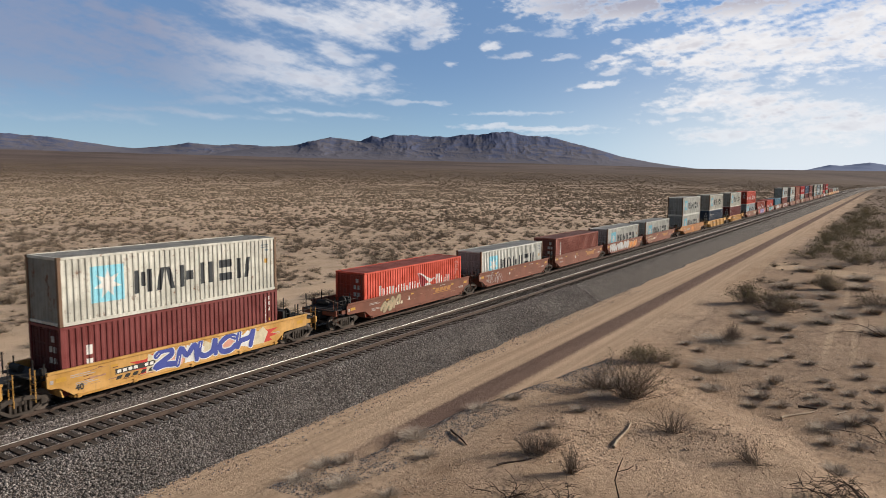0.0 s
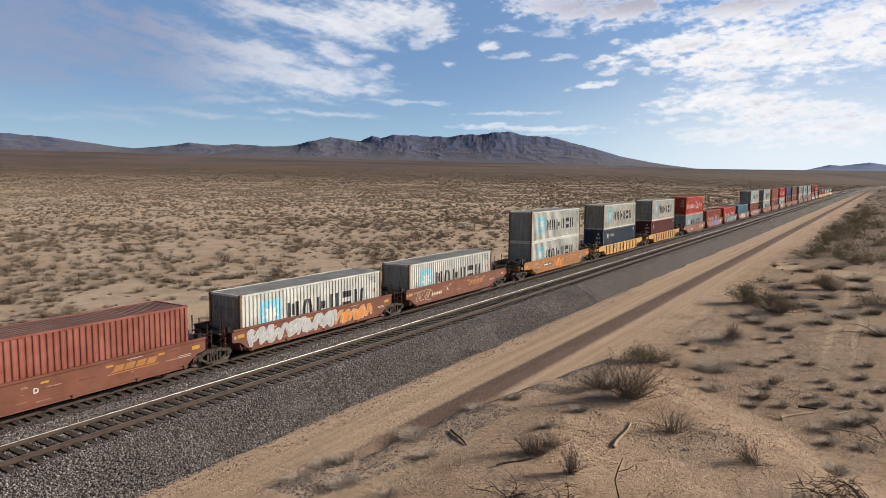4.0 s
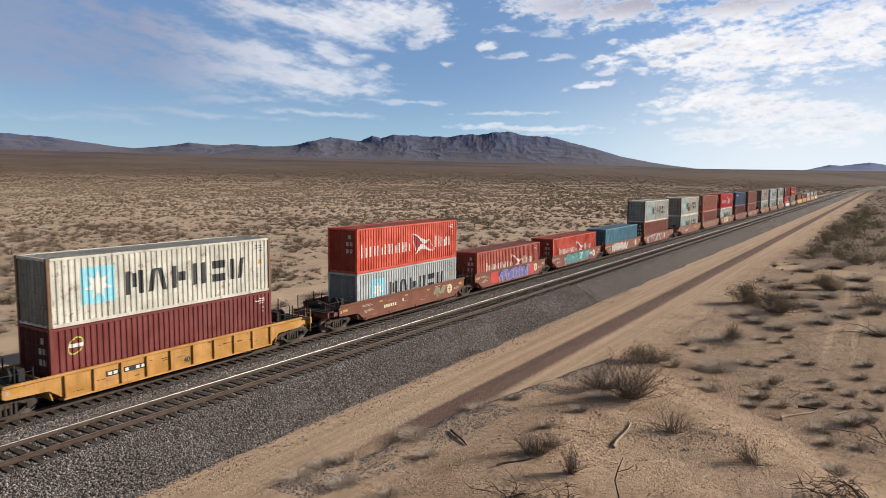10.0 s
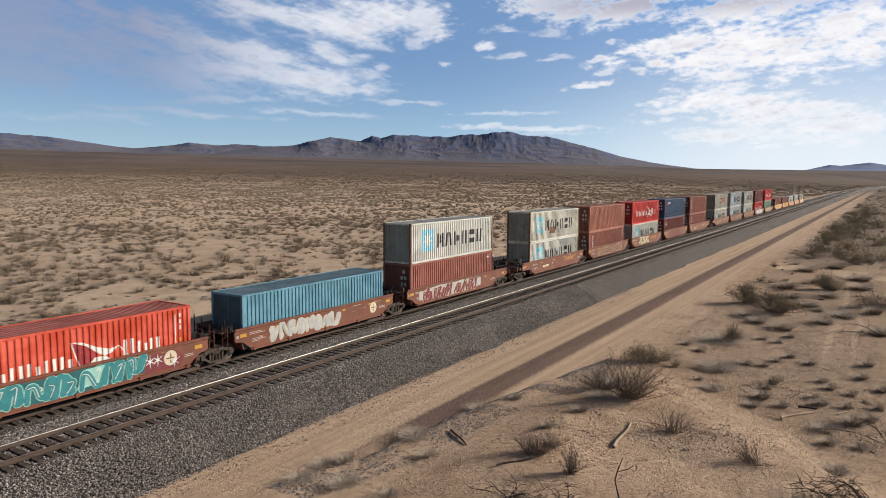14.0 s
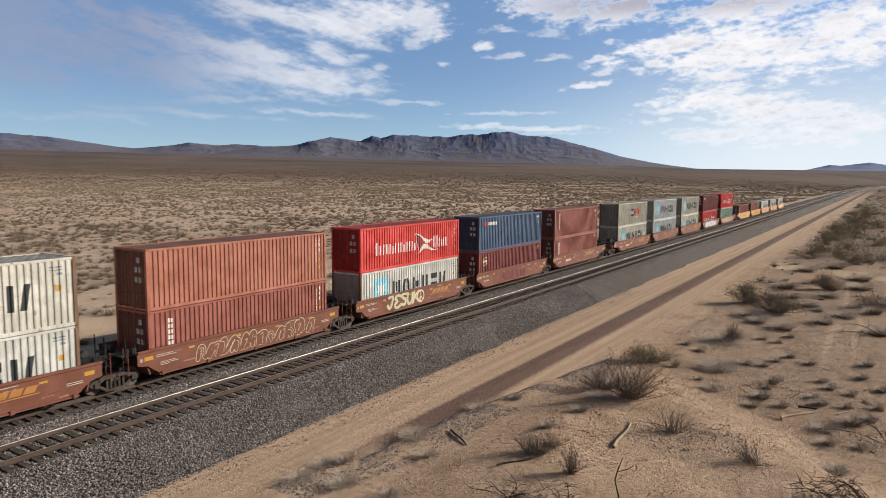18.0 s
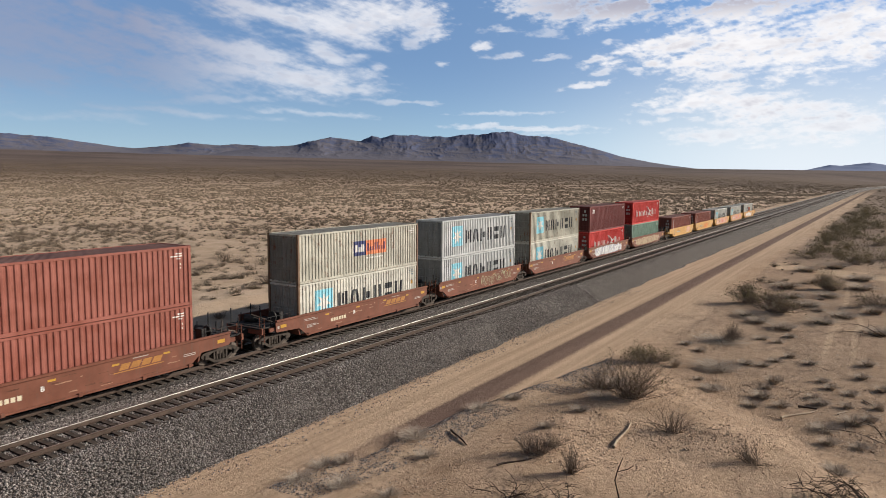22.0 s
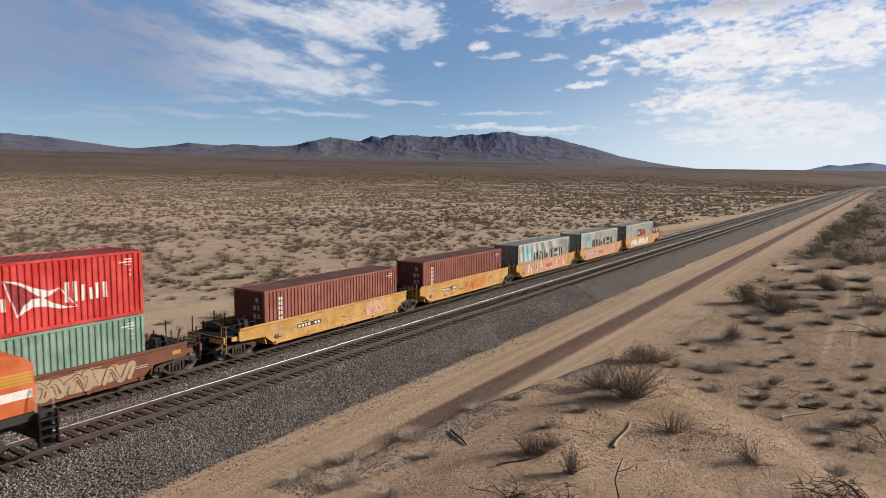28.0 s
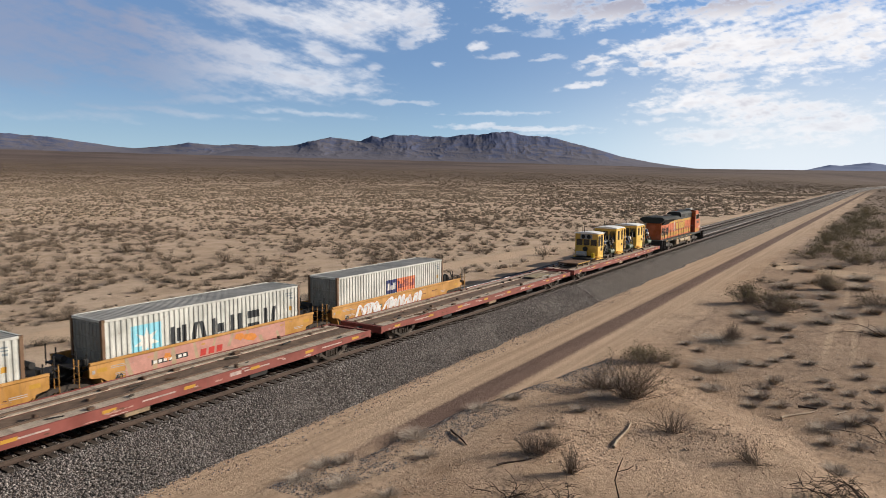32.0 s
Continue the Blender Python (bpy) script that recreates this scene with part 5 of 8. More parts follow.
# ---- the container train on the far track ----
# place along the train (m), hue, coupler at front, at rear, ribs, lower box, upper box
CONSIST = [
    (-15.45, "yellow", 1, 0, 0, None, None),
    (0.0, "yellow", 0, 1, 0, ("maroon", "upright_low serial_tall"), ("cream", "star serial_dark")),
    (19.9, "maroon", 1, 0, 0, ("red", "sail serial_tall"), None),
    (35.35, "maroon", 0, 0, 0, ("white", "star serial_dark"), None),
    (50.8, "maroon", 0, 0, 0, ("brown", "upright"), None),
    (66.25, "maroon", 0, 0, 0, ("white", "star serial_dark"), None),
    (81.7, "maroon", 0, 1, 0, ("white", "star serial_dark"), None),
    (101.75, "amber", 1, 1, 0, ("white", "star serial_dark"), ("white", "star serial_dark")),
    (121.45, "yellow", 1, 1, 1, ("navy", "bird serial"), ("cream", "star serial_dark")),
    (141.15, "ochre", 1, 1, 1, ("maroon", "globe serial"), ("cream", "star serial_dark")),
    (160.75, "maroon", 1, 0, 0, ("cool", "star serial_dark"), ("red", "sail_wide serial")),
    (176.25, "maroon", 0, 0, 0, ("faded", "sail serial"), None),
    (191.7, "maroon", 0, 0, 0, ("red", "sail serial_tall"), None),
    (207.15, "maroon", 0, 0, 0, ("teal", ""), None),
    (222.6, "maroon", 0, 1, 0, ("brown", "serial"), ("white", "star serial_dark")),
    (242.15, "maroon", 1, 0, 0, ("white", "star serial_dark"), ("cream", "star patch serial_dark")),
    (257.6, "maroon", 0, 0, 0, ("brown", "upright serial_tall"), ("tan", "serial_tall")),
    (273.05, "maroon", 0, 0, 0, ("white", "star serial_dark"), ("scarlet", "sail serial_tall")),
    (288.5, "maroon", 0, 0, 0, ("maroon", "globe serial"), ("blue", "two_tone serial")),
    (303.95, "maroon", 0, 1, 0, ("brown", "upright serial"), ("brown", "upright serial")),
    (323.45, "maroon", 1, 0, 0, ("cream", "star serial_dark"), ("stained", "twin_panel serial")),
    (338.9, "maroon", 0, 0, 0, ("grey", "star serial_dark"), ("grey", "star serial_dark")),
    (354.35, "maroon", 0, 0, 0, ("cream", "star serial_dark"), ("stained", "star serial_dark")),
    (369.8, "maroon", 0, 0, 0, ("scarlet", "sail serial"), ("maroon", "blockb serial")),
    (385.25, "maroon", 0, 1, 0, ("green", "serial"), ("scarlet", "sail serial")),
    (404.8, "yellow", 1, 0, 0, ("brown", "upright serial"), None),
    (420.3, "yellow", 0, 0, 0, ("brown", "upright serial"), None),
    (435.75, "ochre", 0, 0, 0, ("white", "star serial_dark"), None),
    (451.2, "ochre", 0, 0, 0, ("white", "star serial_dark"), None),
    (466.65, "ochre", 0, 1, 0, ("white", "twin_panel serial_dark"), None),
]
# front of the first box along x, by time
TRAIN_ROWS = [(0, 15.8), (6, -69.3), (9, -111.75), (13, -167.7), (19, -251.75), (23, -307.8), (28, -377.75), (32, -433.6)]
train = []      # (thing, place of its origin along the train, its height)
WELL_FLOOR = 0.385
protos, wells = {}, []
for place, hue, front, rear, ribbed, low, high in CONSIST:
    w = well_car(hue, front, rear, ribbed)
    wells.append(w)
    w.location = (15.8 + place + LENGTH / 2, FAR_Y, 0)
    train.append((w, place + LENGTH / 2, 0.0))
    for level, spec in enumerate((low, high)):
        if spec:
            h, marks = spec
            b = container(h, doors=(place != 0.0 or level == 0), rusty_posts=h in ("cream", "stained", "white"),
                          brand_words={"star": " with a pale blue emblem square", "sail": " with white emblem", "sail_wide": " with wide white emblem", "twin_panel": " with a blue and orange panel"}.get((marks.split() or [""])[0], ""))
            mark(b, *marks.split())
            z = WELL_FLOOR + level * (TALL + 0.012)
            b.location = (15.8 + place + LENGTH / 2, FAR_Y, z)
            train.append((b, place + LENGTH / 2, z))

letters = {2: "B", 3: "C", 4: "D", 5: "E", 6: "A", 10: "B", 11: "C", 12: "D", 13: "E", 14: "A", 15: "A", 16: "E", 17: "D", 18: "C", 19: "B", 20: "B", 21: "C", 22: "D", 23: "E", 24: "A"}
for k, ch in letters.items():
    writing(ch, 0.30, WHITE_MARK, wells[k], -1.5, 0.92, -PLATE_Y - 0.008, "unit_letter", 0.008)
for k in (2, 4, 6, 15, 17, 19, 20, 22):
    slanted_brand(wells[k], 1.9)
for k in (10, 11, 12, 13):
    emblem(wells[k], 4.7)
for k in (2, 6, 10, 14, 15, 19, 20):
    number_bars(wells[k], -3.6, CREAM_MARK)
for k in (1, 7, 8, 9, 25, 26, 27, 28, 29):
    dk = plain("black_number_plate", (0.03, 0.028, 0.025), 0.6)
    flat_mark(wells[k], "number_plate", [bar(-3.9, -1.9, 0.86, 1.1)], dk, 0.008, "black stencil panel")
    flat_marks(wells[k], "number_bar", [bar(-3.8 + 0.27 * j, -3.62 + 0.27 * j, 0.91, 1.05) for j in range(7) if j != 4], WHITE_MARK, 0.011, "white stencil bar")
    writing("40", 0.36, dk, wells[k], (-5.7 if k not in (8, 9) else 0.1), 0.60, -PLATE_Y - 0.008, "load_mark", 0.012)

# spray paint, car by car
BLUE_S, WHITE_S, RED_S = paint_of("blue", (0.05, 0.07, 0.30)), paint_of("white", (0.66, 0.66, 0.66)), paint_of("red", (0.50, 0.04, 0.03))
VIOLET_S, TEAL_S, MINT_S = paint_of("violet", (0.14, 0.12, 0.34)), paint_of("teal", (0.03, 0.20, 0.22)), paint_of("mint", (0.30, 0.55, 0.48))
CREAM_S, OLIVE_S, PINK_S = paint_of("cream", (0.60, 0.52, 0.36)), paint_of("olive", (0.20, 0.22, 0.13)), paint_of("pink", (0.62, 0.30, 0.22))
GREY_S, LIME_S, BLACK_S = paint_of("grey", (0.42, 0.42, 0.42)), paint_of("pale_lime", (0.42, 0.46, 0.30)), paint_of("black", (0.02, 0.02, 0.02))
MAROON_S, ORANGE_S, TAN_S = paint_of("maroon", (0.17, 0.03, 0.035)), paint_of("orange", (0.62, 0.22, 0.04)), paint_of("tan", (0.40, 0.30, 0.19))
for x, d in ((-2.0, -1), (4.7, 1)):
    flat_mark(wells[1], "graffiti_flame", [[(x, 0.55), (x + 0.7 * d, 0.60), (x + 0.5 * d, 0.80), (x + 1.1 * d, 0.86), (x + 0.6 * d, 1.02), (x + 1.2 * d, 1.24), (x + 0.4 * d, 1.22), (x, 1.40)]], RED_S, 0.0075, "red spray-painted flame")
spray_word(wells[1], "2MUCH", -2.0, 0.60, 0.80, BLUE_S, WHITE_S, "blue spray-painted word with white outline", 2.5, 0.17)
for k in range(7):
    x = -1.9 + 1.05 * k
    flat_mark(wells[1], "graffiti_flame", [[(x - 0.5, 0.58 + 0.2 * (k % 2)), (x + 0.4, 0.55), (x + 0.7, 1.1), (x + 0.35, 1.46), (x, 1.25), (x - 0.35, 1.44)]], (CREAM_S, PINK_S, WHITE_S)[k % 3], 0.0078, "pale spray-painted flame")
flat_mark(wells[1], "dark_tag", [bar(-3.9 + 0.4 * j, -3.65 + 0.4 * j, 0.62, 0.78, 0.1) for j in range(5)], BLACK_S, 0.009, "dark scrawled tag")
graffiti(wells[2], -4.6, -2.9, TAN_S, OLIVE_S, 2, None, 0.98, 0.36)
graffiti(wells[3], -5.2, -3.4, WELL_HUES["maroon"], GREY_S, 3, None, 1.0, 0.38)
graffiti(wells[5], -5.6, 0.8, GREY_S, WHITE_S, 5, None, 0.96, 0.44)
graffiti(wells[5], 1.2, 4.5, ORANGE_S, CREAM_S, 15, None, 0.96, 0.40)
graffiti(wells[6], -5.5, -3.7, WELL_HUES["maroon"], CREAM_S, 6, None, 0.98, 0.34)
graffiti(wells[7], -1.4, 0.9, ORANGE_S, WELL_HUES["amber"], 7, paint_of("rust_orange", (0.26, 0.09, 0.035)), 0.95, 0.36)
graffiti(wells[7], 2.0, 4.2, WELL_HUES["amber"], paint_of("rose", (0.45, 0.22, 0.14)), 17, None, 1.0, 0.26)
graffiti(wells[10], 2.6, 4.0, OLIVE_S, TAN_S, 10, None, 1.1, 0.26)
graffiti(wells[11], -2.6, 3.2, VIOLET_S, paint_of("lilac", (0.45, 0.42, 0.66)), 11, paint_of("dark_violet", (0.045, 0.035, 0.12)), 0.95, 0.50, WHITE_S)
for x in (-3.6, 3.5):
    flat_mark(wells[11], "graffiti_flame", [[(x - 0.6, 0.50), (x + 0.7, 0.48), (x + 1.2, 0.9), (x + 0.6, 1.1), (x + 0.8, 1.44), (x - 0.5, 1.46)]], RED_S, 0.0082, "red spray-painted flame")
graffiti(wells[12], -3.4, 3.3, TEAL_S, MINT_S, 12, paint_of("dark_teal", (0.012, 0.10, 0.115)), 0.95, 0.50, WHITE_S)
for x in (-4.0, 3.8, 4.6):
    flat_mark(wells[12], "graffiti_flame", [[(x - 0.5, 0.52), (x + 0.6, 0.50), (x + 0.9, 0.95), (x + 0.3, 1.40), (x - 0.4, 1.30)]], MAROON_S, 0.0082, "maroon spray-painted patch")
flat_mark(wells[12], "graffiti_block", [[(0.1, 0.6), (1.2, 0.7), (1.5, 1.42), (0.5, 1.40)]], MINT_S, 0.024, "mint green spray-painted block")
for x in (-3.6, 4.0, 3.6, 4.9):
    flat_mark(wells[12], "spray_star", [q for q in star(x, 1.05 if x != 4.9 else 0.8, 0.34, 0.06, 6)], WHITE_S, 0.026, "white spray-painted star")
graffiti(wells[13], -4.2, 1.2, GREY_S, CREAM_S, 13, None, 0.98, 0.44)
graffiti(wells[14], -4.8, 3.0, MAROON_S, CREAM_S, 14, GREY_S, 0.95, 0.46, CREAM_S)
graffiti(wells[16], -3.6, 4.8, WELL_HUES["maroon"], CREAM_S, 16, None, 0.9, 0.42)
spray_word(wells[17], "JESUK", -3.6, 0.58, 0.86, CREAM_S, LIME_S, "cream spray-painted word with pale green outline", 1.45, 0.06)
flat_mark(wells[17], "peace_ring", [[p, q, (0.4 + (q[0] - 0.4) * 0.78, 0.98 + (q[1] - 0.98) * 0.78), (0.4 + (p[0] - 0.4) * 0.78, 0.98 + (p[1] - 0.98) * 0.78)] for p, q in zip(disc(0.4, 0.98, 0.46), disc(0.4, 0.98, 0.46)[1:] + disc(0.4, 0.98, 0.46)[:1])], CREAM_S, 0.012, "cream spray-painted ring")
flat_mark(wells[17], "peace_bars", [bar(0.36, 0.44, 0.56, 1.40), [(0.36, 1.0), (0.44, 1.0), (0.72, 0.70), (0.66, 0.64)], [(0.44, 1.0), (0.36, 1.0), (0.08, 0.70), (0.14, 0.64)]], CREAM_S, 0.012)
graffiti(wells[18], -2.6, 2.0, MAROON_S, paint_of("dark_oxide", (0.09, 0.025, 0.018)), 18, None, 0.95, 0.40)
graffiti(wells[21], -0.4, 5.2, WELL_HUES["maroon"], LIME_S, 21, None, 1.0, 0.30)
graffiti(wells[23], -4.4, 3.6, WHITE_S, VIOLET_S, 23, GREY_S, 0.95, 0.48, BLACK_S)
graffiti(wells[24], -4.4, 4.6, TAN_S, MAROON_S, 24, TAN_S, 0.93, 0.42)
spray_word(wells[25], "BRO", 2.4, 0.66, 0.66, PINK_S, CREAM_S, "pink spray-painted word with cream outline", 1.7, 0.14)
graffiti(wells[26], -0.4, 2.6, ORANGE_S, RED_S, 26, None, 0.95, 0.38)
ROSE_S = paint_of("dusty_rose", (0.50, 0.25, 0.20))
sprayed_panel(wells[27], -5.0, 4.4, ROSE_S, CREAM_S, ORANGE_S, 27)
flat_mark(wells[27], "brand_bars", [bar(-0.4 + 0.5 * j, -0.05 + 0.5 * j, 0.72, 1.05, 0.05) for j in range(3)], RED_S, 0.016, "red painted brand bars")
sprayed_panel(wells[28], -5.2, 4.6, ROSE_S, TAN_S, ORANGE_S, 28)
flat_mark(wells[28], "brand_bars", [bar(-1.2 + 0.5 * j, -0.85 + 0.5 * j, 0.72, 1.05, 0.05) for j in range(3)], RED_S, 0.016, "red painted brand bars")
graffiti(wells[29], -4.6, 2.4, WHITE_S, ORANGE_S, 29, None, 0.95, 0.42)


# ---- dry scrub, stones and dead wood ----
def soup_object(name, tris, mat, label="", category="", kind="", parent=None):
    """One mesh from an array of triangles (n, 3, 3)."""
    n = len(tris)
    me = bpy.data.meshes.new(name)
    me.vertices.add(3 * n), me.loops.add(3 * n), me.polygons.add(n)
    me.vertices.foreach_set("co", np.ascontiguousarray(tris, dtype=np.float32).reshape(-1))
    me.loops.foreach_set("vertex_index", np.arange(3 * n, dtype=np.int32))
    me.polygons.foreach_set("loop_start", np.arange(0, 3 * n, 3, dtype=np.int32))
    me.polygons.foreach_set("loop_total", np.full(n, 3, dtype=np.int32))
    me.update(calc_edges=True)
    me.materials.append(mat)
    ob = new(name, me)
    if parent:
        ob.parent = parent
    return tagged(ob, label, category, kind=kind)


def island_material(name, dark, mid, pale, rough=0.9):
    m = Nodes(name, rough, spec=0.15)
    r = m.node("NewGeometry").outputs["Random Per Island"]
    c = m.mix(m.ramp(r, 0.0, 0.55), dark, mid)
    c = m.mix(m.ramp(r, 0.6, 1.0), c, pale)
    m.color(m.mix(m.ramp(m.noise(m.world_pos(), 0.09, 3), 0.35, 0.65, 0, 0.5), c, tuple(x * 0.75 for x in mid)))
    return m.mat


SCRUB = island_material("dry_scrub", srgb(112, 99, 86), srgb(142, 127, 111), srgb(168, 152, 133))
SCRUB_BEYOND = island_material("far_scrub", srgb(96, 82, 67), srgb(122, 105, 87), srgb(142, 125, 104))
SCRUB_FAR = island_material("distant_scrub", srgb(124, 108, 91), srgb(152, 134, 114), srgb(172, 155, 133))
TWIG = island_material("dry_twigs", srgb(148, 134, 121), srgb(188, 172, 156), srgb(212, 197, 180))
WOODY = island_material("grey_woody_twigs", srgb(92, 80, 72), srgb(132, 117, 105), srgb(166, 150, 135))
LEAF = island_material("creosote_leaves", srgb(108, 100, 74), srgb(146, 135, 104), srgb(176, 163, 130))
DEAD = plain("bleached_dead_wood", srgb(172, 152, 130), 0.85, vary=0.25, scale=5)
DARKWOOD = plain("dark_dead_wood", srgb(70, 56, 48), 0.9, vary=0.35, scale=6)
veg = np.random.RandomState(11)


def core_soup(rings, seg, lob, flat, girth):
    """Rounded lumps of dense twigs at the heart of a bush, as triangles."""
    out = []
    for cx, cy in lob:
        rad, top = girth * (0.8 + 0.4 * veg.rand()), flat * (0.55 + 0.35 * veg.rand())
        P = np.zeros((rings + 1, seg, 3))
        for j in range(rings + 1):
            e = np.pi / 2 * j / rings
            for i in range(seg):
                a, k = 2 * np.pi * i / seg, 0.78 + 0.44 * veg.rand()
                P[j, i] = (cx + rad * k * np.cos(a) * np.cos(e), cy + rad * k * np.sin(a) * np.cos(e), top * np.sin(e) * (0.85 + 0.3 * veg.rand()) - 0.01)
        for j in range(rings):
            for i in range(seg):
                n = (i + 1) % seg
                out.append((P[j, i], P[j, n], P[j + 1, n]))
                if j < rings - 1:
                    out.append((P[j, i], P[j + 1, n], P[j + 1, i]))
    return np.array(out)


def dome_soup(leaves, size, twigs, flat=0.5, body=(3, 7, 3, 0.2), wide=0.012):
    """Unit bush: radius 0.5, a ragged dome of leaf clumps on thin twigs round dense lumps, as triangles."""
    lob = veg.rand(6, 2) * 0.55 - 0.275
    pick = veg.randint(0, 6, leaves)
    a, e, r = veg.rand(leaves) * 2 * np.pi, np.arcsin(veg.rand(leaves) ** 0.8), (0.35 + 0.65 * veg.rand(leaves) ** 0.5) * 0.34
    c = np.stack([lob[pick, 0] + r * np.cos(a) * np.cos(e), lob[pick, 1] + r * np.sin(a) * np.cos(e), r * np.sin(e) * (flat / 0.34) * (0.7 + 0.6 * veg.rand(6)[pick]) + 0.02], -1)
    tri = c[:, None, :] + (veg.rand(leaves, 3, 3) - 0.5) * size * np.array([1, 1, 0.75])
    tri[:, :, 2] = np.maximum(tri[:, :, 2], -0.02)
    if body:
        tri = np.concatenate([tri, core_soup(body[0], body[1], lob[:body[2]], flat * 0.8, body[3])])
    if twigs:
        b = (veg.rand(twigs, 2) - 0.5) * 0.25
        a = veg.rand(twigs) * 2 * np.pi
        out = 0.25 + 0.3 * veg.rand(twigs)
        tip = np.stack([b[:, 0] + out * np.cos(a), b[:, 1] + out * np.sin(a), flat * (0.5 + 0.75 * veg.rand(twigs))], -1)
        base = np.stack([b[:, 0], b[:, 1], 0 * a], -1)
        w = np.stack([-np.sin(a), np.cos(a), 0 * a], -1) * wide
        tri = np.concatenate([tri, np.stack([base - w, base + w, tip], 1)])
    return tri


def scatter(protos, x, y, width, height):
    """Copies the unit bushes to places; returns one array of triangles."""
    out = []
    which = veg.randint(0, len(protos), len(x))
    z = ground_z(x, y)
    for k, p in enumerate(protos):
        i = np.where(which == k)[0]
        if len(i) == 0:
            continue
        a = veg.rand(len(i)) * 2 * np.pi
        c, s = np.cos(a), np.sin(a)
        q = p[None].repeat(len(i), 0)
        px, py, pz = q[..., 0], q[..., 1], q[..., 2]
        sw, sh = width[i][:, None, None], height[i][:, None, None]
        X = (px * c[:, None, None] - py * s[:, None, None]) * sw + x[i][:, None, None]
        Y = (px * s[:, None, None] + py * c[:, None, None]) * sw + y[i][:, None, None]
        out.append(np.stack([X, Y, pz * sh + z[i][:, None, None] - 0.03], -1).reshape(-1, 3, 3))
    return np.concatenate(out)


def places(n, r0, r1, az0, az1):
    r = np.sqrt(veg.rand(n) * (r1 * r1 - r0 * r0) + r0 * r0)
    a = np.radians(az0 + (az1 - az0) * veg.rand(n))
    x, y = r * np.cos(a), r * np.sin(a) - 25
    rel = y - track_shift(x)
    clump = fractal(x * 0.06, y * 0.06, 51, 4)
    keep = ((rel > 12.5) & (np.abs(rel - 24 + 0.06 * x) > 2.2) | (rel < -13.2)) & ((rel > 0) | (veg.rand(n) < 0.3)) & (veg.rand(n) < 0.25 + 1.5 * smooth01(clump, 0.3, 0.7)) & (veg.rand(n) > smooth01(r, 420, 1250) * 0.9)
    return x[keep], y[keep]


def scrub_field(name, n, r0, r1, az0, az1, protos, wmin, wmax, label, mat=SCRUB):
    x, y = places(n, r0, r1, az0, az1)
    w = wmin + (wmax - wmin) * veg.rand(len(x)) ** 2.0
    h = w * (0.42 + 0.4 * veg.rand(len(x)))
    big = veg.rand(len(x)) < 0.10
    w, h = np.where(big, w * 1.5, w), np.where(big, h * 1.6, h)
    return soup_object(name, scatter(protos, x, y, w, h), mat, label, "scrub", "stuff")


fine = [dome_soup(760, 0.040, 150, 0.42, None, 0.006) for _ in range(8)]
matted = [dome_soup(700, 0.034, 420, 0.5, None, 0.006) for _ in range(5)]
medium = [dome_soup(230, 0.062, 50, 0.45, None, 0.012) for _ in range(8)]
coarse = [dome_soup(12, 0.2, 0, 0.46, (2, 6, 2, 0.24)) for _ in range(8)]
sparse = [dome_soup(1, 0.2, 0, 0.5, (2, 4, 1, 0.42)) for _ in range(6)]
scrub_field("scrub_near", 1250, 38, 78, 22, 74, fine, 0.5, 2.2, "low grey-brown desert shrubs on sand")
scrub_field("scrub_bank", 900, 74, 190, -7, 9, fine, 0.6, 2.2, "low grey-brown desert shrubs on reddish sand")
scrub_field("scrub_middle", 6600, 78, 175, 9, 74, medium, 0.75, 2.3, "low grey-brown desert shrubs on sand")
scrub_field("scrub_far", 48000, 175, 520, -8, 72, coarse, 0.9, 2.5, "distant grey-brown desert shrubs", SCRUB_FAR)
scrub_field("scrub_beyond", 90000, 520, 1150, -8, 72, sparse, 1.2, 2.6, "far grey-brown desert shrubs towards the mountains", SCRUB_BEYOND)


def on_ground(x, y, dz=0.0):
    return (x, y, float(ground_z(x, y)) + dz)


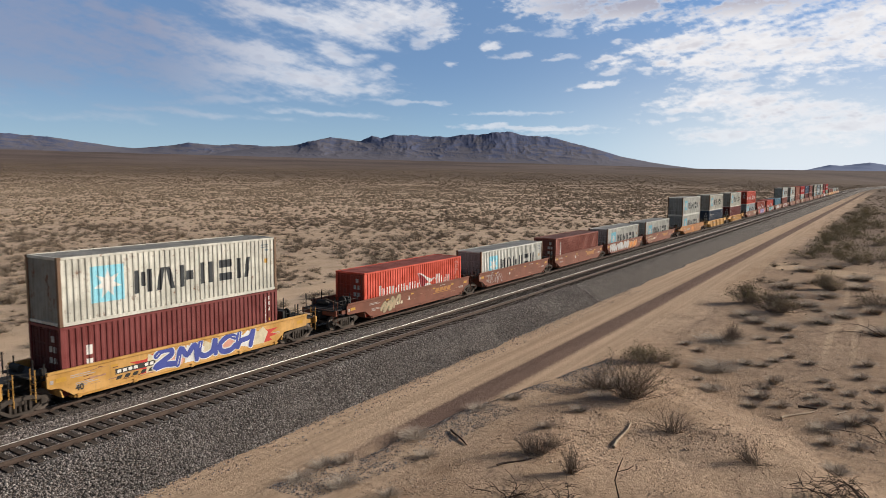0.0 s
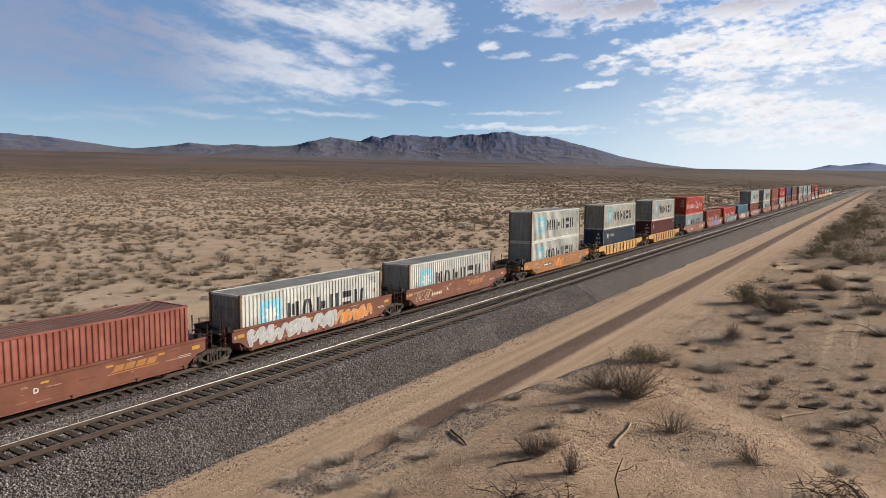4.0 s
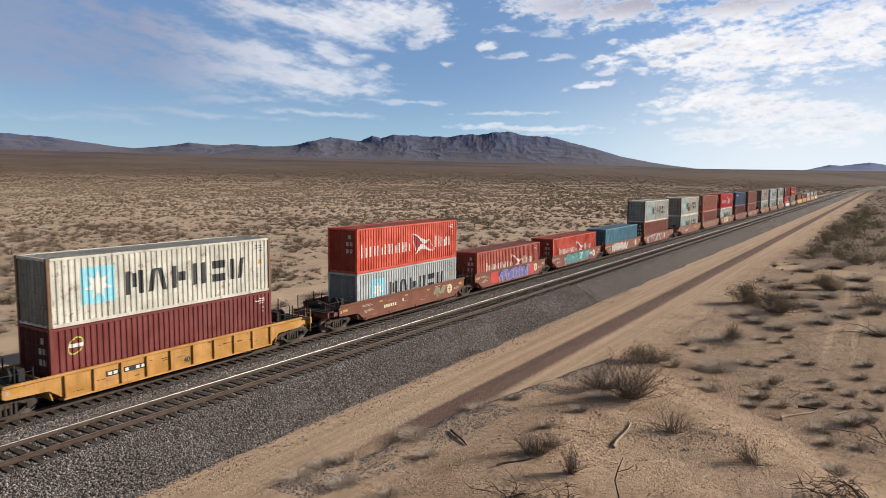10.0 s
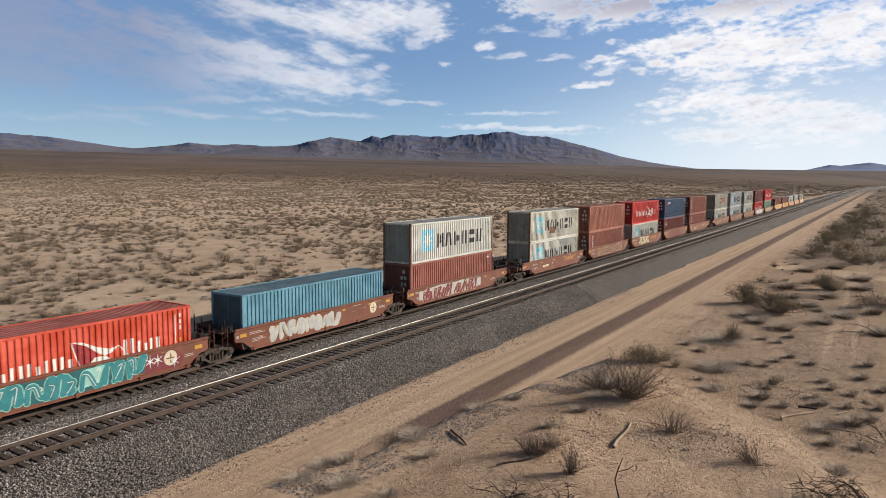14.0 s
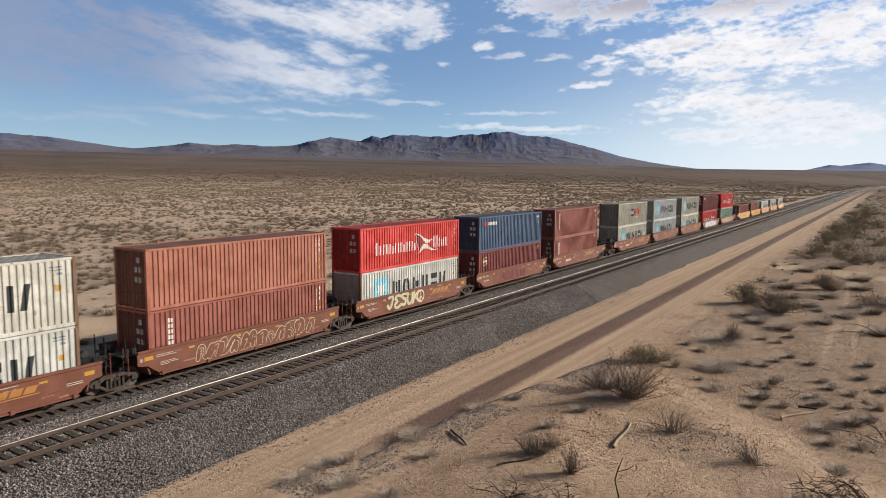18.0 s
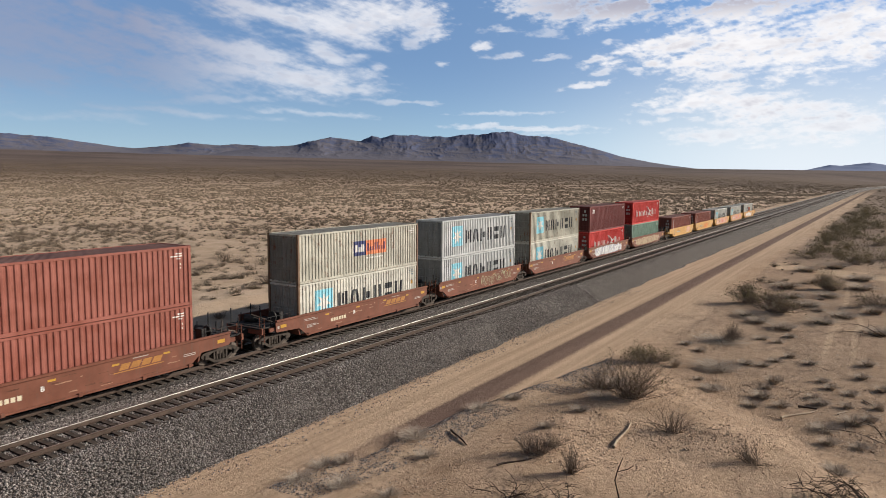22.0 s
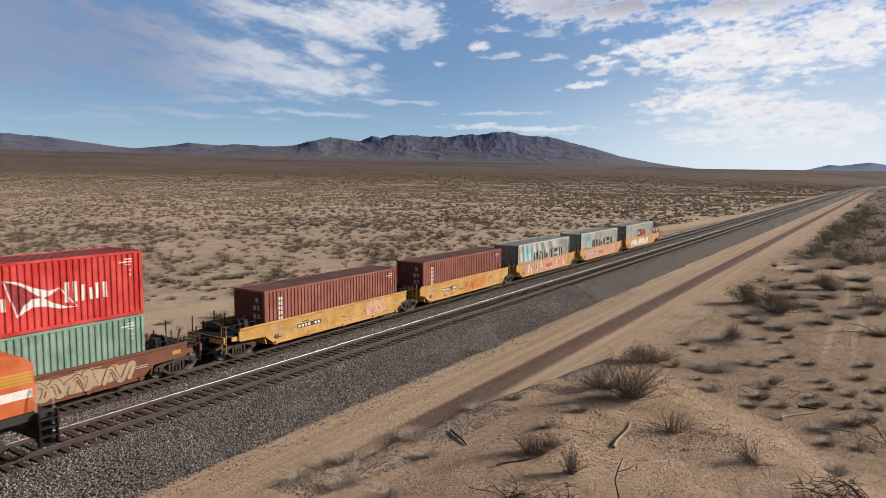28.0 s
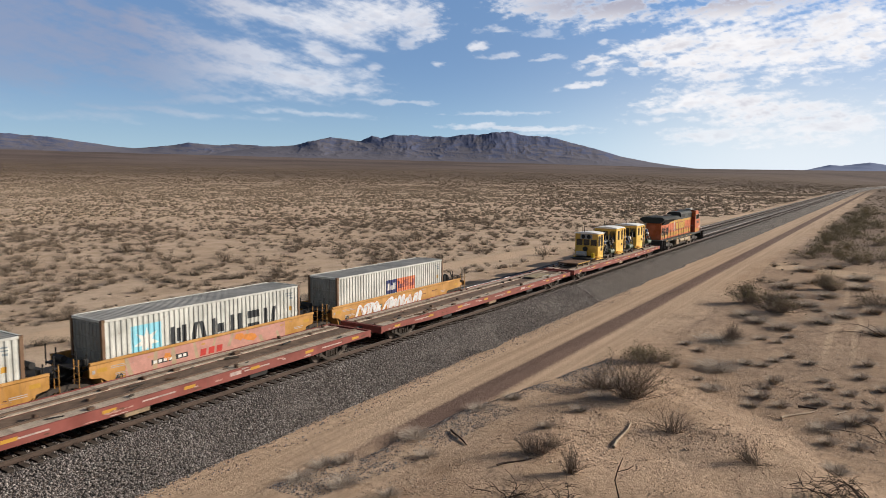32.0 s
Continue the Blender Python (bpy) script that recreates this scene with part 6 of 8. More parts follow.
def shrub(x, y, width, height, leafy, words, twigs=170):
    """A single desert shrub: woody twigs that fan out from the ground, with sparse small leaves."""
    width, height = width * 1.3, height * 1.12
    th = new("desert_shrub")
    th.location = on_ground(x, y, -0.03)
    tri = []
    tips = []
    stems = [(veg.rand() * 2 * np.pi, 0.15 + 0.85 * veg.rand(), 0.55 + 0.5 * veg.rand()) for _ in range(9)]
    for k in range(twigs):
        a, lean, grow = stems[veg.randint(0, 9)]
        a, lean = a + 0.7 * (veg.rand() - 0.5), min(1.0, max(0.0, lean + 0.35 * (veg.rand() - 0.5)))
        p = np.array([(veg.rand() - 0.5) * 0.2 * width, (veg.rand() - 0.5) * 0.2 * width, 0.0])
        d = np.array([np.cos(a) * lean * 0.5 * width, np.sin(a) * lean * 0.5 * width, height * (1.05 - 0.6 * lean) * grow * (0.55 + 0.6 * veg.rand())])
        rad = 0.006 + 0.007 * veg.rand()
        for j in range(4):
            q = p + d / 4 + (veg.rand(3) - 0.5) * 0.16 * width * np.array([0.5, 0.5, 0.35])
            side = np.cross(d, veg.rand(3) - 0.5)
            side = side / (np.linalg.norm(side) + 1e-6)
            tri += [(p - side * rad, p + side * rad, q + side * rad * 0.6), (p - side * rad, q + side * rad * 0.6, q - side * rad * 0.6)]
            if j > 0:
                tips.append(q)
                for _ in range(2):
                    f = q + (veg.rand(3) - 0.35) * np.array([0.22, 0.22, 0.25]) * width * 0.6
                    tri.append((q - side * rad * 0.5, q + side * rad * 0.5, f))
                    tips.append(f)
            p, rad = q, rad * 0.75
    soup_object("twig_tangle", np.array(tri), WOODY, parent=th)
    tips = np.array(tips)
    n = int(leafy)
    if n:
        c = tips[veg.randint(0, len(tips), n)] + (veg.rand(n, 3) - 0.5) * 0.14
        soup_object("foliage", c[:, None, :] + (veg.rand(n, 3, 3) - 0.5) * (0.05 + 0.022 * width), LEAF, parent=th)
    return tagged(th, words, "shrub", "shrubs on the bank")


def mound(x, y, width, height, words="low dense grey tufted shrub on reddish sand"):
    """A low rounded cushion of fine grey twigs, dense at the ground."""
    th = new("desert_shrub")
    th.location = on_ground(x, y, -0.03)
    size = np.array([width * 1.3, width * 1.3, height * 1.15])
    soup_object("twig_mat", matted[veg.randint(0, 5)] * size, TWIG, parent=th)
    n = 160
    a, b = veg.rand(n) * 6.283, veg.rand(n)
    base = np.stack([np.cos(a) * b, np.sin(a) * b, 0 * a], -1) * width * 0.3
    tip = base * 1.5 + np.stack([0 * a, 0 * a, height * (0.45 + 0.55 * veg.rand(n)) * (1 - 0.5 * b)], -1) + (veg.rand(n, 3) - 0.5) * 0.12 * width
    side = np.stack([-np.sin(a), np.cos(a), 0 * a], -1) * 0.004
    soup_object("twig_tangle", np.stack([base - side, base + side, tip], 1), TWIG, parent=th)
    return tagged(th, words, "shrub", "shrubs on the bank")


# two large shrubs by the road, one of them half green
for x, y, w, h, leaf in ((33.2, -15.2, 3.4, 3.3, 250), (41.5, -13.8, 2.4, 1.2, 1600), (62.9, -17.9, 4.2, 1.8, 700), (66.4, -15.3, 3.0, 1.6, 2400), (78.6, -20.8, 2.7, 2.4, 2200), (50.6, -16.7, 1.9, 1.4, 0), (34.4, -13.3, 2.0, 1.2, 0), (65.9, -17.5, 3.4, 1.6, 300), (69.5, -24.8, 4.0, 1.5, 300)):
    shrub(x, y, w, h, leaf, "dry grey desert shrub with bare tangled twigs" if leaf < 1000 else "wide grey-green creosote shrub by the dirt road", 420)
for x, y, w, h in ((29.4, -18.2, 1.7, 1.16), (27.6, -21.6, 1.7, 0.83), (22.7, -16.5, 1.2, 1.15), (23.7, -14.8, 0.8, 1.04), (23.7, -14.5, 1.7, 0.85), (24.5, -14.9, 1.2, 0.70)):
    shrub(x, y, w, h, 0, "dry grey shrub of bare upright twigs", 150)
for x, y, w, h, leaf in ((104, -22, 5, 2.2, 1800), (118, -17, 4.5, 1.8, 1800), (142, -18, 5, 2.1, 2200), (165, -17, 5, 2.2, 2200), (190, -18, 6, 2.4, 2400), (225, -19, 6, 2.5, 2400), (96, -27, 4.5, 1.8, 1200), (113, -19.5, 4, 1.6, 1600),
                         (124, -20.5, 4.5, 1.8, 1800), (131, -16.8, 4.2, 1.7, 1800), (136, -23.5, 5, 1.9, 1800), (150, -20.5, 5, 2.0, 2000), (156, -17.4, 4.6, 1.9, 1800), (174, -20.0, 5, 2.0, 2000), (182, -23.5, 5.4, 2.1, 2000),
                         (206, -18.5, 6, 2.3, 2200), (245, -20, 6.5, 2.5, 2400), (112, -25.5, 4.6, 1.7, 1400), (108, -16.4, 3.6, 1.4, 1200)):
    shrub(x, y, w, h, leaf, "wide grey-green desert shrub with bare twigs", 120)
MOUNDS = [
    (49.8, -16.2, 3.5, 0.55), (32.6, -14.0, 1.6, 0.40), (35.4, -13.8, 1.8, 0.50),
    (52.3, -18.4, 1.2, 0.43), (51.7, -19.5, 1.0, 0.42), (53.9, -20.0, 1.0, 0.38), (42.5, -17.4, 2.8, 0.64), (44.5, -18.7, 1.2, 0.41), (44.7, -19.6, 1.0, 0.37), (46.3, -20.0, 1.0, 0.38),
    (47.9, -20.7, 0.9, 0.47), (46.6, -21.9, 1.0, 0.37), (39.4, -17.1, 0.7, 0.30), (38.1, -18.1, 1.4, 0.40), (38.0, -20.5, 1.3, 0.66), (41.0, -20.6, 1.0, 0.84), (36.3, -20.3, 1.0, 0.44),
    (36.9, -21.5, 1.0, 0.50), (39.9, -20.5, 0.7, 0.55), (42.8, -22.8, 0.9, 0.41), (41.6, -23.3, 0.9, 0.51), (39.5, -22.7, 0.8, 0.38), (38.4, -23.1, 1.0, 0.44), (40.9, -24.2, 1.0, 0.42),
    (44.9, -24.6, 1.0, 0.50), (47.8, -24.8, 1.1, 0.53), (42.8, -25.6, 0.9, 0.51), (66.7, -24.8, 2.0, 1.01), (65.8, -20.8, 1.4, 0.34), (71.6, -20.5, 0.9, 0.56), (38.4, -24.2, 0.7, 0.47),
    (36.1, -24.6, 1.3, 0.66), (36.8, -25.2, 0.9, 0.56), (38.9, -25.5, 0.7, 0.59), (34.7, -23.5, 1.4, 0.55), (32.8, -23.8, 0.9, 0.52), (33.2, -24.9, 0.9, 0.40), (29.1, -24.3, 1.2, 0.46),
    (29.7, -14.1, 1.0, 0.44), (26.6, -13.8, 0.8, 0.43), (46.3, -15.6, 0.9, 0.44), (47.4, -14.5, 1.1, 0.37), (41.4, -15.3, 0.8, 0.81), (22.2, -10.7, 1.0, 0.40), (18.5, -9.6, 1.4, 0.45),
    (18.5, -11.7, 0.8, 0.35), (23.9, -9.0, 1.6, 0.40), (19.7, -7.7, 1.3, 0.50), (18.1, -7.9, 1.2, 0.30), (28.5, -9.5, 1.3, 0.35), (30.8, -10.2, 1.0, 0.40), (20.3, -8.2, 0.9, 0.40),
    (56.5, -19.2, 2.4, 0.70), (60.5, -21.5, 2.4, 0.70), (58.6, -25.2, 2.4, 0.80), (73.5, -21.0, 2.6, 0.80), (71.0, -18.2, 2.6, 0.80), (78.0, -17.0, 3.0, 0.90), (81.0, -23.5, 3.2, 1.00),
    (76.0, -26.5, 3.0, 0.90), (60.0, -16.4, 2.6, 0.70), (58.0, -17.4, 2.2, 0.60), (88.0, -23.0, 3.4, 1.00), (93.0, -17.4, 3.4, 1.10), (99.0, -20.0, 3.6, 1.20), (67.5, -19.8, 3.0, 0.80),
    (64.0, -22.6, 2.6, 0.70),
]
for x, y, w, h in MOUNDS:
    mound(x, y, w, h)


def branch(bm, pts, r0, r1, n=6):
    """A tapering crooked limb through points."""
    for k in range(len(pts) - 1):
        u, v = k / (len(pts) - 1), (k + 1) / (len(pts) - 1)
        rod(bm, pts[k], pts[k + 1], r0 + (r1 - r0) * u, n, r0 + (r1 - r0) * v)
    return bm


def log_thing(p, q, r, mat, words, name="dead_log"):
    bm = bmesh.new()
    a, b = Vector(on_ground(*p, r * 0.8)), Vector(on_ground(*q, r * 0.8))
    pts = [a.lerp(b, t) + Vector((0, 0.05 * math.sin(7 * t), 0.02 * math.sin(3 * t + 1))) for t in (0, 0.2, 0.45, 0.7, 1)]
    branch(bm, pts, r, r * 0.55, 8)
    return tagged(finish(name, bm, mat), words, "dead wood")


log_thing((26.42, -16.75), (29.30, -16.56), 0.065, DEAD, "pale bleached dead log lying on sand")
log_thing((35.07, -21.72), (37.10, -23.05), 0.06, DEAD, "long pale bleached dead stick on sand")
log_thing((37.27, -22.22), (37.56, -23.01), 0.07, DARKWOOD, "dark weathered log lying behind a pale stick")
log_thing((37.06, -23.91), (37.75, -24.17), 0.05, DEAD, "short pale dead stick on sand")
log_thing((25.26, -9.97), (23.84, -11.59), 0.05, DARKWOOD, "short dark dead limb at the foot of the bank")
log_thing((21.95, -13.95), (23.13, -14.78), 0.045, DARKWOOD, "twisted dark dead limb on sand")
log_thing((40.27, -24.83), (38.81, -25.72), 0.05, DEAD, "thin bleached dead stick under a shrub")


def dead_shrub(x, y, reach, height, limbs, seed, words, way=0.0, fan=180.0):
    """A leafless shrub of long arching limbs with side twigs, spread by fan degrees to both sides of the bearing way."""
    rg = random.Random(seed)
    th = new("dead_shrub")
    th.location = on_ground(x, y, -0.05)
    for k in range(limbs):
        a = radians(way + rg.uniform(-fan, fan))
        curl = rg.uniform(-0.9, 0.9)
        length, top = reach * rg.uniform(0.45, 1.1), height * rg.uniform(0.35, 1.1)
        droop = rg.uniform(1.9, 3.0)
        pts = []
        for t in (0, 0.1, 0.22, 0.36, 0.5, 0.66, 0.82, 1.0):
            d = Vector((math.cos(a + curl * t), math.sin(a + curl * t), 0))
            pts.append(d * (length * t) + Vector((rg.uniform(-0.05, 0.05), rg.uniform(-0.05, 0.05), top * math.sin(t * droop) + rg.uniform(-0.04, 0.04))))
        bm = branch(bmesh.new(), pts, rg.uniform(0.012, 0.022), 0.005)
        for j in range(7):
            p = pts[rg.randint(2, 7)]
            e = Vector((rg.uniform(-1, 1), rg.uniform(-1, 1), rg.uniform(-0.4, 0.6))).normalized() * rg.uniform(0.2, 0.6)
            branch(bm, [p, p + e * 0.5 + Vector((0, 0, 0.05)), p + e], 0.008, 0.003, 5)
        part("limb", bm, DARKWOOD, th)
    return tagged(th, words, "dead shrub")


dead_shrub(25.61, -25.53, 2.3, 1.0, 20, 3, "leafless dead shrub with long arching dark limbs", 120, 75)
dead_shrub(25.44, -24.87, 1.9, 0.6, 16, 5, "leafless dead shrub with tangled dark limbs", 110, 80)
dead_shrub(34.17, -25.90, 2.6, 1.0, 4, 9, "leafless dead shrub with arching thin limbs", 140, 25)
dead_shrub(57.92, -25.67, 4.6, 1.5, 3, 21, "leafless dead shrub with one long arching limb", 122, 16)
dead_shrub(19.89, -15.42, 1.5, 0.4, 14, 12, "low sprawling dead shrub with thin limbs", 90, 180)
dead_shrub(19.85, -17.63, 1.4, 0.9, 9, 15, "leafless dead shrub of thin upright twigs", 90, 120)
at = [on_ground(21.86, -18.49, z) for z in (0.0, 0.55, 0.85, 1.1, 1.35)]
bm = branch(bmesh.new(), [Vector(p) + Vector((0.02 * k, (0.0, 0.16, 0.10, 0.02, -0.06)[k], 0)) for k, p in enumerate(at)], 0.026, 0.009)
branch(bm, [Vector(at[2]) + Vector((0.04, 0.10, 0)), Vector(at[2]) + Vector((0.1, -0.2, 0.12)), Vector(at[2]) + Vector((0.1, -0.42, 0.3))], 0.014, 0.006)
tagged(finish("dead_branch", bm, DARKWOOD), "thin forked dead branch standing out of the sand", "dead wood")


def stones(name, x, y, z, size, mat, label, category):
    """Loose angular stones, each a small lopsided octahedron."""
    n = len(x)
    d = np.array([[1, 0, 0], [0, 1, 0], [-1, 0, 0], [0, -1, 0], [0, 0, 0.8], [0, 0, -0.8]], float)
    v = d[None] * (0.6 + 0.8 * veg.rand(n, 6, 1)) + (veg.rand(n, 6, 3) - 0.5) * 0.5
    a = veg.rand(n) * 6.283
    c, s = np.cos(a)[:, None], np.sin(a)[:, None]
    v = np.stack([v[..., 0] * c - v[..., 1] * s, v[..., 0] * s + v[..., 1] * c, v[..., 2]], -1) * size[:, None, None] + np.stack([x, y, z], -1)[:, None]
    f = np.array([[0, 1, 4], [1, 2, 4], [2, 3, 4], [3, 0, 4], [1, 0, 5], [2, 1, 5], [3, 2, 5], [0, 3, 5]])
    me = bpy.data.meshes.new(name)
    idx = (f[None] + 6 * np.arange(n)[:, None, None]).reshape(-1)
    me.vertices.add(6 * n), me.loops.add(24 * n), me.polygons.add(8 * n)
    me.vertices.foreach_set("co", v.astype(np.float32).reshape(-1))
    me.loops.foreach_set("vertex_index", idx.astype(np.int32))
    me.polygons.foreach_set("loop_start", np.arange(0, 24 * n, 3, dtype=np.int32))
    me.polygons.foreach_set("loop_total", np.full(8 * n, 3, dtype=np.int32))
    me.update(calc_edges=True)
    me.materials.append(mat)
    return tagged(new(name, me), label, category, kind="stuff")


GRAVEL = island_material("loose_ballast_stone", srgb(98, 92, 89), srgb(144, 136, 132), srgb(192, 185, 179))
PEBBLE = island_material("desert_pebbles", srgb(164, 140, 120), srgb(200, 175, 152), srgb(224, 204, 182))
n = 80000
sx, sy = 4 + 56 * veg.rand(n) ** 1.5, -4.4 + 7.0 * veg.rand(n)
ok = ~((np.abs(sy) < 1.45) & ((sx % 0.5 < 0.17) | (sx % 0.5 > 0.33) | (veg.rand(n) < 0.3)))
sx, sy = sx[ok], sy[ok]
sz = np.interp(sy, [p[0] for p in prof], [p[1] for p in prof]) + 0.005 + 0.03 * veg.rand(len(sy)) * (sy < -1.6)
stones("ballast_stones", sx, sy, sz, 0.024 + 0.030 * veg.rand(len(sx)), GRAVEL, "loose grey crushed ballast stones", "ballast")
n = 75000
sx, sy = 8 + 50 * veg.rand(n) ** 1.3, -10.5 - 16.5 * veg.rand(n)
ok = veg.rand(n) < 0.2 + 0.9 * smooth01(fractal(sx * 0.35, sy * 0.35, 91, 4), 0.4, 0.62)
sx, sy = sx[ok], sy[ok]
n = len(sx)
stones("pebbles", sx, sy, ground_z(sx, sy) + 0.004, 0.008 + 0.034 * veg.rand(n) ** 4, PEBBLE, "small tan pebbles scattered on sand", "pebbles")
n = 17000
sx, sy = 9 + 34 * veg.rand(n) ** 1.2, -11.0 - 16.0 * veg.rand(n)
ok = veg.rand(n) < smooth01(fractal(sx * 0.2, sy * 0.2, 95, 4), 0.42, 0.66)
sx, sy = sx[ok], sy[ok]
stones("bank_stones", sx, sy, ground_z(sx, sy) + 0.004, 0.022 + 0.045 * veg.rand(len(sx)) ** 2, PEBBLE, "larger tan stones on the reddish bank", "stones")
n = 9000
sx = 17 + 24 * veg.rand(n)
sy = road_edge(sx) - 0.15 - 2.1 * veg.rand(n) ** 1.5
ok = veg.rand(n) < smooth01(fractal(sx * 0.4, sy * 0.4, 97, 3), 0.3, 0.6)
sx, sy = sx[ok], sy[ok]
stones("bank_gravel", sx, sy, ground_z(sx, sy) + 0.006, 0.018 + 0.03 * veg.rand(len(sx)) ** 2, GRAVEL, "grey gravel thrown up along the lip of the bank", "gravel")
n = 2000
sx, sy = 8 + 60 * veg.rand(n), -3.9 - 1.5 * veg.rand(n) ** 2
stones("strayed_ballast", sx, sy, ground_z(sx, sy) + 0.01, 0.02 + 0.03 * veg.rand(n), GRAVEL, "grey stones strayed from the ballast onto sand", "ballast")


# ---- work train on the near track: locomotive, flat cars, track machines ----
ORANGE = paint("locomotive_orange", (0.68, 0.15, 0.036), 0.12, 0.3, 0.45)
HOOD_DARK = paint("locomotive_dark_green_grey", (0.030, 0.034, 0.030), 0.1, 0.3, 0.6)
LOCO_YELLOW = paint("locomotive_yellow", (0.60, 0.36, 0.03), 0.1, 0.35, 0.5)
DUSTY = plain("dusty_tan_steel", (0.30, 0.22, 0.14), 0.75, 0.1, vary=0.3)
LOCO_TRUCK = plain("oily_truck_casting", (0.050, 0.042, 0.036), 0.75, 0.1, vary=0.5)
RESERVOIR = plain("dusty_brass_tank", (0.33, 0.26, 0.16), 0.55, 0.2, vary=0.3)
GRILL = plain("sooty_grille", (0.012, 0.012, 0.013), 0.8, vary=0.5, scale=20)
GLASS = Nodes("dark_cab_glass", 0.06, spec=0.6).color((0.012, 0.015, 0.018)).mat
STEEL_RAIL = plain("dark_handrail_paint", (0.06, 0.055, 0.05), 0.6, vary=0.2)
FLAT_RED = paint("flat_car_red", (0.30, 0.080, 0.062), 0.35, 0.35, 0.7)
DECK = plain("dusty_timber_deck", (0.46, 0.37, 0.29), 0.9, vary=0.45, scale=1.6)
MACHINE_YELLOW = paint("machine_yellow", (1.0, 0.62, 0.12), 0.1, 0.12, 0.45)
CAB_GLASS = Nodes("dusty_cab_glass", 0.12, spec=0.6).color((0.055, 0.05, 0.042)).mat
ROOF_WHITE = plain("white_cab_roof", (0.93, 0.92, 0.88), 0.5, vary=0.07)
ENGINE_GREY = plain("oily_engine_grey", (0.038, 0.04, 0.043), 0.5, 0.3, vary=0.5)
HOSE = plain("black_rubber_hose", (0.012, 0.012, 0.012), 0.6, vary=0.3)
TANK_GREEN = plain("green_machine_paint", (0.085, 0.12, 0.075), 0.5, vary=0.25)
CHROME = plain("bright_piston_rod", (0.7, 0.7, 0.7), 0.25, 1.0, vary=0.1)
BLUE_PART = plain("blue_machine_paint", (0.04, 0.08, 0.16), 0.5, vary=0.25)


loco_wheels = []


def six_wheel_truck(th, xs):
    mid = xs[1]
    bm = bmesh.new()
    box(bm, xs[0] + 0.3, xs[2] - 0.3, -0.8, 0.8, 0.75, 1.15, 0.04)
    t = part("truck", bm, BLACK, th)
    for s in (-1, 1):
        bm = bmesh.new()
        y = s * 1.12
        a, b = xs[0] - 0.55, xs[2] + 0.55
        prism(bm, [(a, 0.62), (a + 0.2, 0.85), (mid - 1.2, 0.92), (mid - 0.8, 1.05), (mid + 0.8, 1.05), (mid + 1.2, 0.92), (b - 0.2, 0.85), (b, 0.62), (b - 0.25, 0.5), (mid + 1.1, 0.52), (mid + 0.7, 0.68), (mid - 0.7, 0.68), (mid - 1.1, 0.52), (a + 0.25, 0.5)], y - 0.09, y + 0.09)
        part("side_frame", bm, LOCO_TRUCK, t)
        for x in xs:
            bm = bmesh.new()
            box(bm, x - 0.22, x + 0.22, y - 0.14, y + 0.14, 0.34, 0.74, 0.05)
            rod(bm, (x, y + s * 0.14, 0.53), (x, y + s * 0.2, 0.53), 0.12, 12)
            part("journal_box", bm, LOCO_TRUCK, t)
        for x in (mid - 1.0, mid + 1.0):
            bm = bmesh.new()
            rod(bm, (x - 0.12, y + s * 0.02, 0.7), (x - 0.12, y + s * 0.02, 1.0), 0.10, 8)
            rod(bm, (x + 0.12, y + s * 0.02, 0.7), (x + 0.12, y + s * 0.02, 1.0), 0.10, 8)
            part("spring_nest", bm, LOCO_TRUCK, t)
        bm = bmesh.new()
        rod(bm, (mid - 1.3, y + s * 0.15, 0.95), (mid - 0.7, y + s * 0.15, 0.95), 0.09, 8)
        rod(bm, (mid + 0.6, y + s * 0.15, 0.6), (mid + 1.6, y + s * 0.15, 0.82), 0.05, 8)
        part("brake_cylinder", bm, LOCO_TRUCK, t)
    for x in xs:
        bm = bmesh.new()
        rod(bm, (0, -0.95, 0), (0, 0.95, 0), 0.1, 10)
        for s in (-1, 1):
            rod(bm, (0, s * 0.70, 0), (0, s * 0.84, 0), 0.53, 32)
            rod(bm, (0, s * 0.84, 0), (0, s * 0.87, 0), 0.40, 20)
        w = part("wheelset", bm, WHEEL_STEEL, t)
        w.location = (x, 0, 0.53)
        loco_wheels.append(w)


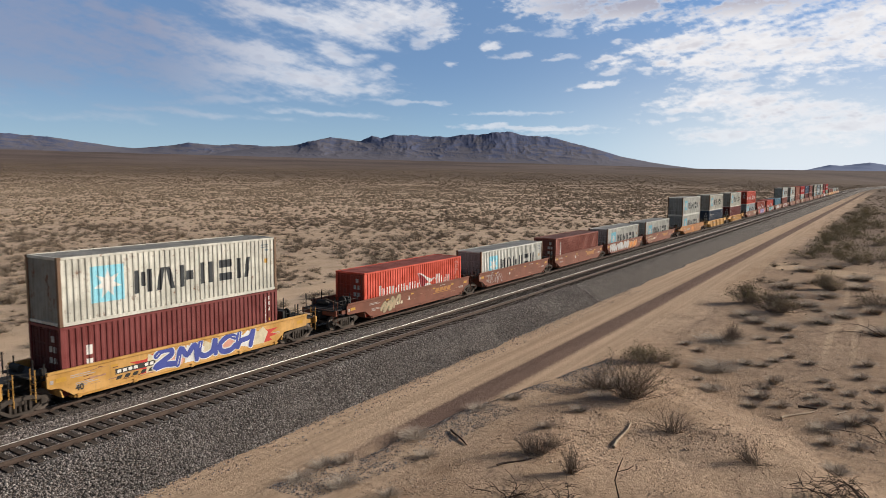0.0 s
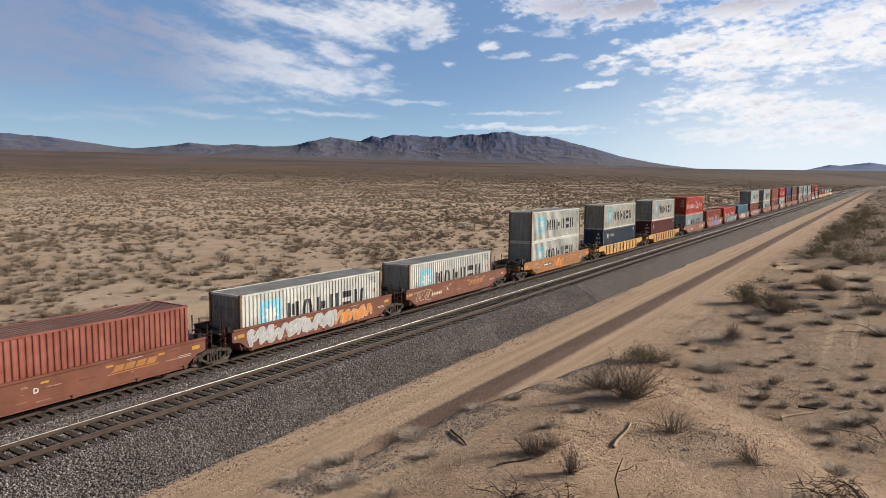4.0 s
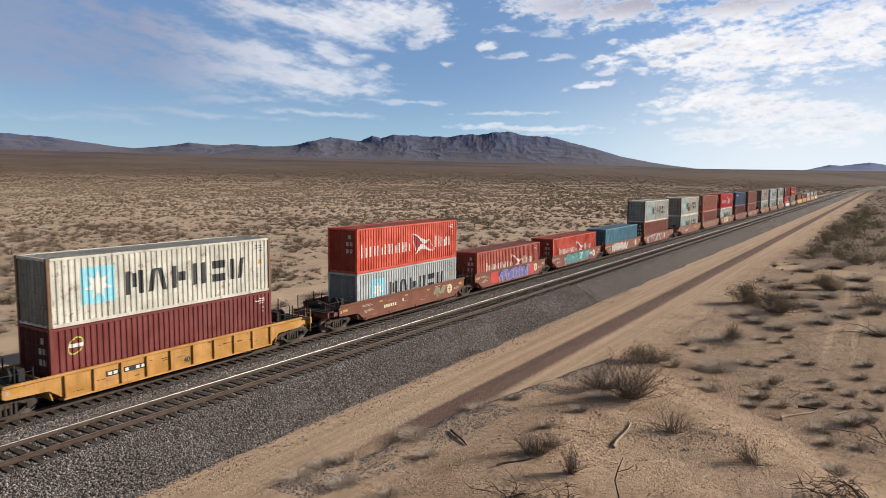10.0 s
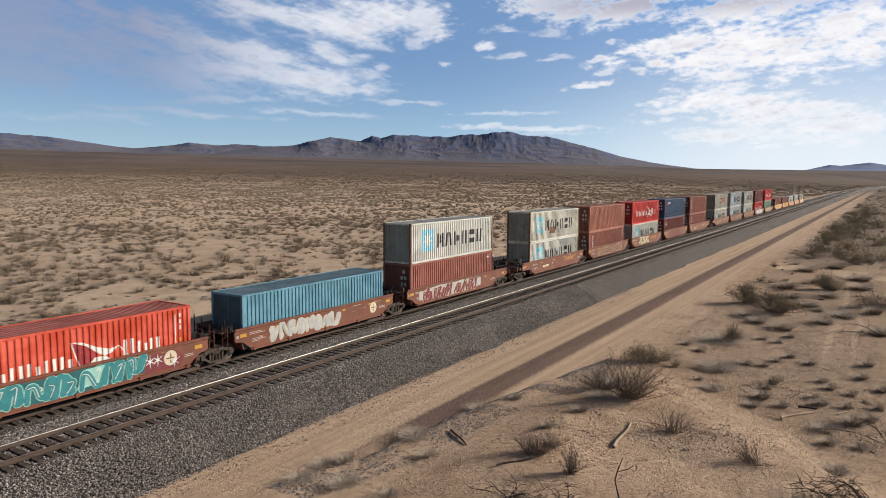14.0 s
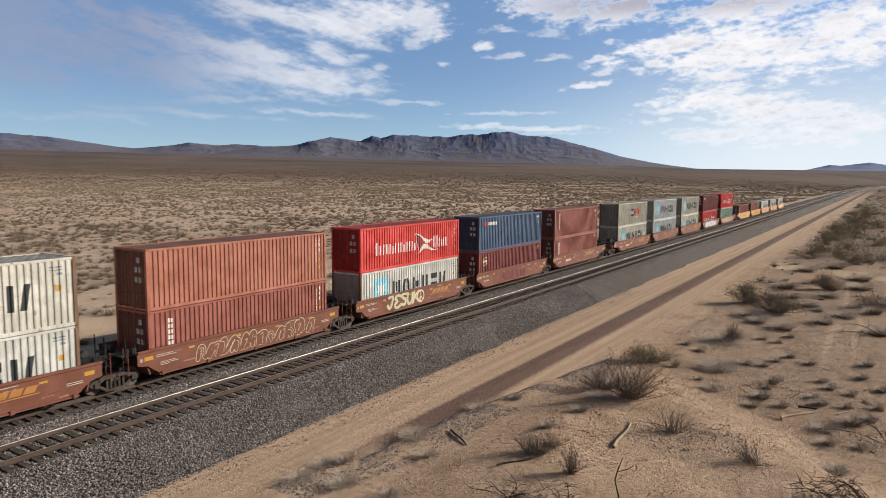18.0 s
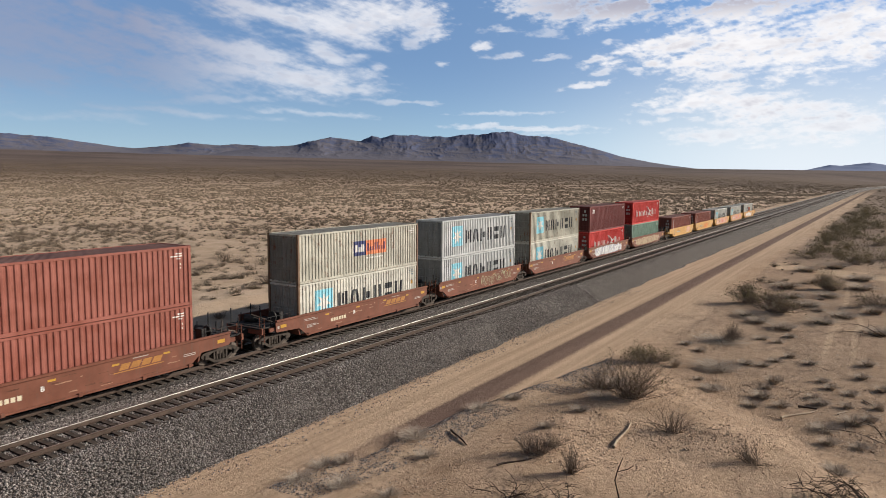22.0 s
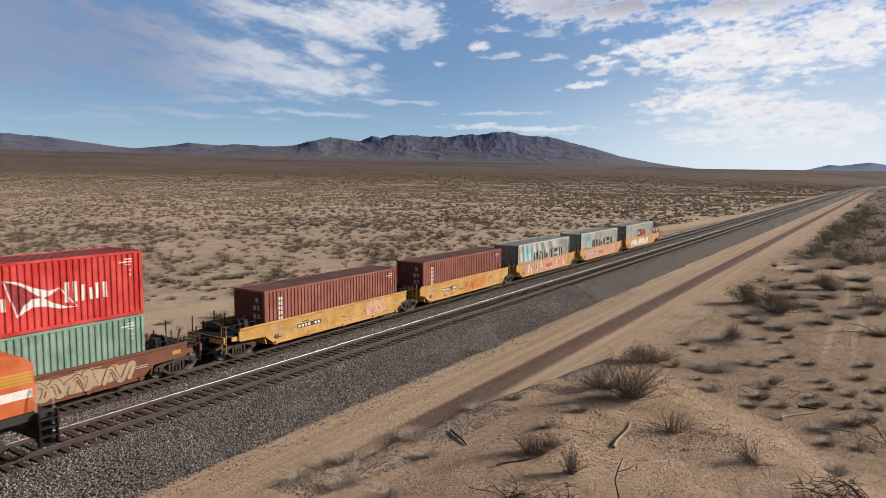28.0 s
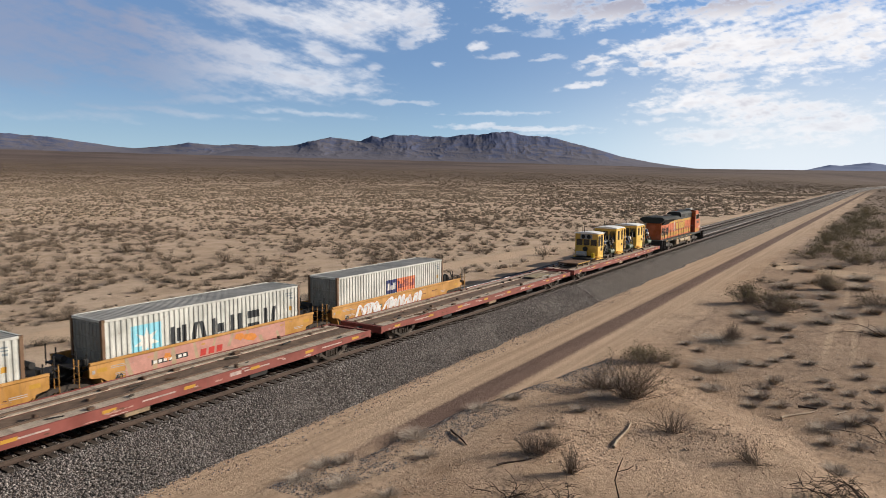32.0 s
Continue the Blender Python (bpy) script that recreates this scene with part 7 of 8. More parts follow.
def locomotive():
    """Six-axle road diesel; x runs from its rear steps (0) to its front steps (21.4)."""
    th = new("diesel_locomotive")
    bm = bmesh.new()
    box(bm, 0.2, 21.2, -1.5, 1.5, 1.36, 1.62, 0.02)
    box(bm, 0.5, 20.9, -0.7, 0.7, 0.95, 1.36)
    part("underframe", bm, HOOD_DARK, th)
    bm = bmesh.new()
    box(bm, 1.25, 17.05, -0.95, 0.95, 1.62, 3.80, 0.02)
    hood = part("hood", bm, ORANGE, th)
    for k in range(14):
        x = 4.9 + k * 0.82
        if x < 16:
            bm = bmesh.new()
            box(bm, x - 0.012, x + 0.012, -0.965, -0.95, 2.35, 3.5)
            part("door_seam", bm, paint("seam_orange", (0.40, 0.07, 0.015), 0.1, 0.4), hood)
    for k in range(9):
        x = 1.55 + k * 0.345 + (0.1 if k > 4 else 0)
        bm = bmesh.new()
        zz = 3.05 if k % 4 else 3.25
        box(bm, x, x + 0.22, -0.975, -0.945, 2.1, zz, 0.005)
        part("louver", bm, GRILL, hood)
    # yellow bands along the hood
    for x0, x1, z0, z1 in ((4.45, 17.0, 3.74, 3.795), (4.45, 17.0, 3.64, 3.71), (4.45, 17.0, 3.50, 3.61), (1.3, 17.0, 2.20, 2.28), (1.3, 17.0, 2.09, 2.17), (1.3, 17.0, 1.96, 2.06), (1.3, 17.0, 1.84, 1.93)):
        bm = bmesh.new()
        box(bm, x0, x1, -0.962, -0.945, z0, z1)
        part("stripe", bm, LOCO_YELLOW, hood, "yellow painted stripe")
    # the name as plain yellow blocks with a dark edge
    for x0, x1, z0, z1 in ((8.42, 9.48, 2.50, 3.42), (9.84, 10.88, 2.50, 3.42), (11.18, 11.98, 2.50, 3.42), (12.26, 13.02, 2.50, 3.42)):
        bm = bmesh.new()
        rect(bm, x0 - 0.04, x1 + 0.04, z0 - 0.04, z1 + 0.04, -0.9665)
        part("name_edge", bm, HOOD_DARK, hood, "dark painted edge")
        bm = bmesh.new()
        rect(bm, x0, x1, z0, z1, -0.9695)
        part("name_block", bm, LOCO_YELLOW, hood, "yellow painted name block")
    for z0, z1, w in ((2.4, 3.0, 0.42), (3.05, 3.65, 0.36)):
        bm = bmesh.new()
        rect(bm, 7.35, 7.35 + w, z0, z1, -0.966)
        part("primer_patch", bm, plain("grey_primer", (0.42, 0.40, 0.38), 0.8), hood)
    bm = bmesh.new()
    prism_x(bm, [(-0.96, 3.80), (-0.96, 3.98), (-0.62, 4.26), (0.62, 4.26), (0.96, 3.98), (0.96, 3.80)], 4.4, 11.1)
    part("hood_roof", bm, HOOD_DARK, th)
    bm = bmesh.new()
    prism_x(bm, [(-0.98, 3.80), (-0.98, 4.48), (-0.72, 4.74), (0.72, 4.74), (0.98, 4.48), (0.98, 3.80)], 11.0, 17.05)
    box2 = part("equipment_housing", bm, HOOD_DARK, th)
    for x0, x1 in ((11.3, 13.1), (15.1, 15.65), (15.9, 16.3)):
        bm = bmesh.new()
        box(bm, x0, x1, -1.0, -0.975, 4.02, 4.42, 0.005)
        part("intake_grille", bm, GRILL, box2)
    # radiator section with overhanging wings
    bm = bmesh.new()
    prism_x(bm, [(-0.98, 3.74), (-1.44, 4.08), (-1.52, 4.14), (-1.53, 4.32), (-1.15, 4.50), (1.15, 4.50), (1.53, 4.32), (1.52, 4.14), (1.44, 4.08), (0.98, 3.74)], 0.45, 5.0)
    prism_x(bm, [(-0.96, 3.72), (-1.48, 4.05), (-1.5, 4.32), (-0.62, 4.30), (-0.62, 3.9)], 5.0, 6.6)
    rad = part("radiator_housing", bm, HOOD_DARK, th)
    bm = bmesh.new()
    box(bm, 1.1, 4.8, -1.05, 1.05, 4.50, 4.53, 0.005)
    part("fan_grille", bm, GRILL, rad)
    bm = bmesh.new()
    prism_x(bm, [(-0.99, 3.45), (-0.99, 3.70), (-1.46, 4.0), (-1.42, 3.98)], 1.4, 4.4)
    part("intake_screen", bm, GRILL, rad)
    bm = bmesh.new()
    rod(bm, (7.1, 0.1, 4.2), (7.1, 0.1, 4.55), 0.30, 14)
    box(bm, 6.75, 7.45, -0.3, 0.5, 4.26, 4.40, 0.02)
    part("exhaust_stack", bm, paint("rusty_exhaust", (0.12, 0.06, 0.04), 0.8, 0.4), th)
    for k, (y, l) in enumerate(((0.1, 0.45), (0.25, 0.35), (-0.05, 0.3))):
        bm = bmesh.new()
        rod(bm, (8.4 + 0.15 * k, y, 4.4), (8.4 + l + 0.15 * k, y, 4.42), 0.04, 8, 0.09)
        rod(bm, (8.5 + 0.15 * k, y, 4.25), (8.5 + 0.15 * k, y, 4.4), 0.03, 6)
        part("horn", bm, BLACK, th)
    # cab and nose
    bm = bmesh.new()
    prism(bm, [(17.05, 1.62), (17.05, 4.42), (17.3, 4.72), (18.65, 4.72), (19.3, 3.95), (19.3, 1.62)], -1.5, 1.5)
    cab = part("cab", bm, ORANGE, th, "orange driver's cab")
    bm = bmesh.new()
    prism(bm, [(19.3, 1.62), (19.3, 3.86), (20.55, 3.52), (20.85, 3.25), (20.9, 1.62)], -1.28, 1.28)
    part("nose", bm, ORANGE, th)
    bm = bmesh.new()
    box(bm, 17.3, 18.6, -1.2, 1.2, 4.72, 4.78, 0.02)
    part("cab_roof", bm, HOOD_DARK, cab)
    bm = bmesh.new()
    box(bm, 17.4, 18.5, -0.7, 0.1, 4.78, 5.0, 0.05)
    part("air_conditioner", bm, plain("pale_grey_paint", (0.45, 0.45, 0.42), 0.6), th)
    for x0, x1, z0, z1 in ((17.32, 17.58, 3.50, 4.14), (17.72, 18.34, 3.52, 4.14), (18.46, 18.98, 3.55, 4.14)):
        bm = bmesh.new()
        box(bm, x0 - 0.05, x1 + 0.05, -1.525, -1.495, z0 - 0.05, z1 + 0.05, 0.005)
        w = part("window", bm, plain("window_rubber_grey", (0.35, 0.34, 0.32), 0.6), cab)
        bm = bmesh.new()
        box(bm, x0, x1, -1.535, -1.52, z0, z1)
        part("pane", bm, GLASS, w, "dark cab window glass")
    for y0, y1 in ((-1.3, -0.15), (0.15, 1.3)):
        bm = bmesh.new()
        nx = [(18.77, 4.58), (19.2, 4.07)]
        vs = [bm.verts.new((x + 0.02, y, z + 0.015)) for (x, z), y in zip((nx[0], nx[1], nx[1], nx[0]), (y0, y0, y1, y1))]
        bm.faces.new(vs)
        part("windshield", bm, GLASS, cab)
    # rear door face: orange darkened for the shade of its recess
    bm = bmesh.new()
    box(bm, 17.0, 17.045, -1.44, -0.98, 1.7, 3.9)
    part("cab_door", bm, paint("shaded_red_door", (0.30, 0.05, 0.02), 0.1, 0.3), cab)
    bm = bmesh.new()
    for k in range(4):
        rect(bm, 17.86 + 0.36 * k, 18.12 + 0.36 * k, 2.84, 3.22, -1.506)
    part("number_bars", bm, DARK_MARK, cab, "dark painted number bars")
    for x0, x1, z0, z1 in ((17.1, 19.25, 2.02, 2.12), (17.1, 19.25, 1.86, 1.96), (17.1, 19.25, 1.70, 1.80)):
        bm = bmesh.new()
        box(bm, x0, x1, -1.51, -1.495, z0, z1)
        part("stripe", bm, LOCO_YELLOW, cab, "yellow painted stripe")
    bm = bmesh.new()
    for k in range(4):
        rect(bm, 19.6, 20.8, 2.62 + 0.11 * k, 2.69 + 0.11 * k, -1.286)
    part("nose_stripes", bm, LOCO_YELLOW, cab, "yellow painted nose stripes")
    bm = bmesh.new()
    rect(bm, 19.7, 20.75, 2.12, 2.42, -1.288)
    part("emblem_plate", bm, WHITE_MARK, cab, "white painted emblem plate")
    # tank, reservoirs, boxes
    bm = bmesh.new()
    prism_x(bm, [(-1.3, 1.36), (-1.3, 0.62), (-1.0, 0.34), (1.0, 0.34), (1.3, 0.62), (1.3, 1.36)], 6.7, 14.5)
    part("fuel_tank", bm, plain("dusty_black_tank", (0.07, 0.058, 0.045), 0.8), th)
    for x0, x1, mat in ((6.9, 8.1, DUSTY), (13.0, 14.5, DUSTY)):
        bm = bmesh.new()
        box(bm, x0, x1, -1.5, -1.28, 0.62, 1.28, 0.03)
        part("equipment_box", bm, mat, th)
    for x0, x1 in ((8.5, 10.4), (10.9, 12.8)):
        bm = bmesh.new()
        rod(bm, (x0, -1.42, 1.05), (x1, -1.42, 1.05), 0.24, 16)
        rod(bm, (x0 - 0.1, -1.42, 1.05), (x0, -1.42, 1.05), 0.14, 16, 0.24)
        rod(bm, (x1, -1.42, 1.05), (x1 + 0.1, -1.42, 1.05), 0.24, 16, 0.14)
        part("air_reservoir", bm, RESERVOIR, th, "dusty tan air reservoir")
    six_wheel_truck(th, (1.7, 3.65, 5.6))
    six_wheel_truck(th, (15.5, 17.45, 19.4))
    # handrails, stanchions, steps
    for s in (-1, 1):
        bm = bmesh.new()
        rod(bm, (0.9, s * 1.5, 2.72), (16.0, s * 1.5, 2.72), 0.02, 6)
        rod(bm, (0.9, s * 1.5, 2.72), (0.75, s * 1.5, 1.2), 0.022, 6)
        part("handrail", bm, STEEL_RAIL, th)
        for k in range(12):
            bm = bmesh.new()
            x = 1.0 + 1.36 * k
            rod(bm, (x, s * 1.5, 1.6), (x, s * 1.5, 2.72), 0.02, 6)
            part("stanchion", bm, STEEL_RAIL, th)
        for k in range(6):
            bm = bmesh.new()
            x = 1.9 + 2.5 * k
            box(bm, x, x + 0.5, s * 1.5 - 0.008, s * 1.5 + 0.008, 1.40, 1.52)
            part("reflector", bm, YELLOW_MARK, th)
        for x0 in (0.15, 20.75):
            bm = bmesh.new()
            for z in (0.42, 0.72, 1.02, 1.32):
                box(bm, x0, x0 + 0.6, s * 1.5 - 0.22, s * 1.5, z, z + 0.03)
            box(bm, x0 - 0.03, x0, s * 1.5 - 0.25, s * 1.5, 0.40, 1.62), box(bm, x0 + 0.6, x0 + 0.63, s * 1.5 - 0.25, s * 1.5, 0.40, 1.62)
            part("steps", bm, BLACK, th, "black steel boarding steps")
            bm = bmesh.new()
            for xx in (x0, x0 + 0.6):
                rod(bm, (xx, s * 1.5, 0.9), (xx, s * 1.48, 2.0), 0.022, 6)
                rod(bm, (xx, s * 1.48, 2.0), (xx + (0.12 if x0 < 1 else -0.1), s * 1.2, 2.55), 0.022, 6)
            part("grab_rail", bm, plain("pale_grab_rail", (0.5, 0.48, 0.44), 0.6), th)
    for s, x in ((-1, 0.2), (1, 21.2)):
        bm = bmesh.new()
        box(bm, min(x, x + s * 0.12), max(x, x + s * 0.12), -1.45, 1.45, 0.28, 1.36, 0.02)
        part("pilot", bm, HOOD_DARK, th)
        bm = bmesh.new()
        box(bm, min(x, x + s * 0.62), max(x, x + s * 0.62), -0.14, 0.14, 0.76, 1.02, 0.03)
        part("coupler", bm, TRUCK_STEEL, th)
    return tagged(th, "weathered orange and dark grey six-axle diesel locomotive", "locomotive")


def flat_car(junk, seed):
    """A long red flat car with a dusty deck; x runs back from its front end (0) to -27.6."""
    rg = random.Random(seed)
    th = new("flat_car")
    L = 27.6
    bm = bmesh.new()
    box(bm, -L, 0, -1.2, 1.2, 0.92, 1.04)
    box(bm, -L + 3, -3, -0.4, 0.4, 0.5, 0.92, 0.02)
    part("centre_sill", bm, FLAT_RED, th)
    for s in (-1, 1):
        bm = bmesh.new()
        prism(bm, [(-L, 0.78), (-L, 1.10), (0, 1.10), (0, 0.78), (-2.2, 0.76), (-4.6, 0.66), (-L + 4.6, 0.66), (-L + 2.2, 0.76)], s * 1.42, s * 1.5)
        sl = part("side_sill", bm, FLAT_RED, th)
        for k in range(8):
            bm = bmesh.new()
            x = -1.0 - k * 3.55
            box(bm, x - 0.55, x, s * 1.5 - 0.004, s * 1.5 + 0.006, 0.86, 0.99)
            part("reflector", bm, YELLOW_MARK, sl)
        bm = bmesh.new()
        for k in range(5):
            x = -2.4 - k * 5.1
            box(bm, x - 1.5, x, s * 1.5 - 0.003, s * 1.5 + 0.005, 0.88, 0.94)
            if k == 1:
                box(bm, x - 2.3, x - 1.7, s * 1.5 - 0.003, s * 1.5 + 0.005, 0.84, 1.0)
        part("stencil_bars", bm, plain("faded_white_stencil", (0.42, 0.33, 0.30), 0.7), sl, "faded white stencil bars")
    # deck planks
    bm = bmesh.new()
    box(bm, -0.2, 0.0, -1.2, 1.2, 1.04, 1.09)
    pl = bm_mesh("deck_plank", lambda b: box(b, -0.70, 0.70, -0.46, 0.46, 1.04, 1.085, 0.008))
    bm.free()
    pl.materials.append(DECK)
    for k in range(19):
        for y in (-0.93, 0.93):
            shared("deck_plank", pl, th, pose(-0.9 - 1.42 * k - 0.1, y, rg.uniform(-0.006, 0.006)))
    bm = bmesh.new()
    box(bm, -L + 0.3, -0.3, -0.40, 0.40, 1.03, 1.055, 0.004)
    part("centre_channel", bm, plain("rusty_deck_channel", (0.15, 0.10, 0.07), 0.85, vary=0.5, scale=2), th)
    for k in range(30):
        bm = bmesh.new()
        x, y, a = rg.uniform(-L + 1, -1), rg.uniform(-1.3, 1.3), rg.uniform(-0.5, 0.5)
        n, ln = rg.uniform(0.02, 0.06), rg.uniform(0.15, 0.7)
        d = Vector((math.cos(a), math.sin(a), 0)) * ln
        rod(bm, (x, y, 1.085 + n * 0.7), (x + d.x, y + d.y, 1.085 + n * 0.7), n, 6)
        part("deck_scrap", bm, rg.choice((DUSTY, BLACK, TRUCK_STEEL, plain("rusty_tie_down", (0.12, 0.07, 0.045), 0.85))), th)
    for s in (-1, 1):
        for k in range(26):
            x, w, z0 = rg.uniform(-L + 0.5, -0.8), rg.uniform(0.1, 0.9), rg.uniform(0.7, 1.04)
            bm = bmesh.new()
            pts = [(x + w * j / 6, z0 + rg.uniform(0.0, 0.05)) for j in range(7)] + [(x + w * j / 6, z0 - rg.uniform(0.01, 0.06)) for j in range(6, -1, -1)]
            plate(bm, [(a, min(1.095, max(0.69, b))) for a, b in pts], s * 1.5 + s * 0.004)
            part("worn_paint", bm, rg.choice((plain("faded_pink_paint", (0.42, 0.24, 0.20), 0.8), plain("faded_white_stencil", (0.42, 0.33, 0.30), 0.7), plain("bare_rust_patch", (0.13, 0.06, 0.04), 0.9))), th)
    for s in (-1, 1):
        bm = bmesh.new()
        box(bm, -L + 0.3, -0.3, s * 0.72 - 0.07, s * 0.72 + 0.07, 1.086, 1.15, 0.01)
        part("deck_rail", bm, plain("brown_deck_rail", (0.13, 0.085, 0.06), 0.8), th)
    for k in range(16):
        bm = bmesh.new()
        x, y = -0.8 - 1.68 * k, rg.choice((-1.25, -0.55, 1.2, 0.55))
        box(bm, x - rg.uniform(0.1, 0.4), x, y - 0.1, y + 0.1, 1.085, 1.085 + rg.uniform(0.06, 0.16), 0.01)
        part("tie_down", bm, plain("rusty_tie_down", (0.12, 0.07, 0.045), 0.85), th)
    for x in (-2.7, -L + 2.7):
        truck(th, x, False)
    for s, x in ((1, 0), (-1, -L)):
        bm = bmesh.new()
        box(bm, min(x, x + s * 0.52), max(x, x + s * 0.52), -0.13, 0.13, 0.74, 0.98, 0.03)
        part("coupler", bm, TRUCK_STEEL, th)
        bm = bmesh.new()
        box(bm, x - 0.1, x + 0.1, -1.5, 1.5, 0.70, 1.11, 0.02)
        part("end_sill", bm, FLAT_RED, th)
    for k in range(3):
        bm = bmesh.new()
        x = -7.5 - 6.2 * k
        box(bm, x - 1.1, x, -1.38, -1.05, 0.42, 0.66, 0.03)
        part("underframe_box", bm, DUSTY if k == 1 else BLACK, th)
    return tagged(th, "long red-brown flat car with a dusty worn deck", "flat car", "flat cars of the work train")


def track_machine(seed, tall, fans, deep=2.3):
    """Rail maintenance machine: yellow cab with white roof at the rear, open frame with engine and hydraulics ahead. x = 0 is the cab's rear."""
    rg = random.Random(seed)
    th = new("track_machine")
    W, H0, H1 = 1.18, 0.62, 2.78 + tall
    for s in (-1, 1):
        bm = bmesh.new()
        box(bm, 0.0, 2.5, s * 1.0 - 0.09, s * 1.0 + 0.09, 0.36, 0.60, 0.02)
        part("cab_beam", bm, MACHINE_YELLOW, th)
    bm = bmesh.new()
    for s in (-1, 1):
        box(bm, -0.9, 6.0, s * 0.7 - 0.09, s * 0.7 + 0.09, 0.28, 0.50, 0.02)
    for x in (-0.8, 2.3, 4.0, 5.9):
        box(bm, x - 0.08, x + 0.08, -0.7, 0.7, 0.30, 0.48)
    part("chassis", bm, plain("greasy_frame_steel", (0.05, 0.042, 0.035), 0.7, vary=0.5), th)
    for x in (-0.3, 4.9):
        for s in (-1, 1):
            bm = bmesh.new()
            rod(bm, (x, s * 0.66, 0.21), (x, s * 0.80, 0.21), 0.21, 18)
            rod(bm, (x, s * 0.62, 0.21), (x, s * 0.66, 0.21), 0.25, 18)
            part("rail_wheel", bm, WHEEL_STEEL, th)
    bm = bmesh.new()
    o = 2.3 - deep
    prism(bm, [(o, H0), (o, H1), (2.3, H1), (2.42, H1 - 0.5), (2.3, H0)], -W, W)
    cab = part("cab", bm, MACHINE_YELLOW, th, "yellow sheet-metal operator cab")
    bm = bmesh.new()
    prism_x(bm, [(-W - 0.1, H1), (-W - 0.1, H1 + 0.06), (-W * 0.6, H1 + 0.15), (0, H1 + 0.19), (W * 0.6, H1 + 0.15), (W + 0.1, H1 + 0.06), (W + 0.1, H1)], o - 0.15, 2.45)
    part("cab_roof", bm, ROOF_WHITE, th, "white painted cab roof")
    for x0, x1, z0, z1 in ((o + 0.12 if fans else 0.45, o + 0.62 if fans else 0.98, H0 + (0.95 if fans else 1.15), H1 - 0.25), (1.55, 2.02, H0 + (0.9 if fans else 1.12), H1 - 0.17), (1.56, 1.98, H0 + 0.50, H0 + 0.76)):
        bm = bmesh.new()
        box(bm, x0, x1, -W - 0.012, -W + 0.02, z0, z1, 0.01)
        wn = part("side_window", bm, CAB_GLASS, cab, "dark window glass")
        bm = bmesh.new()
        for a0, a1, c0, c1 in ((x0 - 0.03, x1 + 0.03, z0 - 0.03, z0), (x0 - 0.03, x1 + 0.03, z1, z1 + 0.03), (x0 - 0.03, x0, z0, z1), (x1, x1 + 0.03, z0, z1)):
            box(bm, a0, a1, -W - 0.022, -W + 0.01, c0, c1, 0.006)
        part("window_seal", bm, HOSE if fans else MACHINE_YELLOW, wn)
    bm = bmesh.new()
    box(bm, 1.25, 2.2, -W - 0.006, -W + 0.01, H0 + 0.3, H1 - 0.08)
    part("cab_door", bm, MACHINE_YELLOW, cab)
    for y0, y1 in ((-1.06, -0.42), (-0.32, 0.32), (0.42, 1.06)):
        bm = bmesh.new()
        box(bm, o - 0.012, o + 0.02, y0, y1, H0 + 1.0, H1 - (0.55 if fans else 0.28), 0.01)
        part("rear_window", bm, GLASS, cab, "dark window glass")
    if fans:
        bm = bmesh.new()
        box(bm, o - 0.16, o, -0.6, 0.6, H1 - 0.52, H1 - 0.06, 0.02)
        part("cooler_box", bm, plain("grey_cooler", (0.35, 0.35, 0.34), 0.6), cab)
        for y in (-0.28, 0.28):
            bm = bmesh.new()
            rod(bm, (o - 0.20, y, H1 - 0.29), (o - 0.16, y, H1 - 0.29), 0.2, 18)
            part("cooling_fan", bm, GRILL, cab)
    bm = bmesh.new()
    for k in range(3):
        box(bm, 0.2 + 0.02 * k, 1.9, -W - 0.16, -W, 0.30 + 0.14 * k, 0.34 + 0.14 * k)
    part("step", bm, MACHINE_YELLOW, th)
    for x, y in ((0.9, 0.3), (0.95, 0.5)):
        bm = bmesh.new()
        rod(bm, (x, y, H1 + 0.08), (x, y, H1 + 0.75), 0.03, 8)
        part("antenna", bm, HOSE, th)
    if fans:
        # what stands on the platform behind this cab
        bm = bmesh.new()
        rod(bm, (0.0, -0.25, 0.86), (0.0, 0.75, 0.86), 0.24, 16)
        part("hydraulic_tank", bm, plain("pale_grey_tank", (0.42, 0.42, 0.41), 0.5, vary=0.2), th, "pale grey hydraulic tank")
        bm = bmesh.new()
        rod(bm, (0.0, -0.95, 0.5), (0.0, -0.95, 0.92), 0.17, 14), rod(bm, (0.0, -0.95, 0.92), (0.0, -0.95, 1.0), 0.17, 14, 0.06)
        part("fuel_can", bm, plain("yellow_plastic_can", (0.72, 0.48, 0.02), 0.4, vary=0.1), th, "yellow plastic can")
        bm = bmesh.new()
        box(bm, -0.9, 0.6, -1.1, 1.0, 0.42, 0.50, 0.02)
        part("rear_platform", bm, BLACK, th)
        bm = bmesh.new()
        rod(bm, (0.60, 0.1, 1.28), (0.72, 0.1, 1.28), 0.24, 16)
        part("hose_reel", bm, HOSE, th)
    # engine bay ahead of the cab
    for x0, x1, y0, y1, z0, z1 in ((3.4, 4.9, -0.75, 0.6, 0.55, 1.45), (3.55, 4.7, -0.5, 0.4, 1.45, 1.85), (2.7, 3.3, -0.6, 0.7, 0.6, 1.3)):
        bm = bmesh.new()
        box(bm, x0, x1, y0, y1, z0, z1, 0.06)
        part("engine_block", bm, ENGINE_GREY, th)
    for k in range(5):
        bm = bmesh.new()
        x = 3.6 + 0.24 * k
        rod(bm, (x, -0.78, 1.15), (x, -0.55, 1.75), 0.045, 8)
        part("manifold_pipe", bm, CHROME if k % 2 else ENGINE_GREY, th)
    bm = bmesh.new()
    rod(bm, (3.4, -0.62, 1.72), (4.8, -0.62, 1.80), 0.14, 12)
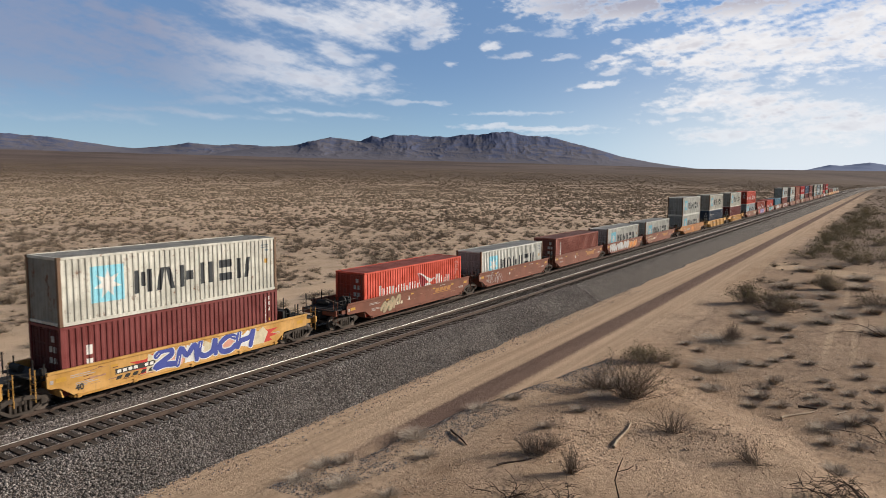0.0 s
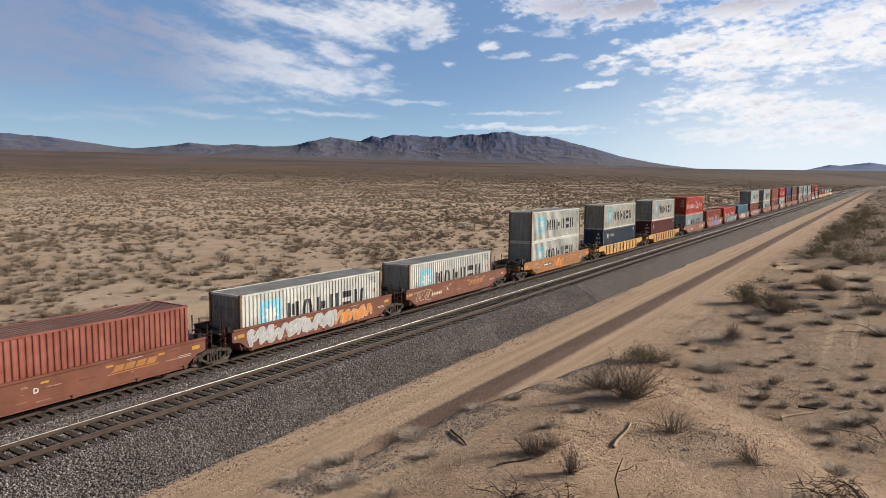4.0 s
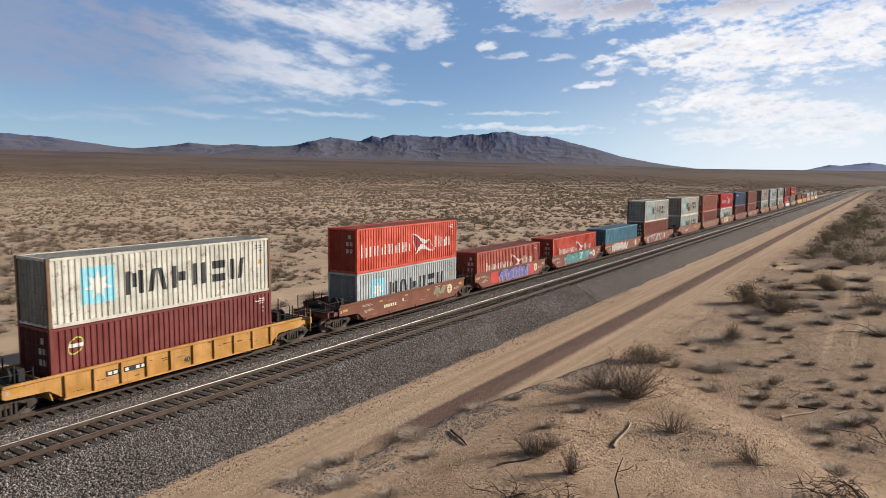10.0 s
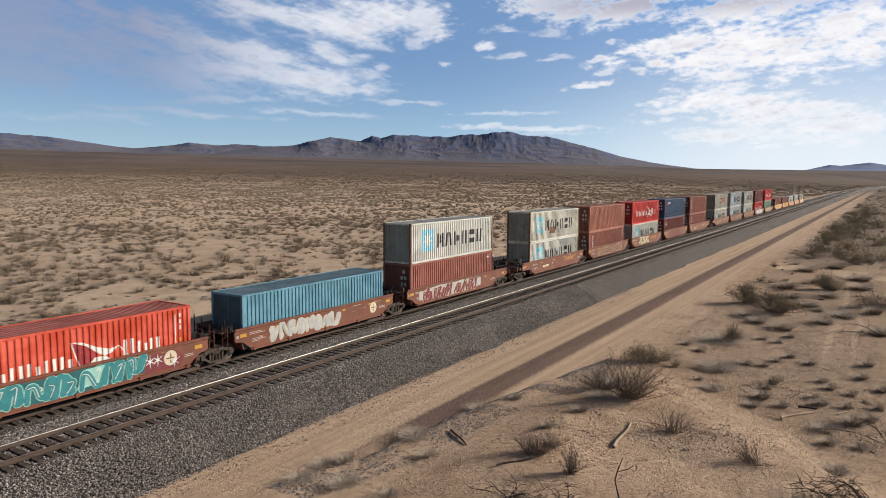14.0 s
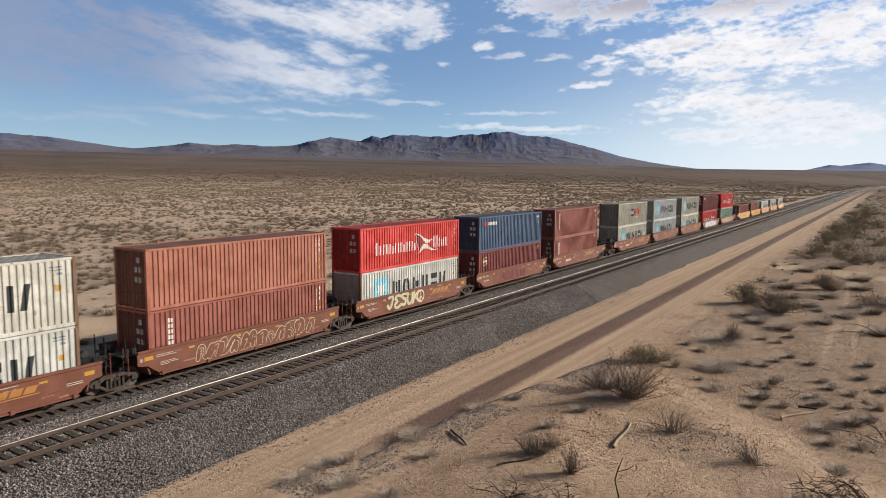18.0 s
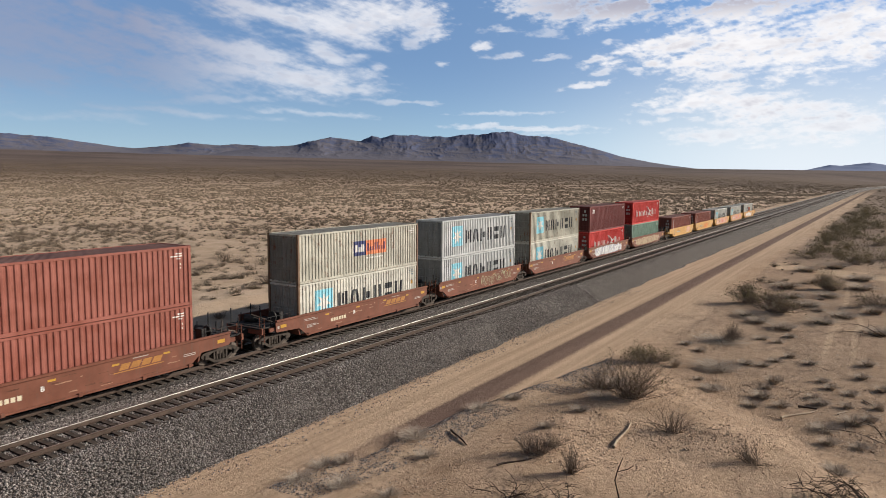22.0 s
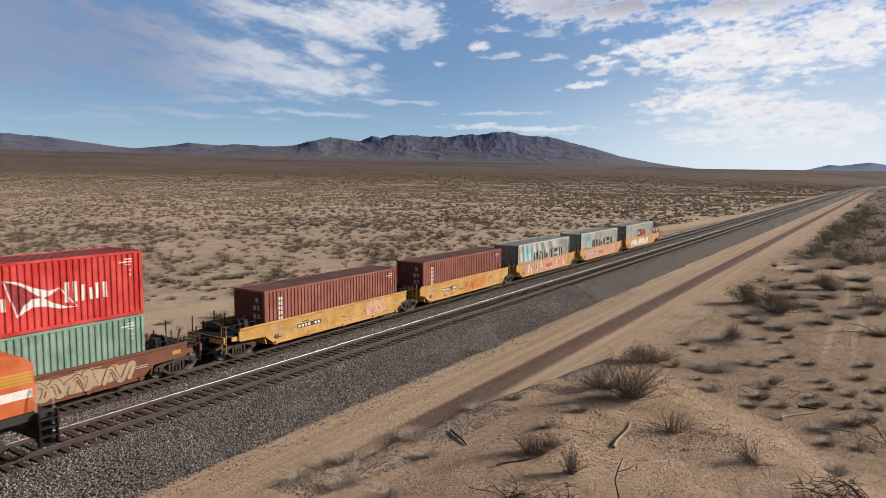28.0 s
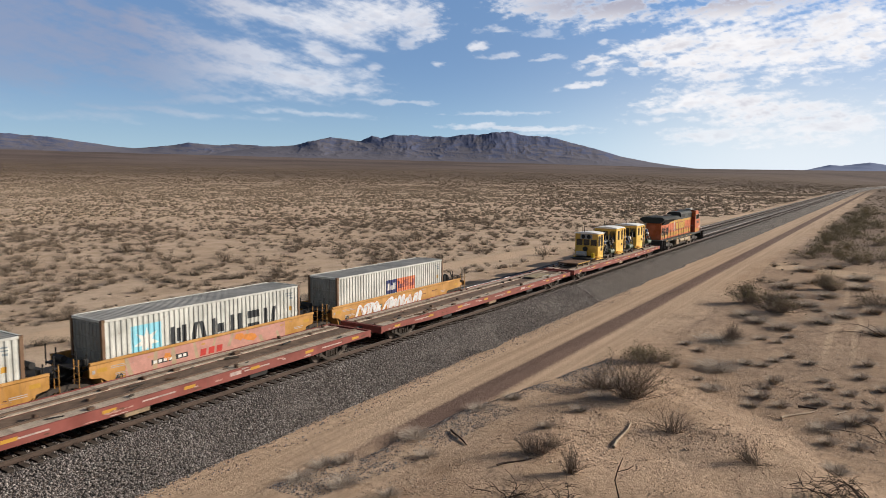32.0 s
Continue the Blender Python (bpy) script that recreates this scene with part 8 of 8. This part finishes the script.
    part("air_cleaner", bm, plain("dull_air_cleaner", (0.18, 0.18, 0.18), 0.45, 0.5), th)
    bm = bmesh.new()
    box(bm, 4.95, 5.15, -0.8, 0.8, 0.6, 1.85, 0.02)
    part("radiator", bm, GRILL, th)
    bm = bmesh.new()
    rod(bm, (4.2, 0.2, 1.8), (4.2, 0.2, 2.75), 0.055, 10)
    rod(bm, (4.2, 0.2, 1.8), (4.2, 0.2, 2.2), 0.11, 10)
    part("exhaust_pipe", bm, plain("grey_exhaust_pipe", (0.20, 0.19, 0.18), 0.6, 0.3), th)
    bm = bmesh.new()
    box(bm, 5.25, 5.62, -0.95, -0.62, 1.35, 1.78, 0.03)
    part("control_box", bm, ROOF_WHITE, th, "white control box")
    bm = bmesh.new()
    prism_x(bm, [(-1.15, 0.55), (-1.2, 0.72), (-1.12, 0.88), (-0.95, 0.95), (-0.6, 0.95), (-0.55, 0.55)], 4.7, 5.8)
    part("fuel_tank", bm, TANK_GREEN, th, "green fuel tank")
    for y in () if fans else (-1.05, 1.05):
        for x in (2.55, 3.35):
            bm = bmesh.new()
            box(bm, x - 0.035, x + 0.035, y - 0.035, y + 0.035, 0.5, H1 - 0.2, 0.01)
            part("frame_post", bm, MACHINE_YELLOW, th)
        bm = bmesh.new()
        prism(bm, [(2.4, H1 - 0.26), (2.5, H1 - 0.04), (3.2, H1 - 0.06), (3.45, H1 - 0.2), (3.41, H1 - 0.3), (3.16, H1 - 0.16), (2.56, H1 - 0.15)], y - 0.04, y + 0.04)
        part("frame_rail", bm, MACHINE_YELLOW, th)
    if not fans:
        bm = bmesh.new()
        box(bm, 3.3, 3.42, -1.05, 1.05, H1 - 0.26, H1 - 0.14, 0.02)
        part("frame_beam", bm, MACHINE_YELLOW, th)
    for x in (2.75, 5.9):
        bm = bmesh.new()
        rod(bm, (x, -1.05, 0.3), (x, -1.05, 1.25), 0.05, 8), rod(bm, (x - 0.12, -1.05, 0.12), (x + 0.12, -1.05, 0.12), 0.1, 10)
        part("work_head", bm, BLACK, th)
    for k in range(40):
        x, y = rg.uniform(2.5, 3.6) if k < 24 else rg.uniform(4.8, 6.0), rg.uniform(-1.1, 0.9)
        z = rg.uniform(0.35, 1.5)
        top = z + rg.uniform(0.4, 0.95)
        bm = bmesh.new()
        rod(bm, (x, y, z), (x + rg.uniform(-0.12, 0.12), y, (z + top) / 2), 0.065, 8)
        part("hydraulic_cylinder", bm, rg.choice((ENGINE_GREY, BLACK, BLUE_PART, BLACK, ENGINE_GREY, DUSTY)), th)
        bm = bmesh.new()
        rod(bm, (x, y, (z + top) / 2), (x, y, top), 0.03, 8)
        part("piston_rod", bm, CHROME, th)
    for k in range(44):
        x, y, z = rg.uniform(2.5, 5.9), rg.uniform(-1.15, 0.9), rg.uniform(0.5, 2.0)
        bm = bmesh.new()
        p = Vector((x, y, z))
        q = p + Vector((rg.uniform(-0.7, 0.7), rg.uniform(-0.4, 0.4), rg.uniform(-0.5, 0.4)))
        mid = (p + q) / 2 + Vector((0, 0, rg.uniform(0.15, 0.4)))
        branch(bm, [p, (p + mid) / 2 + Vector((0, 0, 0.08)), mid, (q + mid) / 2 + Vector((0, 0, 0.08)), q], 0.026, 0.026, 6)
        part("hose", bm, HOSE, th)
    for k in range(36):
        x, y, z = rg.uniform(2.5, 5.8), rg.uniform(-1.15, 0.8), rg.uniform(0.35, 1.85)
        bm = bmesh.new()
        box(bm, x, x + rg.uniform(0.14, 0.4), y, y + rg.uniform(0.12, 0.3), z, z + rg.uniform(0.12, 0.35), 0.015)
        part("valve_block", bm, rg.choice((ENGINE_GREY, BLACK, BLACK, DUSTY, MACHINE_YELLOW, BLUE_PART, CHROME)), th)
    return tagged(th, "yellow rail maintenance machine with white cab roof and hydraulics", "track machine", "track machines on the flat car")


work_train = []     # (thing, place of its origin from the locomotive's rear steps, its height)


def join_work_train(thing, x, y=0.0, z=0.0):
    thing.location = (x - 60, y, z)
    work_train.append((thing, x, y, z))
    return thing


join_work_train(locomotive(), 0.0)
for k in range(3):
    join_work_train(flat_car(k, 20 + k), -1.15 - 28.7 * k)
for seed, x, tall, fans in ((1, -22.8, 0.0, True), (2, -16.6, 0.2, False), (3, -9.6, 0.1, False)):
    join_work_train(track_machine(seed, tall, fans, 1.55 if fans else 2.3), x, 0, 1.15)

# loading table behind the last machine, and a board with a chain on the second car
tb = new("loading_table")
bm = bmesh.new()
box(bm, 0.5, 3.6, -0.95, 1.05, 0.26, 0.36, 0.02)
part("tabletop", bm, plain("brown_steel_plate", (0.20, 0.115, 0.07), 0.85), tb)
bm = bmesh.new()
box(bm, 0.5, 3.6, -1.0, -0.95, 0.26, 0.34, 0.01)
part("edge_beam", bm, plain("worn_yellow_edge_beam", (0.42, 0.25, 0.06), 0.8), tb)
for x in (0.7, 2.1, 3.4):
    for y in (-0.85, 0.95):
        bm = bmesh.new()
        box(bm, x - 0.05, x + 0.05, y - 0.05, y + 0.05, -0.05, 0.26)
        part("leg", bm, DUSTY, tb)
tagged(tb, "low rusty brown steel loading table", "loading table")
join_work_train(tb, -27.2, 0, 1.14)
bm = bmesh.new()
box(bm, -1.4, 1.4, -0.55, 0.55, 0, 0.05, 0.01)
bd = tagged(finish("wooden_board", bm, plain("weathered_plywood", (0.30, 0.24, 0.15), 0.9)), "weathered plywood board lying on the flat car", "board")
join_work_train(bd, -34.0, -0.2, 1.151)
bm = bmesh.new()
for k in range(14):
    a = k * 0.45
    rod(bm, (0.13 * k, 0.12 * math.sin(a), 0.03), (0.13 * k + 0.15, 0.12 * math.sin(a + 0.4), 0.03), 0.03, 6)
ch = tagged(finish("chain", bm, plain("galvanised_chain", (0.5, 0.5, 0.48), 0.5, 0.4)), "pale loose chain lying on the flat car deck", "chain")
join_work_train(ch, -34.6, -1.0, 1.16)


# ---- what moves ----
def motions():
    for thing, place, z in train:
        walk(thing, [(t, pose(x + place, FAR_Y, z)) for t, x in TRAIN_ROWS])
    for thing, x, y, z in work_train:
        walk(thing, [(t, pose(15.9 + 24.35 * (t - 29) + x, y, z)) for t in (0, 8, 16, 24, 28, 32)])
    # wheels roll without slipping; those that turn alike share one action
    times = [k / FPS for k in range(32 * FPS + 1)]
    for side in (-1, 1):
        alike = [w for w, s in spinning if s == side]
        walk(alike[0], [(t, pose(side * 0.89, 0, 0.425, 0, math.degrees(-14.0 * t / 0.425), 0)) for t in times])
        keyed = alike[0].animation_data
        for w in alike[1:]:
            w.rotation_mode = "QUATERNION"
            w.animation_data_create().action = keyed.action
            w.animation_data.action_slot = keyed.action_slot
    for w in loco_wheels:
        walk(w, [(t, pose(w.location.x, 0, 0.53, 0, math.degrees(24.35 * t / 0.53), 0)) for t in times])
    walk(clouds, [(0, pose(*EYE, 0, 0, 0)), (16, pose(*EYE, 0, 0, 0.5)), (32, pose(*EYE, 0, 0, 1.0))])


motions()
